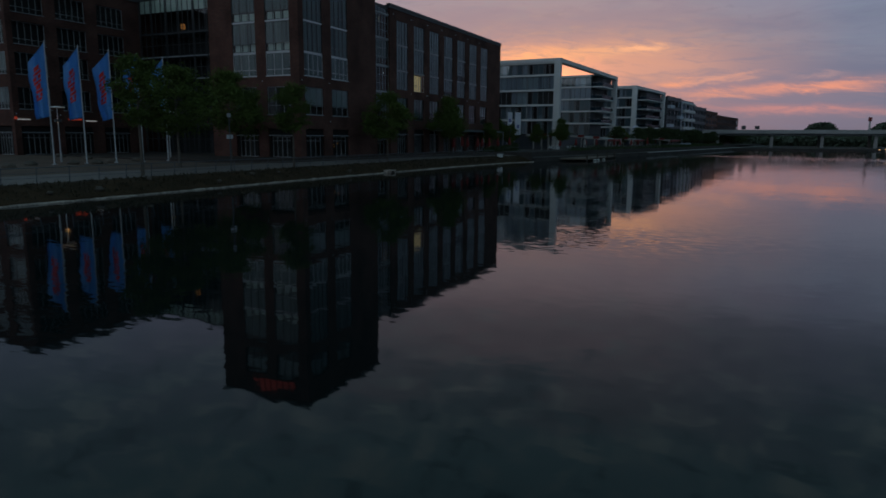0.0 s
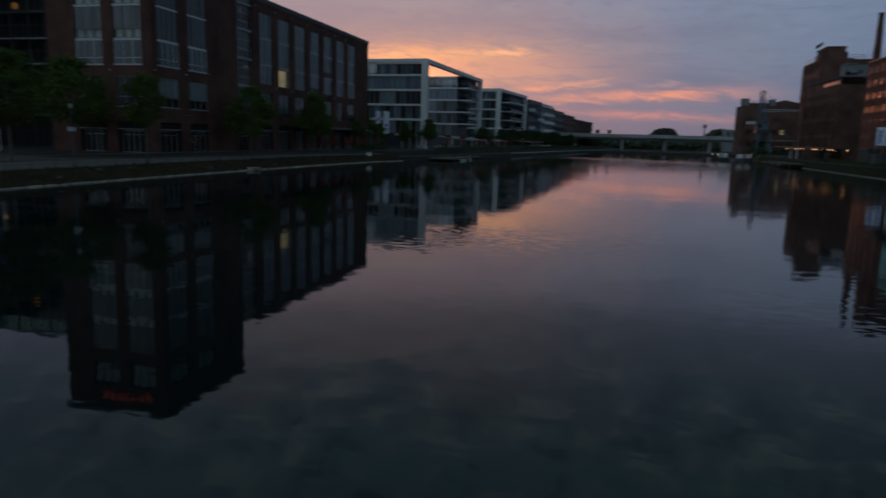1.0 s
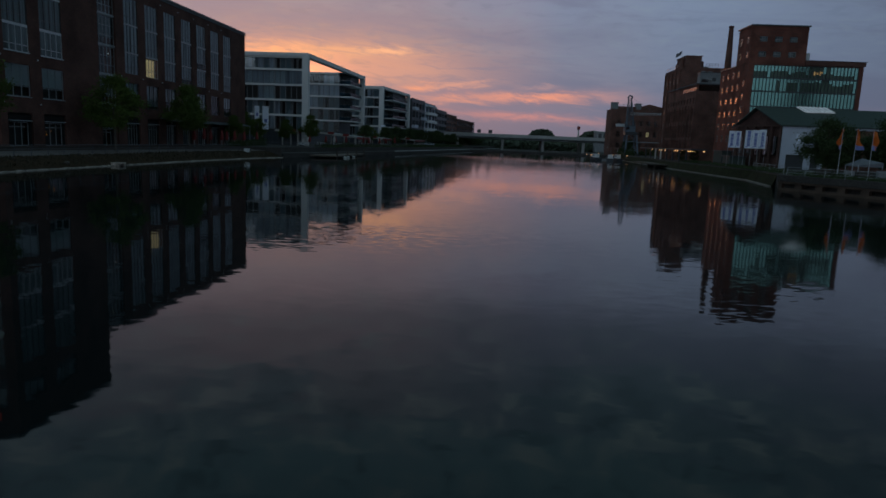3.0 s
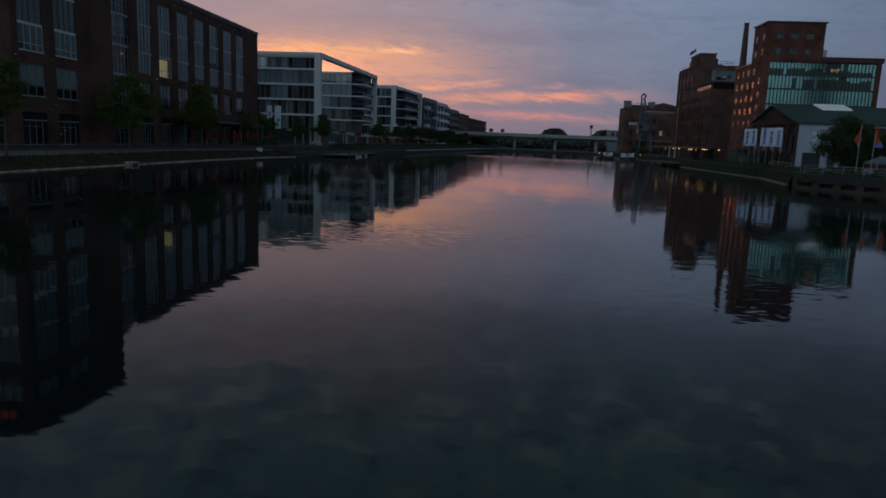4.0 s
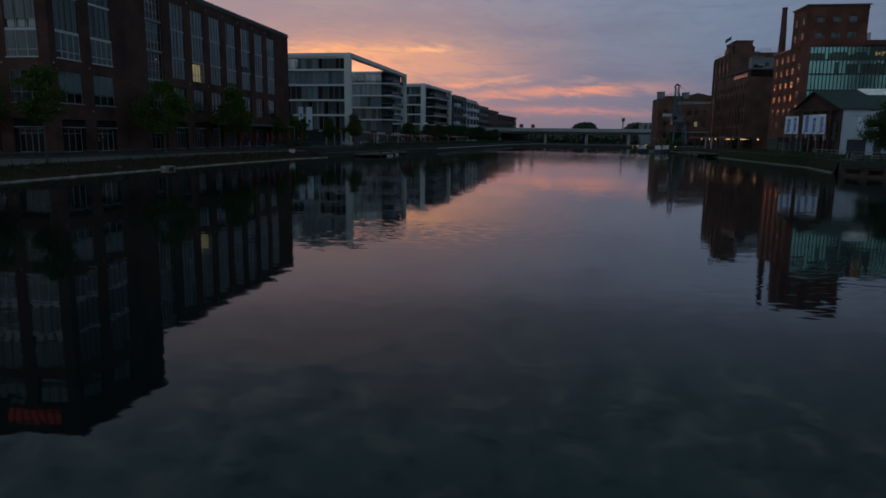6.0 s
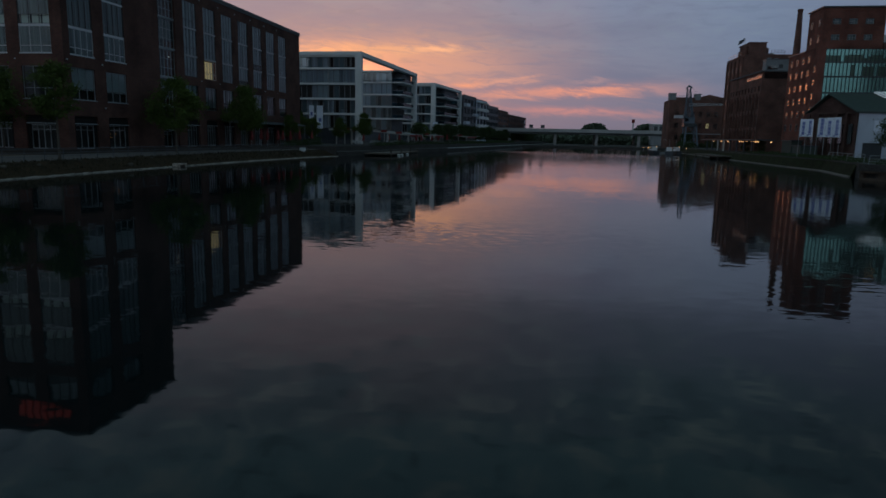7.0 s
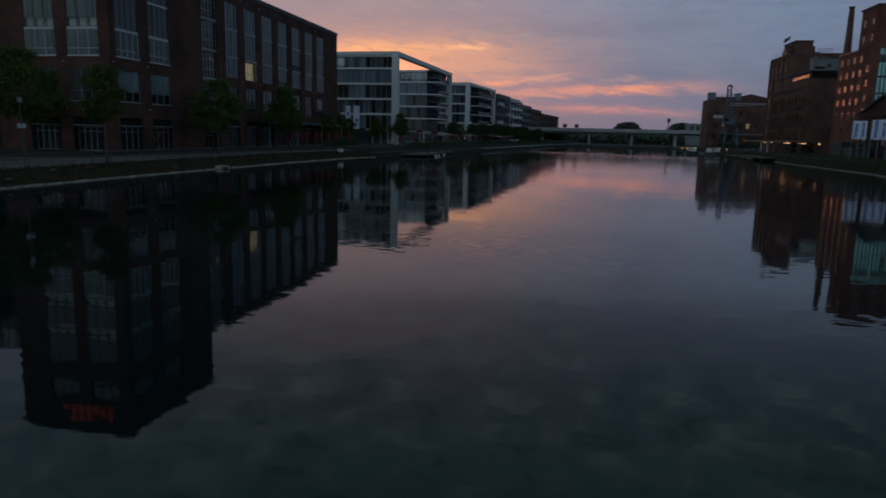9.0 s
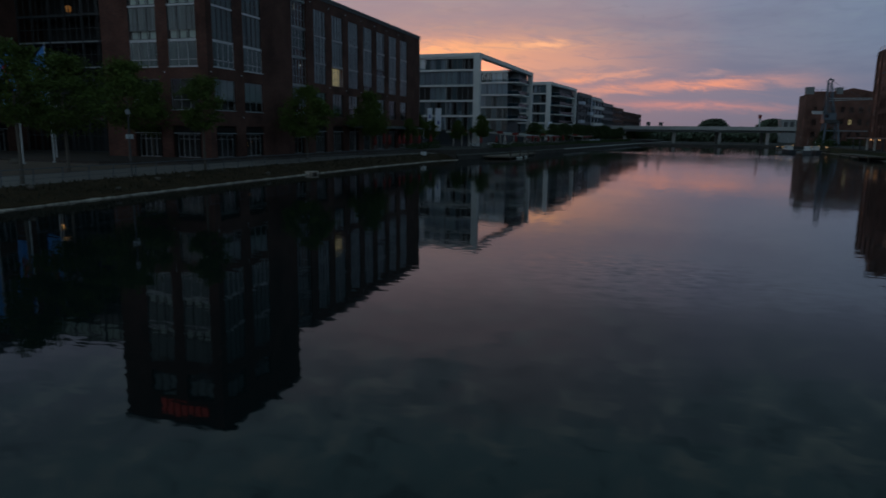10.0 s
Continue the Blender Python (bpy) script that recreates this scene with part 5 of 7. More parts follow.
part("body", prism([(F0[0] + 0.2, F0[1] + 0.5), (95, 123), (95, 131), B0], 1.2, 9.2), BRICK_SOOT, shed)
gab = slab([(F0[0], F0[1], 9.2), (B0[0], B0[1], 9.2), (R0[0], R0[1], 12.1)], 0.01)
bmesh.ops.translate(gab, verts=gab.verts[:], vec=(0.3, 0.1, 0))
part("gable", gab, BRICK_SOOT, shed)
part("roof", slab([(F0[0] - 0.6, F0[1] - 0.5, 9.2), (95, 122.4, 9.4), (95, 127, 12.5), (R0[0] - 0.5, R0[1], 12.35)], 0.22), GREEN_ROOF, shed, "dark green sloping roof")
part("roof", slab([(B0[0] - 0.4, B0[1] + 0.4, 9.2), (R0[0] - 0.5, R0[1], 12.34), (95, 127, 12.5), (95, 131.6, 9.2)], 0.22), GREEN_ROOF, shed, "dark green sloping roof")
# brightness put into the pane as emission; no lamp is modelled beneath
part("skylight", slab([(54.0, 124.7, 11.78), (58.9, 124.7, 11.82), (58.0, 126.3, 12.72), (52.9, 126.2, 12.72)], 0.2), material("self_glow_skylight", (0.8, 0.82, 0.84), 0.3, emit=(0.9, 0.95, 1.0), power=0.09, bump=0), shed, "pale glowing strip skylight on the roof")
for k in range(7):
    part("glazing_bar", slab([(54.1 + 0.79 * k, 124.7, 11.84), (54.16 + 0.79 * k, 124.7, 11.84), (53.06 + 0.82 * k, 126.2, 12.76), (53.0 + 0.82 * k, 126.2, 12.76)], 0.06), STEEL, shed)
gm = facing((B0[0] - 0.05, B0[1], 0), (F0[0] - B0[0], F0[1] - B0[1]))
for k in range(6):
    part("pilaster", boxes((0.3 + 2.0 * k, 0.8 + 2.0 * k, -0.2, 0.3, 1.3, 9.2), m=gm), BRICK_SOOT, shed)
part("string_course", boxes((0.1, 10.8, -0.24, 0.3, 8.9, 9.25), m=gm), BRICK_SOOT, shed)
for k in range(5):
    part("gable_window", boxes((1.15 + 2.0 * k, 1.95 + 2.0 * k, -0.06, 0.2, 4.0, 7.2), m=gm), GLASS_FAR, shed)
fr_m = facing((48.9, 120.9, 0), (1, 0.045))
part("white_front", pierced(7.4, 1.2, 9.1, [(1.0, 4.1, 1.2, 4.2), (5.2, 6.6, 1.2, 4.2)], 0.35, fr_m), RENDER_WHITE, shed, "white rendered front wall with dark gateways")
part("gate", boxes((1.0, 4.1, 0.2, 0.3, 1.2, 4.2), m=fr_m), FRAME_DARK, shed, "dark gateway door")
part("gate", boxes((5.2, 6.6, 0.2, 0.3, 1.2, 4.2), m=fr_m), FRAME_DARK, shed, "dark gateway door")
part("notice_board", boxes((2.4, 3.6, -0.08, 0.0, 6.0, 7.8), m=fr_m), BANNER, shed, "pale grey notice board")
part("pale_front", pierced(38, 1.2, 8.9, [(2 + 5 * k, 5.6 + 5 * k, 3.0, 6.8) for k in range(7)], 0.3, facing((56.4, 121.3, 0), (1, 0.045))), BRICK_OLD, shed)
part("eaves", boxes((7.4, 46, -0.15, 0.0, 8.7, 9.05), m=fr_m), RENDER_WHITE, shed, "pale eaves board")

# slim tower out of view on the right quay, added for its dark reflection
store = thing("brick_stair_tower", (67, 107, 1.75), "tall slim dark brick tower out of view, added for its reflection", "tower")
sm = facing((65.6, 105.5, 0), (1, 0))
sh = [(1.3, 2.5, z, z + 1.9) for z in (5, 9, 13, 17, 21)]
part("wall", pierced(3.8, 1.2, 26.0, sh, 0.4, sm), BRICK_OLD, store)
for a, c, z0, z1 in sh:
    window(store, sm @ Matrix.Translation((a, 0, z0)), c - a, z1 - z0, 2, (0.5,), FRAME_DARK, recess=0.2, bar=0.07)
part("wall", boxes((65.6, 66.0, 105.9, 109.5, 1.2, 26.0), (66.0, 69.0, 109.1, 109.5, 1.2, 26.0), (69.0, 69.4, 105.9, 109.5, 1.2, 26.0)), BRICK_OLD, store)
part("roof", boxes((65.4, 69.6, 105.3, 109.7, 26.0, 26.3)), ROOFING, store)

far_bank = prism([(-80, 446), (40, 446), (60, 452), (140, 452), (140, 475), (-80, 475)], 1.0, 7.4)
tagged(part("far_bank", far_bank, material("far_grass", (0.060, 0.080, 0.048), 0.9, vary=0.25, scale=0.05, fine=0.6, bump=0), None), "grassy far bank closing the harbour", "bank", kind="structure")

sheet("far_shore", [(-13, 303), (57, 303), (100, 447), (0, 447)], 0.7, QUAY_DARK, "low dark shore at the end of the basin", "shore", 2.5)

# ---- motorway viaduct over the far end ----
VIADUCT = material("weathered_concrete", (0.36, 0.355, 0.35), 0.8, vary=0.2, scale=0.15, fine=2)
via = thing("viaduct", (20, 332, 0), "long pale concrete motorway viaduct", "bridge")
part("deck", boxes((-160, 260, 331.5, 356, 5.9, 7.3)), ATTIC, via, "grey concrete deck")
part("parapet", boxes((-160, 260, 329.7, 331.5, 6.8, 8.4)), VIADUCT, via, "pale concrete parapet")
for x in (-42, -19, 3.2, 22.8, 42.5, 62, 82, 102):
    for y in (333, 351):
        part("pier", boxes((x - 0.6, x + 0.6, y, y + 2, -1.0, 5.9)), VIADUCT, via)

# ---- trees ----
def leaf_cloud(centre, size, count, leaf, seed):
    """Leaves in uneven flat clumps spread over an egg-shaped crown, thinner at its edge."""
    r = random.Random(seed)
    clumps = []
    for k in range(58):
        h = r.uniform(-1, 1)
        a, d = r.uniform(0, math.tau), math.sqrt(r.uniform(0.05, 1.0)) * math.sqrt(max(0.03, 1 - h * h)) * (1 - 0.22 * h) * r.uniform(0.8, 1.12)
        clumps.append((Vector((math.cos(a) * d * size[0], math.sin(a) * d * size[0], h * size[1])), r.uniform(0.16, 0.36) * size[0], r.uniform(0.10, 0.22) * size[0]))
    verts, faces = [], []
    mid = Vector(centre)
    for _ in range(count):
        c, wide, tall = r.choice(clumps)
        p = mid + c + Vector((r.gauss(0, 0.6) * wide, r.gauss(0, 0.6) * wide, r.gauss(0, 0.6) * tall))
        n = Vector((r.gauss(0, 1), r.gauss(0, 1), r.gauss(0.7, 1))).normalized()
        s = n.orthogonal().normalized()
        t = n.cross(s)
        ang = r.uniform(0, math.tau)
        s, t = s * math.cos(ang) + t * math.sin(ang), t * math.cos(ang) - s * math.sin(ang)
        w, h = leaf * r.uniform(0.5, 1.1), leaf * r.uniform(0.8, 1.5)
        i = len(verts)
        verts += [p - h * s, p + w * 0.5 * t - 0.1 * h * s, p + h * s, p - w * 0.5 * t - 0.1 * h * s]
        faces.append((i, i + 1, i + 2, i + 3))
    me = bpy.data.meshes.new("crown")
    me.from_pydata(verts, [], faces)
    return me


def tree(name, height, spread, trunk_h, leaves, leaf, mat, seed, label):
    r = random.Random(seed)
    ob = new(name)
    BASE[ob] = Matrix()
    tagged(ob, label, "tree")
    bm = bmesh.new()
    lean = r.uniform(-0.15, 0.15)
    tube(bm, [(0, 0, -0.1), (0.02, 0.01, trunk_h * 0.5), (lean * 0.5, 0.04, trunk_h), (lean, 0.08, height * 0.62), (lean * 1.3, 0.1, height * 0.86)], [0.16, 0.12, 0.105, 0.07, 0.02], 8)
    for k in range(8):
        a = k * 2.4 + r.uniform(-0.4, 0.4)
        z = trunk_h + (height * 0.62 - trunk_h) * r.random()
        ln = spread * r.uniform(0.55, 0.9)
        tube(bm, [(lean * 0.7, 0.05, z), (math.cos(a) * ln * 0.5, math.sin(a) * ln * 0.5, z + ln * 0.35), (math.cos(a) * ln, math.sin(a) * ln, z + ln * 0.62)], [0.055, 0.035, 0.012], 5)
    part("trunk", bm, BARK, ob)
    mid = (trunk_h + height) / 2
    part("crown", leaf_cloud((lean, 0.05, mid), (spread, (height - trunk_h) / 2), leaves, leaf, seed), mat, ob, "loose crown of small leaves")
    return ob


def plant(proto, places, group):
    """The prototype at the first place and copies at the others: (x, y, z, scale, turn)."""
    proto["group"] = group
    for k, (x, y, z, s, turn) in enumerate(places):
        m = pose(x, y, z, 0, 0, turn) @ Matrix.Diagonal((s, s, s, 1))
        if k == 0:
            continue
        c = copy_thing(proto, pose(x, y, z, 0, 0, turn))
        c.scale = (s, s, s)
    x, y, z, s, turn = places[0]
    proto.matrix_basis = pose(x, y, z, 0, 0, turn)
    proto.scale = (s, s, s)


young = tree("tree", 9.6, 2.1, 4.3, 6000, 0.14, LEAF, 3, "young green quayside tree with a loose crown")
plant(young, [(-44.3, 37.7, 1.16, 0.96, 20), (-43.9, 56.3, 1.12, 0.88, 150)], "quayside trees")
young2 = tree("tree", 9.4, 3.6, 3.6, 10500, 0.15, LEAF, 11, "green quayside tree with a spreading crown")
plant(young2, [(-49.2, 46.1, 1.37, 0.93, 140), (-54.5, 58.6, 1.74, 0.98, 250), (-58.0, 66.0, 1.74, 0.72, 30)], "trees on the square")
young3 = tree("tree", 8.4, 3.0, 2.9, 9500, 0.15, LEAF, 29, "young green tree standing before the brick offices")
plant(young3, [(-46.0, 79.2, 1.3, 1.0, 90), (-46.0, 99.0, 1.35, 1.05, 200), (-48.2, 121.5, 1.6, 0.62, 30), (-40.7, 146.6, 1.7, 0.76, 170), (-44.2, 140.0, 1.7, 0.62, 10), (-49.3, 137.6, 1.7, 0.6, 100), (-51.6, 135.4, 1.7, 0.74, 70), (-35.0, 188.0, 1.7, 0.6, 250)], "quayside trees")
row_tree = tree("tree", 5.4, 2.7, 1.2, 3200, 0.22, LEAF_DARK, 23, "dark green tree in the promenade row")
plant(row_tree, [(-33.2 + (y - 264) * 0.114 + 6.5 + rng.uniform(-1, 1), y, 1.7, rng.uniform(0.85, 1.1), rng.uniform(0, 360)) for y in (184, 206, 219, 231, 243, 254, 266, 277, 289, 301, 313, 325, 337, 349, 362, 376, 390, 405, 420)], "promenade trees")
broad = tree("tree", 8.2, 4.2, 1.6, 16000, 0.16, LEAF_DARK, 31, "broad dark tree beside the flags on the quay")
plant(broad, [(46.8, 99.5, 1.75, 0.88, 0), (55.0, 99.0, 1.75, 1.02, 130), (61.5, 96.0, 1.75, 1.05, 220), (50.2, 104.0, 1.75, 0.8, 60)], "trees by the old mill")
low_tree = tree("tree", 5.2, 2.4, 0.8, 1800, 0.2, LEAF_DARK, 37, "low dark shrub-like tree on the mill quay")
plant(low_tree, [(44.5, 236, 1.75, 0.9, 0), (47.5, 243, 1.75, 1.0, 40), (42.5, 158, 1.75, 0.5, 100), (43.0, 150.0, 1.75, 0.5, 160)], "shrubs by the old mill")


def woods(name, x0, x1, y0, y1, low, high, count, seed, label, dome=False):
    """A far belt of trees, one mass of leaf clumps with an uneven top."""
    r = random.Random(seed)
    bm = bmesh.new()
    for _ in range(count):
        x, y = r.uniform(x0, x1), r.uniform(y0, y1)
        top = low + (high - low) * (0.5 + 0.5 * noise.noise(Vector((x * 0.03, seed, 0)))) * r.uniform(0.75, 1.0)
        if dome:
            top *= 0.25 + 0.75 * math.sqrt(max(0.0, 1 - (2 * (x - x0) / (x1 - x0) - 1) ** 2))
        for _ in range(26):
            p = Vector((x + r.gauss(0, 1.6), y + r.gauss(0, 1.6), 1.0 + (top - 1.0) * r.random() ** 0.6))
            n = Vector((r.gauss(0, 1), r.gauss(-0.6, 1), r.gauss(0.4, 1))).normalized()
            s = n.orthogonal().normalized()
            t = n.cross(s)
            d = r.uniform(0.7, 1.6)
            bm.faces.new([bm.verts.new(p + d * o) for o in (-s, t * 0.7, s, -t * 0.7)])
    return tagged(part(name, bm, LEAF_FAR, None), label, "woods", kind="stuff")


woods("far_woods", -70, 140, 405, 440, 3.5, 6.8, 700, 5, "dark hedge and bushes behind the viaduct")
woods("far_trees", 34, 58, 690, 720, 18.5, 20.0, 480, 8, "round group of trees above the viaduct", True)
woods("far_trees", 86, 112, 690, 720, 18.5, 20.5, 460, 9, "round group of trees above the viaduct", True)
woods("far_trees", 58, 240, 700, 740, 10.5, 13.0, 700, 19, "far line of trees above the viaduct")
woods("far_trees", -300, 28, 690, 740, 8.0, 13.0, 700, 10, "far low trees behind the harbour")
woods("bushes", -21, -6, 432, 446, 2.5, 6.0, 60, 12, "bushes at the end of the promenade")

hedge = bmesh.new()
hr = random.Random(29)
for _ in range(5500):
    y = hr.uniform(206, 300)
    p = Vector((bank_x(y) - 3.6 + hr.gauss(0, 0.5), y, 1.5 + (0.9 + 0.5 * noise.noise(Vector((y * 0.15, 3, 0)))) * hr.random()))
    n = Vector((hr.gauss(0, 1), hr.gauss(0, 1), hr.gauss(0.4, 1))).normalized()
    s = n.orthogonal().normalized()
    q, d = n.cross(s), hr.uniform(0.12, 0.24)
    hedge.faces.new([hedge.verts.new(p + d * o) for o in (-s, q * 0.7, s, -q * 0.7)])
tagged(part("hedge", hedge, LEAF_DARK, None), "low dark hedge along the far promenade", "hedge", kind="stuff")


def shrubs(name, line, low, high, count, leaf, mat, seed, label, wide=0.6):
    """Uneven bushes along a line of (x, y, z) points."""
    r = random.Random(seed)
    verts, faces = [], []
    for _ in range(count):
        k = r.randrange(len(line) - 1)
        f = r.random()
        base = Vector(line[k]).lerp(Vector(line[k + 1]), f)
        rise = low + (high - low) * max(0.0, 0.5 + 0.9 * noise.noise(Vector((base.x * 0.45, base.y * 0.45, seed))))
        p = base + Vector((r.gauss(0, wide), r.gauss(0, wide), rise * r.random()))
        n = Vector((r.gauss(0, 1), r.gauss(0, 1), r.gauss(0.4, 1))).normalized()
        a = n.orthogonal().normalized()
        b, d = n.cross(a), leaf * r.uniform(0.6, 1.3)
        i = len(verts)
        verts += [p - d * a, p + d * 0.6 * b, p + d * a, p - d * 0.6 * b]
        faces.append((i, i + 1, i + 2, i + 3))
    me = bpy.data.meshes.new(name)
    me.from_pydata(verts, [], faces)
    return tagged(part(name, me, mat, None), label, "shrubs", kind="stuff")


shrubs("quay_shrubs", [(37.4, 91.0, 1.75), (39.8, 106.0, 1.75), (40.4, 120.0, 1.75), (40.6, 150.0, 1.75)], 0.05, 0.75, 4200, 0.11, LEAF_DARK, 51, "low weeds and shrubs along the mill bank")
shrubs("quay_shrubs", [(36.0, 84.5, 1.75), (42.0, 72.5, 1.75), (59.0, 39.5, 1.75)], 0.05, 0.7, 3600, 0.11, LEAF_DARK, 52, "dark bushes along the old quay edge")
shrubs("quay_shrubs", [(44.2, 228.0, 1.75), (45.5, 246.0, 1.75), (58.0, 248.0, 1.75)], 0.5, 3.2, 2600, 0.25, LEAF_DARK, 53, "bushes before the warehouse", 1.2)
shrubs("terrace_shrubs", [(-45.2, 112.0, 1.6), (-45.0, 126.0, 1.6), (-46.0, 131.0, 1.6)], 0.3, 1.5, 2600, 0.14, LEAF_DARK, 54, "potted shrubs along the terrace", 0.5)
shrubs("terrace_shrubs", [(-36.0, 137.0, 1.7), (-33.5, 160.0, 1.7), (-29.8, 186.0, 1.7), (-26.5, 206.0, 1.7)], 0.1, 1.3, 3600, 0.16, LEAF_DARK, 55, "low shrubs along the far terrace", 0.6)

# ---- railings on the left bank ----
def railing(parent_name, places, label, height=0.95, mat=FRAME_DARK, group=""):
    """Posts with a top rail and two wires from place to place."""
    ob = thing(parent_name, places[0], label, "railing", group)
    lines = {0.97: 0.028, 0.62: 0.014, 0.32: 0.014}
    for p in places:
        part("post", tube(bmesh.new(), [p, (p[0] + 0.10, p[1], p[2] + height)], [0.035, 0.03], 6), mat, ob)
    for share, rad in lines.items():
        part("rail" if share > 0.9 else "wire", tube(bmesh.new(), [(p[0] + 0.1 * share, p[1], p[2] + height * share) for p in places], [rad] * len(places), 6), mat, ob)
    return ob


railing("quay_railing", [(bank_x(12 + 2.35 * k) - 2.9, 12 + 2.35 * k, 1.12) for k in range(42)], "dark metal quay railing with thin wires", 1.05, RAIL_BLUE)
railing("promenade_railing", [(bank_x(112 + 4.0 * k) - 2.8, 112 + 4.0 * k, 1.68) for k in range(24)], "dark metal railing along the far promenade")
railing("mill_railing", [(40.9 + (34.9 - 40.9) * k / 5, 73.5 + 10.5 * k / 5, 1.75) for k in range(6)], "grey railing on the old quay", 1.0, FRAME_GREY)
railing("mill_railing", [(37.0 + 2.8 * k / 7, 90 + 18 * k / 7, 1.75) for k in range(8)], "grey railing along the mill promenade", 1.0, FRAME_GREY)
railing("mill_railing", [(58.4 - 17.2 * k / 12, 39 + 33.5 * k / 12, 1.75) for k in range(12)], "grey railing at the quay corner", 1.0, FRAME_GREY)


# ---- flags, lamps and posts on the paved square ----
def flag_point(u, v, w, h, ph, sag, waves, drop, narrow):
    """A point of a hanging flag: u away from the pole, v down it."""
    fly = 1 - narrow * v - 0.06 * math.sin(v * 3 + ph) + 0.05 * u * math.sin(v * 9 + ph * 2)
    fold = sag * u * math.sin(waves * math.pi * u + v * 2.2 + ph) + 0.16 * u * math.sin(6.5 * v - 4.0 * u + ph) + 0.06 * math.sin(11 * v + 5 * u + ph)
    return w * u * fly, fold, -h * v - drop * u * w * (1 - v * 0.85) - 0.05 * w * math.sin(math.pi * u) * (1 - v)


def cloth(w, h, seed, sag=0.3, waves=2.2, drop=0.35, narrow=0.32):
    """A hanging flag: long side down the pole, falling and folding away from it."""
    r = random.Random(seed)
    ph = r.uniform(0, 6)
    bm = bmesh.new()
    nx, nz = 14, 30
    grid = []
    for j in range(nz + 1):
        row = []
        for i in range(nx + 1):
            u, v = i / nx, j / nz
            row.append(bm.verts.new(flag_point(u, v, w, h, ph, sag, waves, drop, narrow)))
        grid.append(row)
    for j in range(nz):
        for i in range(nx):
            f = bm.faces.new((grid[j][i], grid[j][i + 1], grid[j + 1][i + 1], grid[j + 1][i]))
            f.smooth = True
    ret = bmesh.ops.solidify(bm, geom=bm.faces[:], thickness=0.012)
    return bm


def on_cloth(w, h, seed, spans, sag=0.3, waves=2.2, drop=0.35, off=0.03, narrow=0.32):
    """Shapes printed on the flag: patches that follow its folds, (u0, u1, v0, v1)."""
    r = random.Random(seed)
    ph = r.uniform(0, 6)
    bm = bmesh.new()
    for side in (-off, off):
        for u0, u1, v0, v1 in spans:
            rows = []
            for j in range(4):
                row = []
                for i in range(4):
                    u, v = u0 + (u1 - u0) * i / 3, v0 + (v1 - v0) * j / 3
                    x, y, z = flag_point(u, v, w, h, ph, sag, waves, drop, narrow)
                    row.append(bm.verts.new((x, y + side, z)))
                rows.append(row)
            for j in range(3):
                for i in range(3):
                    bm.faces.new((rows[j][i], rows[j][i + 1], rows[j + 1][i + 1], rows[j + 1][i]))
    return bm


MARKS = [(0.38, 0.68, 0.20, 0.27), (0.30, 0.72, 0.285, 0.33), (0.34, 0.50, 0.345, 0.40), (0.60, 0.78, 0.345, 0.40), (0.34, 0.78, 0.415, 0.455), (0.40, 0.70, 0.47, 0.54), (0.32, 0.74, 0.555, 0.60), (0.36, 0.52, 0.615, 0.67), (0.62, 0.80, 0.615, 0.67), (0.40, 0.80, 0.68, 0.71)]
for k in range(5):
    y = 41.15 + 3.35 * k
    fp = thing("flagpole", (-59.9, y, 1.49), "white pole with a blue flag bearing red shapes", "flagpole", "flagpoles on the square")
    part("pole", tube(bmesh.new(), [(-59.9, y, 1.45), (-59.9, y, 7), (-59.9, y, 12.78)], [0.07, 0.06, 0.04], 10), FRAME_PALE, fp)
    part("foot", tube(bmesh.new(), [(-59.9, y, 1.47), (-59.9, y, 1.61)], [0.2, 0.2], 10), STEEL, fp)
    at = pose(-59.95, y, 12.6, 0, 0, 236 + 7 * math.sin(k * 2.0))
    flag = part("flag", cloth(1.45, 6.65, 40 + k, 0.34, 2.6, 1.25, 0.30), FLAG_BLUE, fp, "blue flag cloth hanging in folds", at=at)
    part("print", on_cloth(1.45, 6.65, 40 + k, MARKS, 0.34, 2.6, 1.25, 0.03, 0.30), RED, flag, "red shapes printed on the flag")


def pipe_ring(x, y, z0, z1, r1, r0, sides=16):
    """A short upright ring."""
    bm = bmesh.new()
    rows = [[bm.verts.new((x + r * math.cos(k * math.tau / sides), y + r * math.sin(k * math.tau / sides), z)) for k in range(sides)] for r, z in ((r1, z0), (r1, z1), (r0, z1), (r0, z0))]
    for a in range(4):
        for k in range(sides):
            bm.faces.new((rows[a][k], rows[a][(k + 1) % sides], rows[(a + 1) % 4][(k + 1) % sides], rows[(a + 1) % 4][k]))
    bmesh.ops.recalc_face_normals(bm, faces=bm.faces[:])
    return bm


def street_lamp(x, y, z, h, label, glow=True):
    ob = thing("street_lamp", (x, y, z), label, "street lamp")
    part("post", tube(bmesh.new(), [(x, y, z - 0.05), (x, y, z + 0.9), (x, y, z + 0.95), (x, y, z + h)], [0.09, 0.085, 0.06, 0.045], 10), STEEL, ob)
    part("shade", tube(bmesh.new(), [(x, y, z + h + 0.1), (x, y, z + h + 0.14), (x, y, z + h + 0.22)], [0.62, 0.58, 0.16], 16), WHITE_PAINT, ob, "pale disc-shaped lamp shade")
    if glow == "under":
        part("lamp", tube(bmesh.new(), [(x, y, z + h + 0.07), (x, y, z + h + 0.09)], [0.5, 0.5], 16), LAMP_BRIGHT, ob, "warm glowing underside")
        part("rim", pipe_ring(x, y, z + h - 0.03, z + h + 0.1, 0.62, 0.54), FRAME_DARK, ob)
    elif glow:
        part("lamp", tube(bmesh.new(), [(x, y, z + h - 0.38), (x, y, z + h - 0.06)], [0.16, 0.2], 12), WARM_LIGHT, ob, "small warm glowing lamp")
    return ob


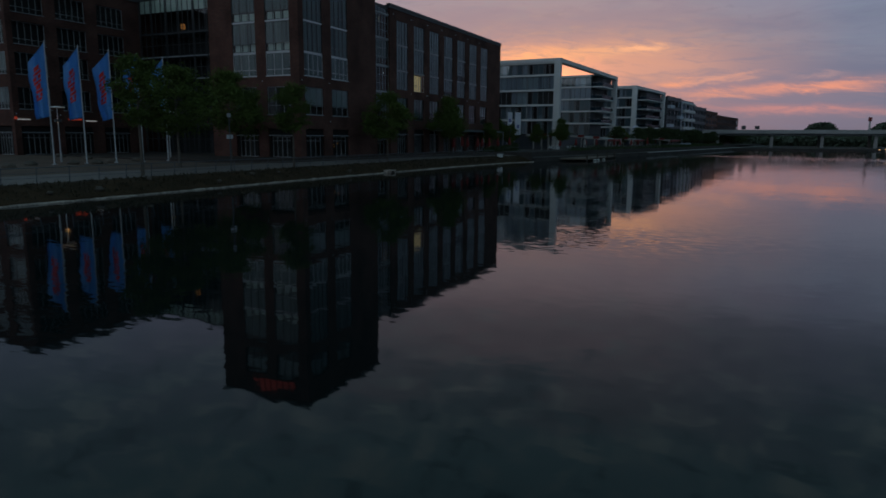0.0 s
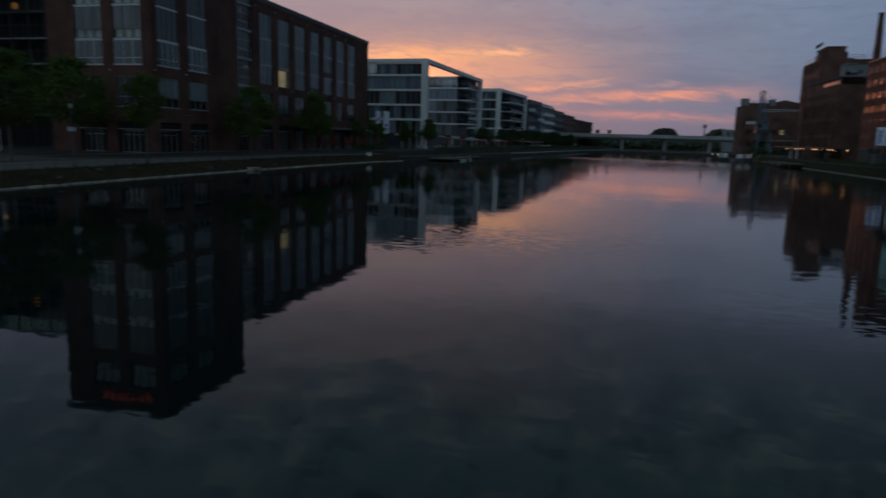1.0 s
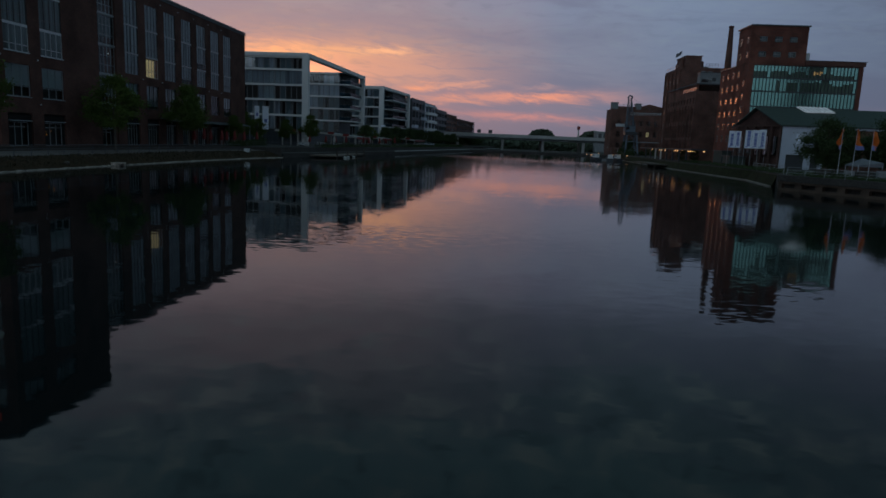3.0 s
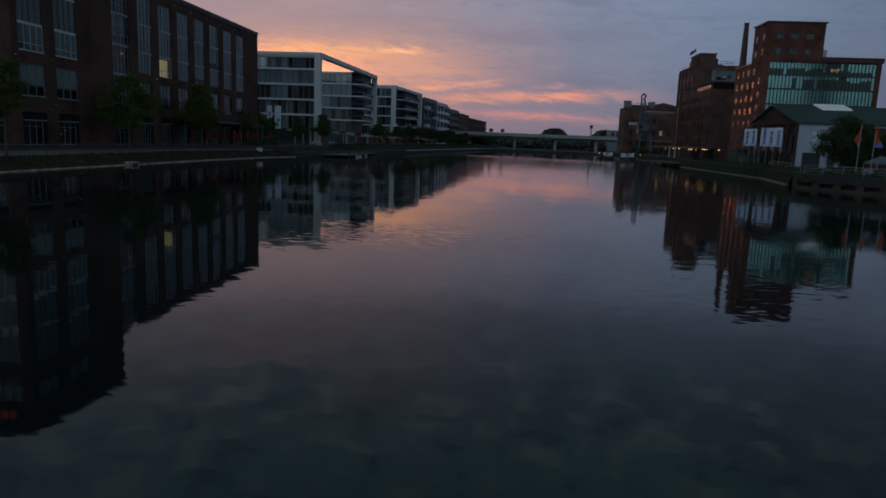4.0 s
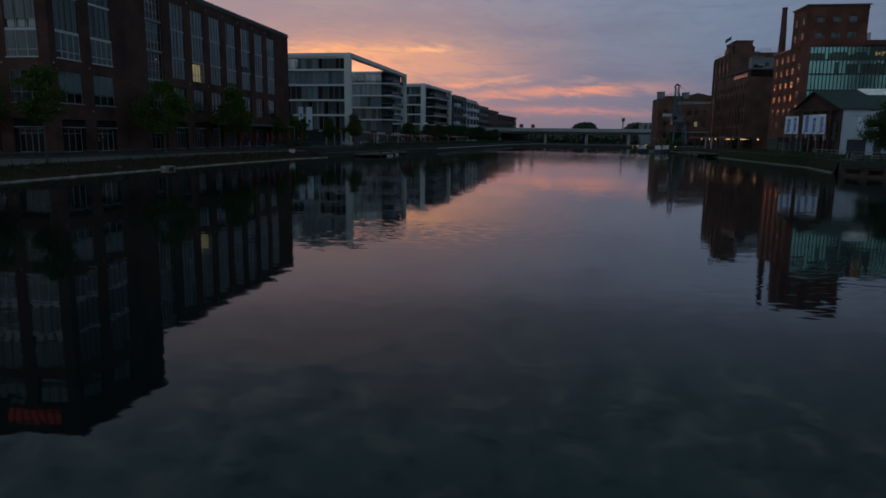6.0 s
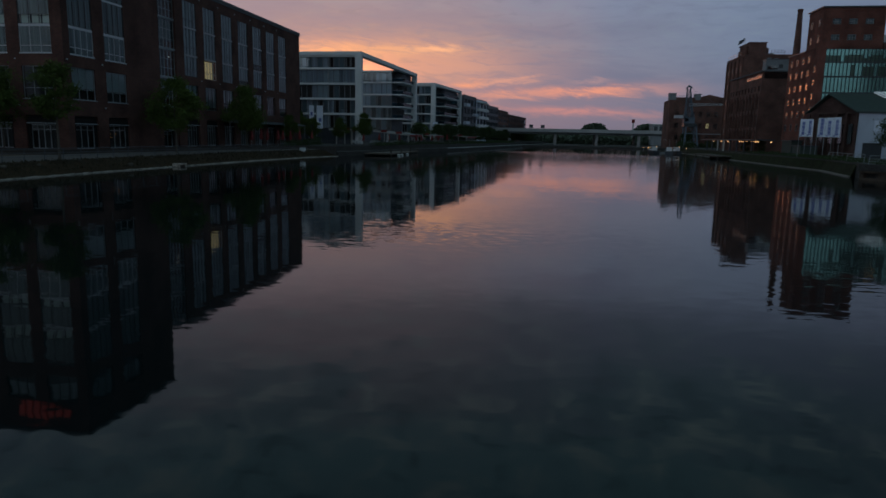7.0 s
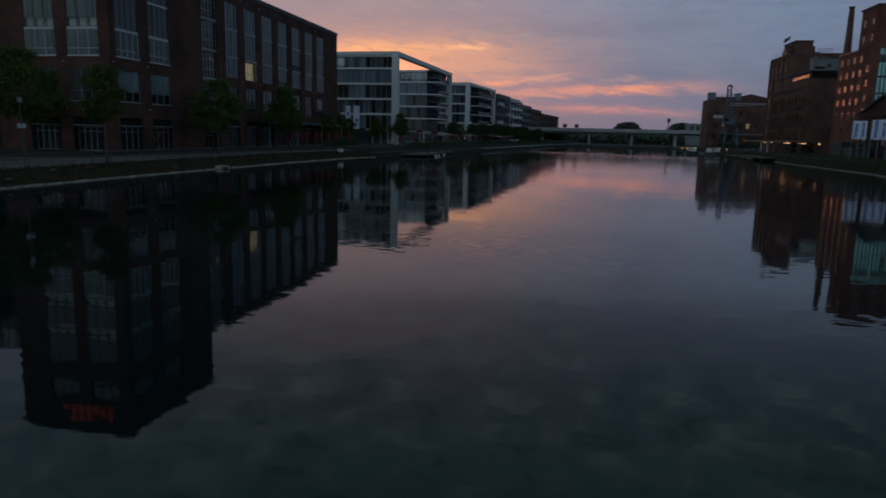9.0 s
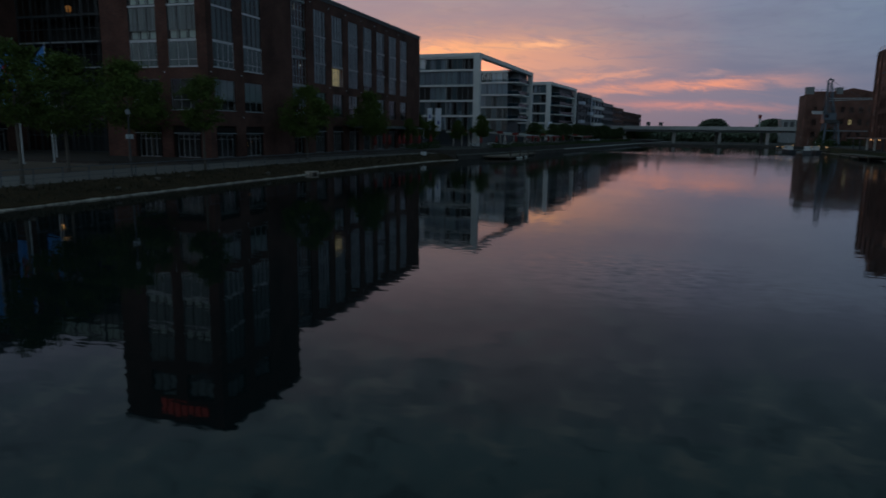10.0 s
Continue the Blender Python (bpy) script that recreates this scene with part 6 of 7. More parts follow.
for x, y, lb in ((-64.4, 45.0, "slim lamp post with a flat pale disc above its lamp"), (-64.4, 59.0, "slim lamp post by the flagpoles")):
    ob = thing("street_lamp", (x, y, 1.6), lb, "street lamp", "lamps on the square")
    part("post", tube(bmesh.new(), [(x, y, 1.5), (x, y, 2.6), (x, y, 2.65), (x, y, 7.0)], [0.09, 0.085, 0.06, 0.045], 10), STEEL, ob)
    part("shade", tube(bmesh.new(), [(x, y, 7.0), (x, y, 7.06), (x, y, 7.14)], [0.75, 0.7, 0.2], 16), WHITE_PAINT, ob, "flat pale disc")
    part("cup", pipe_ring(x, y, 5.58, 5.85, 0.34, 0.29), FRAME_DARK, ob)
    part("lamp", tube(bmesh.new(), [(x, y, 5.62), (x, y, 5.66)], [0.28, 0.28], 14), LAMP_BRIGHT, ob, "warm lamp glowing downwards")
sp_ob = thing("sign_post", (-43.7, 46.9, 1.1), "dark post with small signs on the quay", "sign post")
part("post", tube(bmesh.new(), [(-43.7, 46.9, 1.0), (-43.7, 46.9, 6.42)], [0.06, 0.05], 8), FRAME_DARK, sp_ob)
part("lamp_box", boxes((-43.8, -43.6, 46.76, 47.04, 5.95, 6.3)), FRAME_GREY, sp_ob, "pale lamp box")
part("sign", boxes((-43.72, -43.64, 46.52, 46.84, 4.05, 4.40), (-43.72, -43.64, 46.96, 47.24, 4.05, 4.40)), FRAME_PALE, sp_ob, "two small pale signs")
for k, (x, y) in enumerate(((-60.9, 39.5), (-60.1, 43.2), (-59.5, 45.3), (-69.2, 51.5), (-60.7, 48.0), (-58.2, 35.8), (-76.0, 53.0), (-61.4, 51.6))):
    st_ob = thing("stone_block", (x, y, 1.36 + 0.0125 * (-48.5 - x)), "low dark stone block lying on the square", "stone", "stone blocks on the square")
    bm = bmesh.new()
    bmesh.ops.create_icosphere(bm, subdivisions=2, radius=0.55)
    for v in bm.verts:
        v.co = Vector((v.co.x * 1.3, v.co.y * 0.9, v.co.z * 0.55)) * (1 + 0.25 * noise.noise(v.co * 2 + Vector((k, 0, 0))))
        v.co.z = max(v.co.z, -0.12)
    bmesh.ops.translate(bm, verts=bm.verts[:], vec=(x, y, 1.47 + 0.0125 * (-48.5 - x)))
    part("stone", bm, STONE, st_ob)
for k in range(12):
    u = 12 + k * 5.1 + rng.uniform(-0.8, 0.8)
    rb = thing("boulder", (bank_x(u) - 1.2, u, 0.4), "rough grey stone in the bank", "stone", "stones in the bank")
    bm = bmesh.new()
    bmesh.ops.create_icosphere(bm, subdivisions=2, radius=rng.uniform(0.16, 0.34))
    for v in bm.verts:
        v.co *= 1 + 0.4 * noise.noise(v.co * 4 + Vector((k * 3.1, 0, 0)))
        v.co.z *= 0.7
    d = rng.uniform(0.6, 2.2)
    bmesh.ops.translate(bm, verts=bm.verts[:], vec=(bank_x(u) - d, u, 0.17 + d * 0.40))
    part("stone", bm, STONE, rb)
out = thing("outfall", (-40.8, 70.6, 0.2), "small pale concrete outfall at the waterline", "outfall")
part("slab", boxes((-41.2, -40.2, 70.0, 71.2, 0.22, 0.36)), LEDGE, out)
part("cheek", boxes((-41.2, -40.3, 69.9, 70.15, -0.2, 0.22)), LEDGE, out)
part("cheek", boxes((-41.2, -40.3, 71.05, 71.3, -0.2, 0.22)), LEDGE, out)

# weeds and tufts on the bank
tuft = bmesh.new()
tr = random.Random(17)
for _ in range(5200):
    y = tr.uniform(8, 116)
    d = tr.uniform(0.35, 3.0)
    z = 0.12 + min(d, 2.5) * 0.38
    x = bank_x(y) - d
    h, a = tr.uniform(0.06, 0.26), tr.uniform(0, math.tau)
    s = Vector((math.cos(a), math.sin(a), 0)) * tr.uniform(0.03, 0.09)
    tipv = Vector((x + tr.uniform(-0.1, 0.1), y + tr.uniform(-0.1, 0.1), z + h))
    tuft.faces.new([tuft.verts.new(p) for p in (Vector((x, y, z)) - s, Vector((x, y, z)) + s, tipv)])
tagged(part("weeds", tuft, WEED, None), "weeds and grass tufts on the bank", "weeds", kind="stuff")


# ---- terraces: parasols, awnings, banners ----
def parasol(x, y, z, h, mat=RED_CLOTH, label="closed red parasol on the terrace"):
    ob = thing("parasol", (x, y, z), label, "parasol", "terrace parasols")
    part("pole", tube(bmesh.new(), [(x, y, z), (x, y, z + h)], [0.03, 0.025], 6), STEEL, ob)
    part("base", tube(bmesh.new(), [(x, y, z), (x, y, z + 0.1)], [0.3, 0.25], 10), STONE, ob)
    bm = bmesh.new()
    tube(bm, [(x, y, z + h * 0.38), (x, y, z + h * 0.5), (x, y, z + h * 0.8), (x, y, z + h)], [0.24, 0.32, 0.2, 0.03], 8)
    for v in bm.verts:
        v.co.x += 0.05 * math.sin(v.co.z * 9)
    part("canopy", bm, mat, ob, "folded red cloth")


for y in (100.4, 103.6, 107.0, 110.5, 114.2, 118.0, 121.5, 126.0):
    parasol(-45.8 + rng.uniform(-0.8, 0.8), y, 1.6, 2.9 + rng.uniform(-0.2, 0.3))
for y in (190, 197, 226, 233, 240, 248):
    parasol(-33.2 + (y - 264) * 0.114 + 5.0 + rng.uniform(-0.8, 0.8), y, 1.7, 2.7)
CLOTH_PALE = material("pale_parasol_cloth", (0.36, 0.35, 0.33), 0.85, vary=0.2)
for k in range(14):
    y = 137 + 4.6 * k + rng.uniform(-1.2, 1.2)
    if k % 3 == 0:
        parasol(bank_x(y) - rng.uniform(4.5, 7.0), y, 1.7, rng.uniform(2.4, 2.9), CLOTH_PALE, "closed pale parasol on the far terrace")
    else:
        parasol(bank_x(y) - rng.uniform(4.5, 7.0), y, 1.7, rng.uniform(2.3, 2.8))


def terrace_set(x, y, turn):
    """A small round table with two chairs."""
    m = pose(x, y, 1.72, 0, 0, turn)
    tb = thing("terrace_table", (x, y, 1.72), "small dark round table on the far terrace", "table", "terrace tables")
    part("top", tube(bmesh.new(), [m @ Vector((0, 0, 0.70)), m @ Vector((0, 0, 0.74))], [0.4, 0.4], 14), FRAME_GREY, tb)
    part("stem", tube(bmesh.new(), [m @ Vector((0, 0, 0.0)), m @ Vector((0, 0, 0.70))], [0.04, 0.04], 6), FRAME_DARK, tb)
    part("foot", tube(bmesh.new(), [m @ Vector((0, 0, 0.0)), m @ Vector((0, 0, 0.03))], [0.24, 0.22], 10), FRAME_DARK, tb)
    for s in (-1, 1):
        ch = thing("terrace_chair", (x, y, 1.72), "light metal chair at a terrace table", "chair", "terrace chairs")
        part("seat", boxes((-0.22, 0.22, s * 0.75 - 0.22, s * 0.75 + 0.22, 0.43, 0.47), m=m), FRAME_PALE, ch)
        part("backrest", boxes((-0.22, 0.22, s * 0.97 - 0.02, s * 0.97 + 0.02, 0.5, 0.88), m=m), FRAME_PALE, ch)
        for px in (-0.2, 0.2):
            for py in (-0.2, 0.2):
                part("leg", tube(bmesh.new(), [m @ Vector((px, s * 0.75 + py, 0.0)), m @ Vector((px, s * 0.75 + py, 0.44))], [0.018, 0.018], 5), FRAME_DARK, ch)


for k in range(9):
    y = 134 + 3.1 * k
    terrace_set(bank_x(y) - 5.0 - (k % 3) * 1.3, y, 37 * k)
aw = thing("awning", (-49.0, 110, 4.6), "long grey awning over the terrace", "awning")
part("cloth", slab([(-50.05, 98, 5.75), (-48.3, 98, 5.3), (-48.3, 131, 5.3), (-50.05, 131, 5.75)], 0.05), DARK_CLAD, aw)
for y in (98.5, 109, 120, 130.5):
    part("support", tube(bmesh.new(), [(-48.4, y, 1.6), (-48.4, y, 5.28)], [0.04, 0.04], 6), STEEL, aw)
def terrace_canopy(x0, x1, y0, y1, z_back, z_front, label, columns):
    """A pavilion roof that falls towards the water, on slim columns, with a pale fascia and red sign boards."""
    tc = thing("terrace_canopy", (x0, y0, FLOOR_Z), label, "canopy")
    part("roof", slab([(x0, y0, z_back), (x1, y0, z_front), (x1, y1, z_front), (x0, y1, z_back)], 0.16), ATTIC, tc)
    part("fascia", slab([(x0, y0 - 0.08, z_back + 0.06), (x1, y0 - 0.08, z_front + 0.06), (x1, y0 - 0.01, z_front + 0.06), (x0, y0 - 0.01, z_back + 0.06)], 0.42), CLOTH_PALE, tc, "pale grey fascia board")
    part("valance", boxes((x1 + 0.01, x1 + 0.09, y0, y1, z_front - 0.55, z_front - 0.02)), RED_CLOTH, tc, "red cloth valance")
    for a in (0.22, 0.62):
        xa, za = x0 + (x1 - x0) * a, z_back + (z_front - z_back) * a
        part("sign_board", boxes((xa, xa + 1.5, y0 - 0.2, y0 - 0.1, za - 0.25, za + 0.3)), RED_CLOTH, tc, "red sign board")
    for k in range(columns):
        yy = y0 + 0.5 + (y1 - y0 - 1.0) * k / (columns - 1)
        part("column", boxes((x1 - 0.5, x1 - 0.28, yy - 0.11, yy + 0.11, 1.6, z_front - 0.1)), CLOTH_PALE, tc)
    for a in (0.3, 0.65):
        xa, za = x0 + (x1 - x0) * a, z_back + (z_front - z_back) * a
        part("column", boxes((xa - 0.11, xa + 0.11, y0 + 0.3, y0 + 0.52, 1.6, za - 0.1)), CLOTH_PALE, tc)
    part("counter", boxes((x0 + 0.5, x1 - 1.2, y0 + 3.0, y0 + 3.6, 1.6, 2.8)), DARK_CLAD, tc, "dark serving counter")


terrace_canopy(-43.0, -33.8, 163.0, 180.0, 4.95, 4.1, "pale sloping restaurant canopy with red signs", 5)
terrace_canopy(-39.5, -31.0, 184.0, 199.0, 4.8, 4.0, "pale restaurant canopy with a red valance", 5)
terrace_canopy(-36.0, -27.0, 226.0, 256.0, 4.7, 3.9, "long restaurant canopy with a red valance", 7)
terrace_canopy(-48.6, -43.2, 146.0, 147.8, 5.0, 4.95, "narrow pale canopy before the glass shop front", 2)
for x, y, w, z0, z1 in ((-48.4, 137.5, 1.35, 4.9, 9.6), (-50.8, 139.5, 1.1, 6.2, 9.7), (-37.0, 214.5, 1.6, 5.0, 8.2)):
    bn = thing("banner", (x, y, 1.72), "tall white banner on a pole", "banner", "white banners")
    part("pole", tube(bmesh.new(), [(x, y, 1.6), (x, y, z1 + 0.3)], [0.06, 0.05], 8), STEEL, bn)
    part("cloth", boxes((x + 0.08, x + w, y - 0.02, y + 0.02, z0, z1)), BANNER, bn, "white cloth with a dark mark")
    part("mark", boxes((x + w * 0.35, x + w * 0.75, y - 0.04, y - 0.025, z0 + 1.4, z0 + 2.1)), BANNER_BLUE, bn, "small dark mark")
kb = thing("electric_box", (-41.1, 109.6, 0.5), "small white service box at the quay edge", "box")
part("body", boxes((-41.5, -40.8, 109.2, 110.1, 0.9, 1.5)), WHITE_PAINT, kb)
part("lid", boxes((-41.55, -40.75, 109.15, 110.15, 1.5, 1.56)), FRAME_GREY, kb)
part("plinth", boxes((-41.6, -40.7, 109.1, 110.2, 0.5, 0.9)), STONE, kb)

# floating landing stage off the far promenade
ls = thing("landing_stage", (-31, 140, 0.2), "long low dark pontoon moored at the promenade", "pontoon")
DECK = material("weathered_deck_boards", (0.13, 0.095, 0.075), 0.85, vary=0.3, scale=0.7, fine=5)
for k in range(28):
    part("deck_board", boxes((-34.5, -29.5, 124.02 + k, 124.98 + k, 0.38, 0.5)), DECK, ls)
part("deck_frame", boxes((-34.45, -29.55, 124.05, 151.95, 0.25, 0.376)), STONE, ls)
for y in (125, 134, 143, 151):
    part("pile", tube(bmesh.new(), [(-29.6, y, -1), (-29.6, y, 1.4)], [0.16, 0.16], 10), STONE, ls)

for x, y in ((-28.9, 128.5), (-28.8, 131.0), (-28.8, 136.0)):
    by = thing("mooring_buoy", (x, y, 0), "pale mooring buoy floating by the pontoon", "buoy", "mooring buoys")
    bm = bmesh.new()
    bmesh.ops.create_uvsphere(bm, u_segments=14, v_segments=8, radius=0.22)
    for v in bm.verts:
        v.co = Vector((v.co.x * 1.5 + x, v.co.y * 1.5 + y, v.co.z + 0.12))
    part("float", bm, CONCRETE, by)
    part("ring", tube(bmesh.new(), [(x, y, 0.30), (x, y, 0.42)], [0.06, 0.04], 6), FRAME_DARK, by)

# ---- right quay: old quay wall with hollow bays, banners, flags, tent ----
qw = tagged(new("old_quay_wall"), "rusty concrete quay front with a row of hollow bays", "quay wall", kind="structure")
BASE[qw] = Matrix()
RUST = material("rust_stained_concrete", (0.085, 0.056, 0.04), 0.85, vary=0.45, scale=0.7, bump=0.4)
runs = [((34.3, 83.6), (40.4, 71.6)), ((40.4, 71.6), (57.8, 37.6))]
for (x0, y0), (x1, y1) in runs:
    ln = math.hypot(x1 - x0, y1 - y0)
    m = facing((x0, y0, 0), (x1 - x0, y1 - y0))
    n_b = max(2, round(ln / 2.75))
    p_b = ln / n_b
    part("quay_front", pierced(ln, -1.0, 1.05, [(p_b * k + 0.45, p_b * (k + 1) - 0.45, 0.28, 0.78) for k in range(n_b)], 0.5, m @ Matrix.Translation((0, -0.5, 0))), RUST, qw)
    part("coping", boxes((0, ln, -0.75, 0.3, 1.05, 1.78), m=m), QUAY_DARK, qw)
    part("fender_beam", boxes((0, ln, -0.62, -0.5, 0.82, 1.0), m=m), RUST, qw)
KERB = material("dull_kerb_stone", (0.20, 0.18, 0.16), 0.85, vary=0.35, scale=0.9, fine=5)
GREEN_BANK = material("mown_grass_bank", (0.026, 0.034, 0.014), 0.9, vary=0.45, scale=0.8, fine=8, second=(0.022, 0.018, 0.012), bump=0.5, spec=0.1)
curb = tagged(new("curb_right"), "pale curved kerb at the waterline", "kerb", kind="structure")
BASE[curb] = Matrix()
for k, ((xa, ya), (xb, yb)) in enumerate(zip(RIGHT_BANK[4:12], RIGHT_BANK[5:13])):
    ln = math.hypot(xb - xa, yb - ya)
    m = facing((xb, yb, 0), (xa - xb, ya - yb))
    part("kerb_stone", boxes((-0.05, ln + 0.05, -0.75, -0.5, -0.6, 0.14), m=m), KERB, curb)
    part("bank_slope", slab([m @ Vector(p) for p in ((-0.1, -0.5, 0.10), (ln + 0.1, -0.5, 0.10), (ln + 0.1, 0.1, 1.79), (-0.1, 0.1, 1.79))], 0.3), GREEN_BANK, curb)

for x0, n in ((39.6, 2), (42.3, 3)):
    bf = thing("banner_stand", (x0, 119.5, 1.75), "white banners with blue print on steel posts", "banner")
    for k in range(n):
        xa = x0 + 1.0 * k if n == 2 else x0 + 1.15 * k
        w = 0.98 if n == 2 else 1.12
        top = 7.8 if n == 2 else 8.0 + 0.09 * k
        cl = part("banner", boxes((xa, xa + w, 119.48, 119.52, 5.0, top)), BANNER, bf, "white banner cloth")
        bars_up = []
        for c0, c1 in ((0.30, 0.50), (0.55, 0.66)):
            z = 5.3
            while z < top - 0.45:
                h = 0.16 + 0.17 * ((k * 7 + int(z * 10)) % 3)
                bars_up.append((xa + w * c0, xa + w * (c1 + 0.04 * ((int(z * 10)) % 3)), 119.45, 119.475, z, z + h))
                z += h + 0.07
        part("print", boxes(*bars_up), BANNER_BLUE, cl, "blue upright bars of print")
        part("foot_mark", boxes((xa + w * 0.12, xa + w * 0.34, 119.45, 119.475, 5.12, 5.3)), BANNER_BLUE, cl)
        part("post", tube(bmesh.new(), [(xa + w, 119.6, 1.7), (xa + w, 119.6, top + 0.05)], [0.035, 0.035], 6), FRAME_GREY, bf)
    part("post", tube(bmesh.new(), [(x0, 119.6, 1.7), (x0, 119.6, 7.8)], [0.035, 0.035], 6), FRAME_GREY, bf)
for k, x in enumerate((41.2, 42.85, 44.75)):
    of = thing("flagpole", (x, 85, 1.75), "pale pole with an orange and blue flag", "flagpole", "orange flags by the mill")
    part("pole", tube(bmesh.new(), [(x, 85, 1.7), (x + 0.03, 85, 7.75)], [0.045, 0.025], 8), STEEL, of)
    at = pose(x, 85, 7.6, 0, 0, (75, 10, 20)[k])
    fo = part("flag", cloth(0.42, 2.5, 60 + k, 0.2, 1.6, 0.8, -1.2), ORANGE, of, "orange hanging flag", at=at)
    part("flag_foot", on_cloth(0.42, 2.5, 60 + k, [(0.0, 1.0, 0.78, 1.0)], 0.2, 1.6, 0.8, 0.02, -1.2), BANNER_BLUE, fo, "blue lower edge")
tn = thing("market_tent", (48, 93, 1.75), "white tent roof among the trees", "tent")
tb = bmesh.new()
for cx in (48.6,):
    apex = tb.verts.new((cx - 0.3, 93.5, 4.1))
    ring = [tb.verts.new((cx + 1.6 * a, 93.5 + 1.6 * b, 3.4 + 0.2 * a)) for a, b in ((-1, -1), (0, -1), (1, -1), (1, 0), (1, 1), (0, 1), (-1, 1), (-1, 0))]
    hem = [tb.verts.new((v.co.x, v.co.y, 3.0)) for v in ring]
    for k in range(8):
        tb.faces.new((ring[k], ring[(k + 1) % 8], apex))
        tb.faces.new((ring[k], hem[k], hem[(k + 1) % 8], ring[(k + 1) % 8]))
part("roof", tb, material("grey_tent_cloth", (0.16, 0.17, 0.19), 0.8, vary=0.25), tn)
for x in (47.1, 50.1):
    for y in (91.9, 95.1):
        part("pole", tube(bmesh.new(), [(x, y, 1.7), (x, y, 3.2)], [0.04, 0.04], 6), STEEL, tn)
for k in range(9):
    bx, by = 39.5 + 1.55 * k + rng.uniform(-0.3, 0.3), 88.5 + rng.uniform(-1, 2.5)
    pl = thing("planter_box", (bx, by, 1.75), "pale low planter box on the quay", "planter", "planters on the mill quay")
    h = rng.uniform(0.45, 0.95)
    part("box", boxes((bx - 0.5, bx + 0.5, by - 0.3, by + 0.3, 1.75, 1.75 + h), (bx - 0.54, bx + 0.54, by - 0.34, by + 0.34, 1.75 + h, 1.8 + h)), QUAY_DARK if k % 3 else ATTIC, pl)
pf = thing("folded_parasol", (50.2, 88, 1.75), "folded blue-violet parasol on the quay", "parasol")
part("pole", tube(bmesh.new(), [(50.2, 88, 1.7), (50.2, 88, 5.4)], [0.04, 0.03], 6), STEEL, pf)
part("canopy", tube(bmesh.new(), [(50.2, 88, 3.2), (50.2, 88, 3.6), (50.2, 88, 4.6), (50.2, 88, 5.3)], [0.35, 0.5, 0.3, 0.04], 10), BANNER_BLUE, pf, "folded violet cloth")

# restaurant canopy with a row of warm lamps below the granary
LAMP_YS = [152.4 + 1.77 * k for k in range(11)] + [145.8, 178.5, 182.0, 184.6, 193.2]
rc = thing("restaurant_canopy", (43, 165, 4), "long dark terrace roof with warm lamps", "canopy")
part("roof", boxes((40.6, 44.05, 145, 194, 4.3, 4.55)), DARK_CLAD, rc)
for k in range(8):
    part("column", boxes((40.8, 41.1, 149 + 5.6 * k, 149.3 + 5.6 * k, 1.7, 4.3)), CONCRETE if k in (4, 5) else DARK_CLAD, rc)
for y in LAMP_YS:
    part("lamp", tube(bmesh.new(), [(43.6, y, 3.92), (43.6, y, 3.97), (43.6, y, 4.12), (43.6, y, 4.16)], [0.07, 0.15, 0.15, 0.07], 8), WARM_LIGHT, rc, "warm round lamp")
dk = thing("floating_terrace", (41, 170, 0.4), "dark wooden deck standing over the water", "deck")
part("deck", boxes((36.4, 40.2, 158, 182, 0.55, 0.85)), STONE, dk)
for y in (159, 166, 173, 181):
    part("pile", tube(bmesh.new(), [(36.8, y, -1), (36.8, y, 0.6)], [0.18, 0.18], 8), STONE, dk)
for x0, x1, y0, y1, z1, m, lb in ((43.6, 45.4, 134.5, 139.5, 4.3, GREEN_ROOF, "low dark green entrance box by the mill"), (42.3, 45.0, 126.0, 130.0, 3.4, GREEN_ROOF, "low green kiosk by the mill")):
    kb = thing("kiosk", (x0, y0, 1.75), lb, "kiosk")
    part("body", boxes((x0, x1, y0, y1, 1.7, z1)), m, kb)
    part("roof", boxes((x0 - 0.2, x1 + 0.2, y0 - 0.2, y1 + 0.2, z1, z1 + 0.18)), DARK_CLAD, kb)

# ---- harbour crane ----
cr = thing("harbour_crane", (45.5, 235, 1.75), "old blue-grey portal crane on the quay", "crane")
CRANE = material("blue_grey_crane_paint", (0.115, 0.145, 0.18), 0.6, vary=0.2)
for x in (43.7, 47.9):
    for y in (232.6, 237.4):
        part("leg", tube(bmesh.new(), [(x, y, 1.7), (45.4 + (x - 45.6) * 0.75, 235 + (y - 235) * 0.75, 9.2)], [0.34, 0.26], 8), CRANE, cr)
for z in (3.4, 6.2):
    part("brace", boxes((43.7, 47.7, 232.7, 232.95, z, z + 0.3)), CRANE, cr)
for x in (43.7, 47.9):
    part("bogie", boxes((x - 0.45, x + 0.45, 231.9, 238.1, 1.75, 2.5)), FRAME_DARK, cr)
part("stair", tube(bmesh.new(), [(44.2, 232.5, 2.2), (46.8, 232.5, 5.6), (44.6, 232.5, 9.0)], [0.16, 0.16, 0.16], 6), FRAME_DARK, cr, "zigzag stair inside the portal")
part("portal_beam", boxes((43.3, 47.3, 232.8, 237.2, 8.6, 9.6)), FRAME_DARK, cr)
part("cab", boxes((43.2, 46.7, 233.6, 236.4, 9.6, 11.6)), CRANE, cr, "machine house with small windows")
part("cab_window", boxes((43.5, 44.7, 233.52, 233.6, 10.3, 11.3)), GLASS_FAR, cr)
part("counterweight", boxes((40.4, 43.2, 234.2, 235.8, 11.3, 12.2)), FRAME_PALE, cr, "pale boxed counterweight")
mast = bmesh.new()
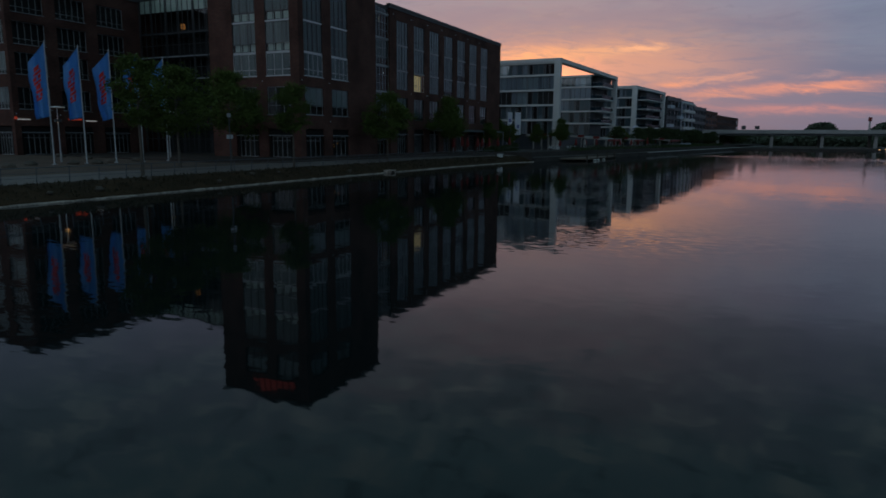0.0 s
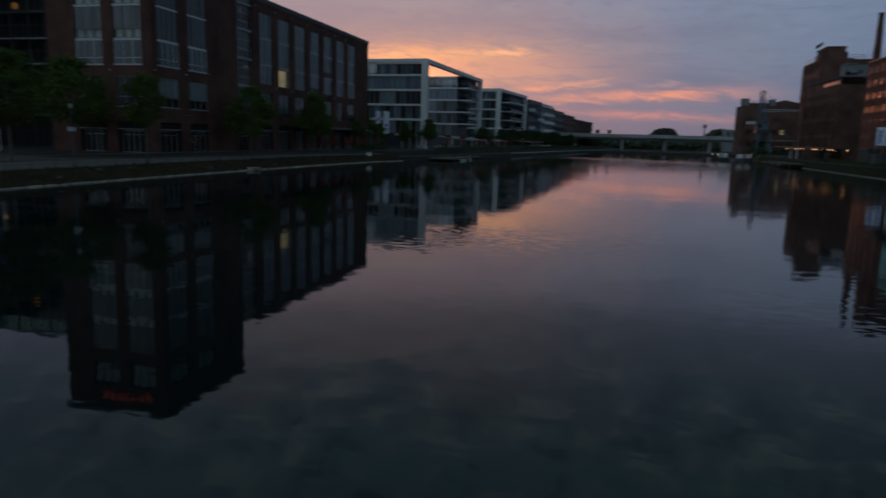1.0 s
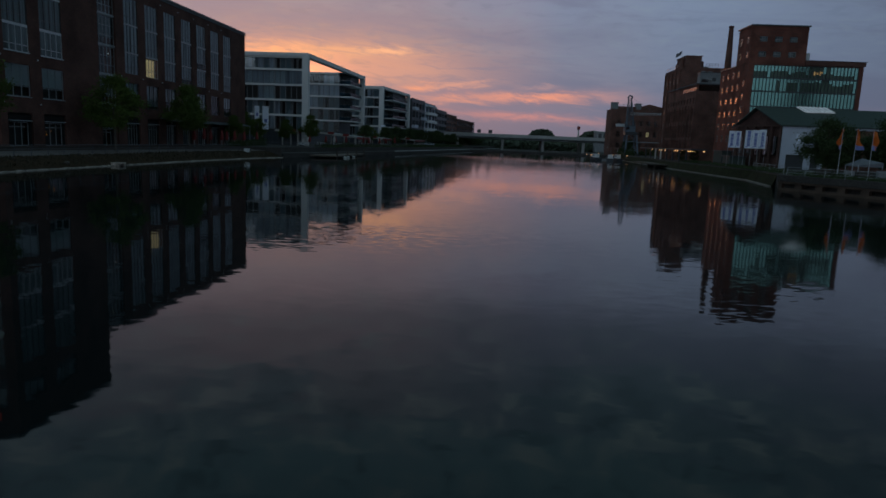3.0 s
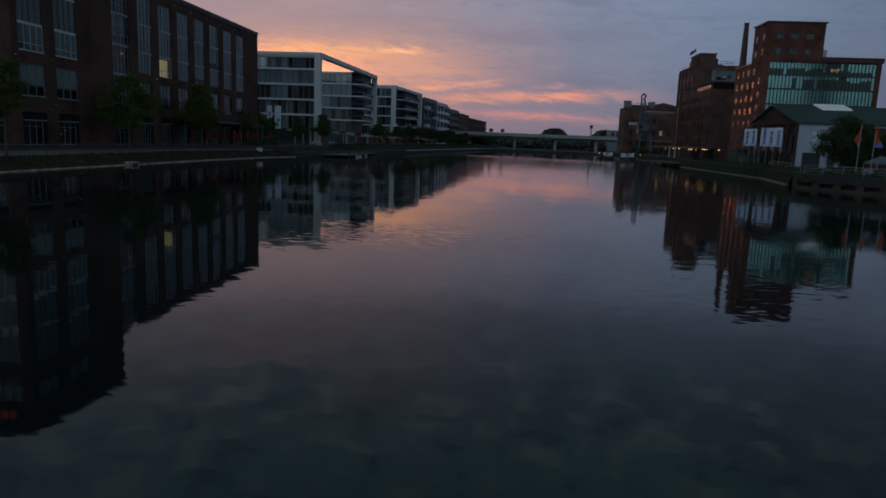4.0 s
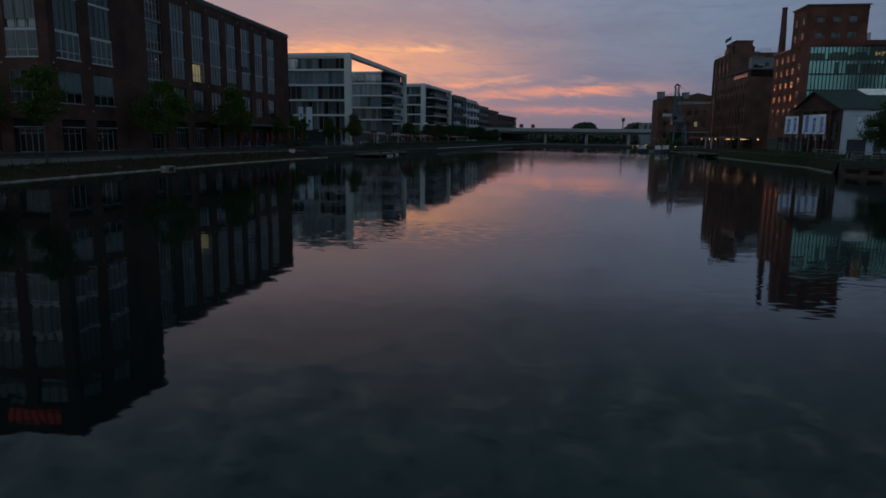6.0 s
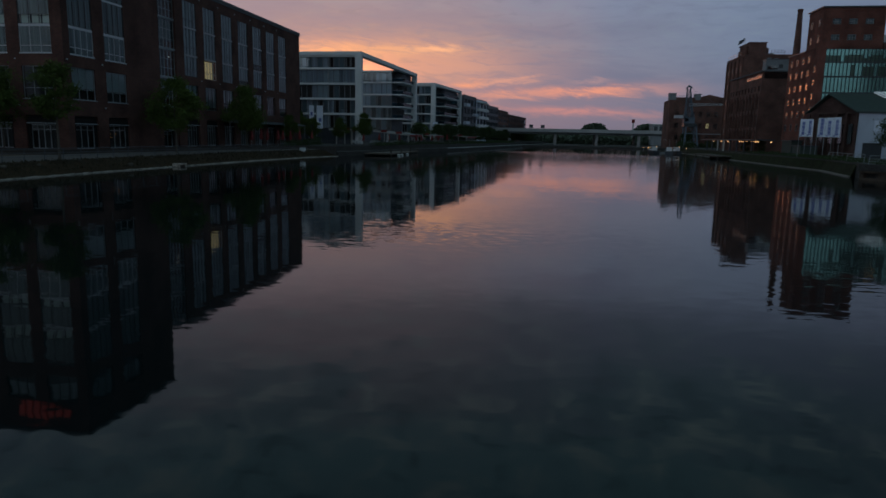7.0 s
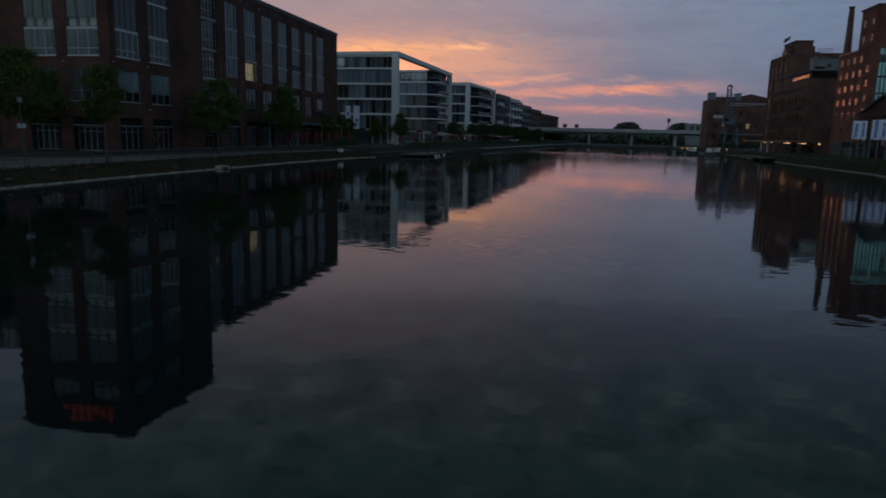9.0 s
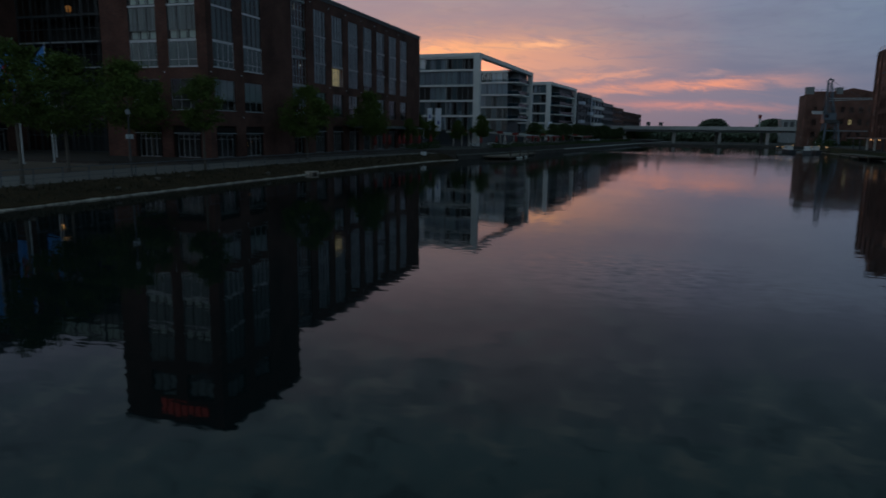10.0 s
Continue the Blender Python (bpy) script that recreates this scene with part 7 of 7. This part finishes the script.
for dx_, dy_ in ((-1.2, -1.2), (1.2, -1.2), (1.2, 1.2), (-1.2, 1.2)):
    tube(mast, [(45.0 + dx_, 235 + dy_, 11.6), (44.3 + dx_ * 0.4, 235 + dy_ * 0.4, 21.0)], [0.14, 0.1], 5)
for k in range(11):
    z, s, mx = 11.9 + 0.8 * k, 1.17 - 0.063 * k, 44.97 - 0.06 * k
    for a, c in (((-1, -1), (1, -1)), ((1, -1), (1, 1)), ((1, 1), (-1, 1)), ((-1, 1), (-1, -1))):
        tube(mast, [(mx + a[0] * s, 235 + a[1] * s, z), (mx + c[0] * s, 235 + c[1] * s, z + 0.8)], [0.05, 0.05], 4)
        tube(mast, [(mx + c[0] * s, 235 + c[1] * s, z), (mx + a[0] * s, 235 + a[1] * s, z + 0.8)], [0.045, 0.045], 4)
        tube(mast, [(mx + a[0] * s, 235 + a[1] * s, z), (mx + c[0] * s, 235 + c[1] * s, z)], [0.045, 0.045], 4)
part("mast", mast, CRANE, cr, "lattice mast")
part("mast_head", tube(bmesh.new(), [(43.5, 235, 20.8), (44.3, 235, 21.7), (45.3, 235, 21.2), (45.0, 235, 20.7)], [0.18, 0.3, 0.25, 0.12], 8), CRANE, cr, "sheave head of the mast")
jib = bmesh.new()
for dz_, dy_ in ((0.35, 0.4), (0.35, -0.4), (-0.3, 0)):
    tube(jib, [(44.8, 235 + dy_, 15.6 + dz_), (57.5, 235 + dy_ * 0.4, 15.9 + dz_ * 0.4)], [0.1, 0.07], 5)
for k in range(12):
    x = 44.8 + 1.05 * k
    tube(jib, [(x, 234.6, 15.95), (x + 0.5, 235, 15.35), (x + 1.0, 235.4, 15.95)], [0.04, 0.04, 0.04], 4)
part("jib", jib, FRAME_PALE, cr, "long pale horizontal jib")
part("platform", boxes((43.0, 46.6, 233.6, 236.4, 11.6, 11.75)), FRAME_DARK, cr)
for x in (43.0, 44.8, 46.55):
    part("platform_rail", boxes((x, x + 0.05, 233.6, 233.65, 11.75, 12.8)), FRAME_GREY, cr)
part("stay", tube(bmesh.new(), [(44.3, 235, 21.4), (53, 235, 16.2)], [0.04, 0.04], 4), CRANE, cr)


# ---- boats, far sheds, gantry ----
def boat(x, y, ln, turn, label, mat=DARK_CLAD, lit=True):
    ob = thing("motor_boat", (x, y, 0), label, "boat", "moored boats")
    m = pose(x, y, 0, 0, 0, turn)
    bm = bmesh.new()
    rings = []
    for s in range(9):
        u = s / 8
        w = ln * 0.14 * min(1, 0.55 + 1.6 * (1 - u)) * (1 if u < 0.55 else max(0.06, 1 - ((u - 0.55) / 0.45) ** 1.8))
        xx = (u - 0.5) * ln
        top = 0.9 + 0.35 * u * u
        rings.append([bm.verts.new(m @ Vector(p)) for p in ((xx, -w, top), (xx, -w * 0.8, 0.05), (xx, 0, -0.35), (xx, w * 0.8, 0.05), (xx, w, top))])
    for a, b in zip(rings, rings[1:]):
        for k in range(4):
            bm.faces.new((a[k], a[k + 1], b[k + 1], b[k]))
        bm.faces.new((a[4], a[0], b[0], b[4]))
    bm.faces.new(rings[0])
    bm.faces.new(rings[-1][::-1])
    part("hull", bm, mat, ob)
    part("cabin", boxes((-ln * 0.28, ln * 0.12, -ln * 0.09, ln * 0.09, 0.9, 2.0), m=m), WHITE_PAINT, ob, "pale cabin")
    part("cabin_window", boxes((-ln * 0.26, ln * 0.122, -ln * 0.092, ln * 0.092, 1.4, 1.85), m=m), GLASS_FAR, ob)
    if lit:
        part("lamp", boxes((-ln * 0.2, -ln * 0.12, -ln * 0.1, -ln * 0.093, 1.9, 2.15), m=m), WARM_LIGHT, ob, "warm cabin lamp")
    part("mast", tube(bmesh.new(), [m @ Vector((0, 0, 2.3)), m @ Vector((0, 0, 4.2))], [0.04, 0.02], 5), STEEL, ob)


boat(31.0, 214, 8, 100, "grey motor boat with cabin lamps")
boat(34.5, 206, 8.5, 80, "grey passenger boat moored at a jetty")
boat(37.5, 212, 7, 95, "small grey boat beside the jetty")
jt = thing("jetty", (36, 216, 0.5), "low dark jetty with warm lamps", "jetty")
part("deck", boxes((28.5, 43.5, 217, 219, 0.5, 0.75)), STONE, jt)
for x in (29, 33, 37, 41):
    part("pile", tube(bmesh.new(), [(x, 217.2, -1), (x, 217.2, 1.3)], [0.15, 0.15], 8), STONE, jt)
for x in (28.8, 30.2, 31.2, 38.8, 41.5):
    part("lamp", boxes((x - 0.12, x + 0.12, 217.0, 217.3, 1.55, 1.75)), WARM_LIGHT, jt, "warm jetty lamp")
    part("lamp_post", boxes((x - 0.04, x + 0.04, 217.3, 217.36, 0.7, 1.7)), STEEL, jt)
fs_ob = thing("harbour_shed", (63, 395, 1.2), "pale low harbour shed beyond the viaduct", "shed")
part("body", boxes((57.5, 70, 395, 407, 1.0, 12.6)), ATTIC, fs_ob)
part("roof", boxes((57.2, 70.3, 394.7, 407.3, 12.6, 12.95)), CONCRETE, fs_ob)
for k in range(4):
    part("bay_window", boxes((58.4 + 3 * k, 60.2 + 3 * k, 394.9, 395.0, 9.2, 11.6)), FRAME_DARK, fs_ob)
for k in range(5):
    part("mullion", boxes((58.0 + 2.8 * k, 58.25 + 2.8 * k, 394.8, 394.9, 8.6, 12.4)), CONCRETE, fs_ob)
tw = thing("signal_mast", (50, 420, 1.2), "slim mast with a dark head above the viaduct", "mast")
part("pole", tube(bmesh.new(), [(50, 420, 1), (50, 420, 14.8)], [0.5, 0.4], 8), CONCRETE, tw)
part("head", boxes((49.2, 50.8, 419.2, 420.8, 14.0, 16.0)), RED_CLOTH, tw, "dark red head")
for x, h in ((-8.5, 1.6), (-3.0, 1.5)):
    vh = thing("road_sign", (x, 331, 7.3), "dark sign standing on the viaduct", "sign")
    part("post", boxes((x - 0.1, x + 0.1, 330.6, 330.8, 7.2, 8.6 + h * 0.3)), STEEL, vh)
    part("panel", boxes((x - 0.9, x + 0.9, 330.4, 330.6, 8.6, 8.6 + h)), FRAME_DARK, vh)
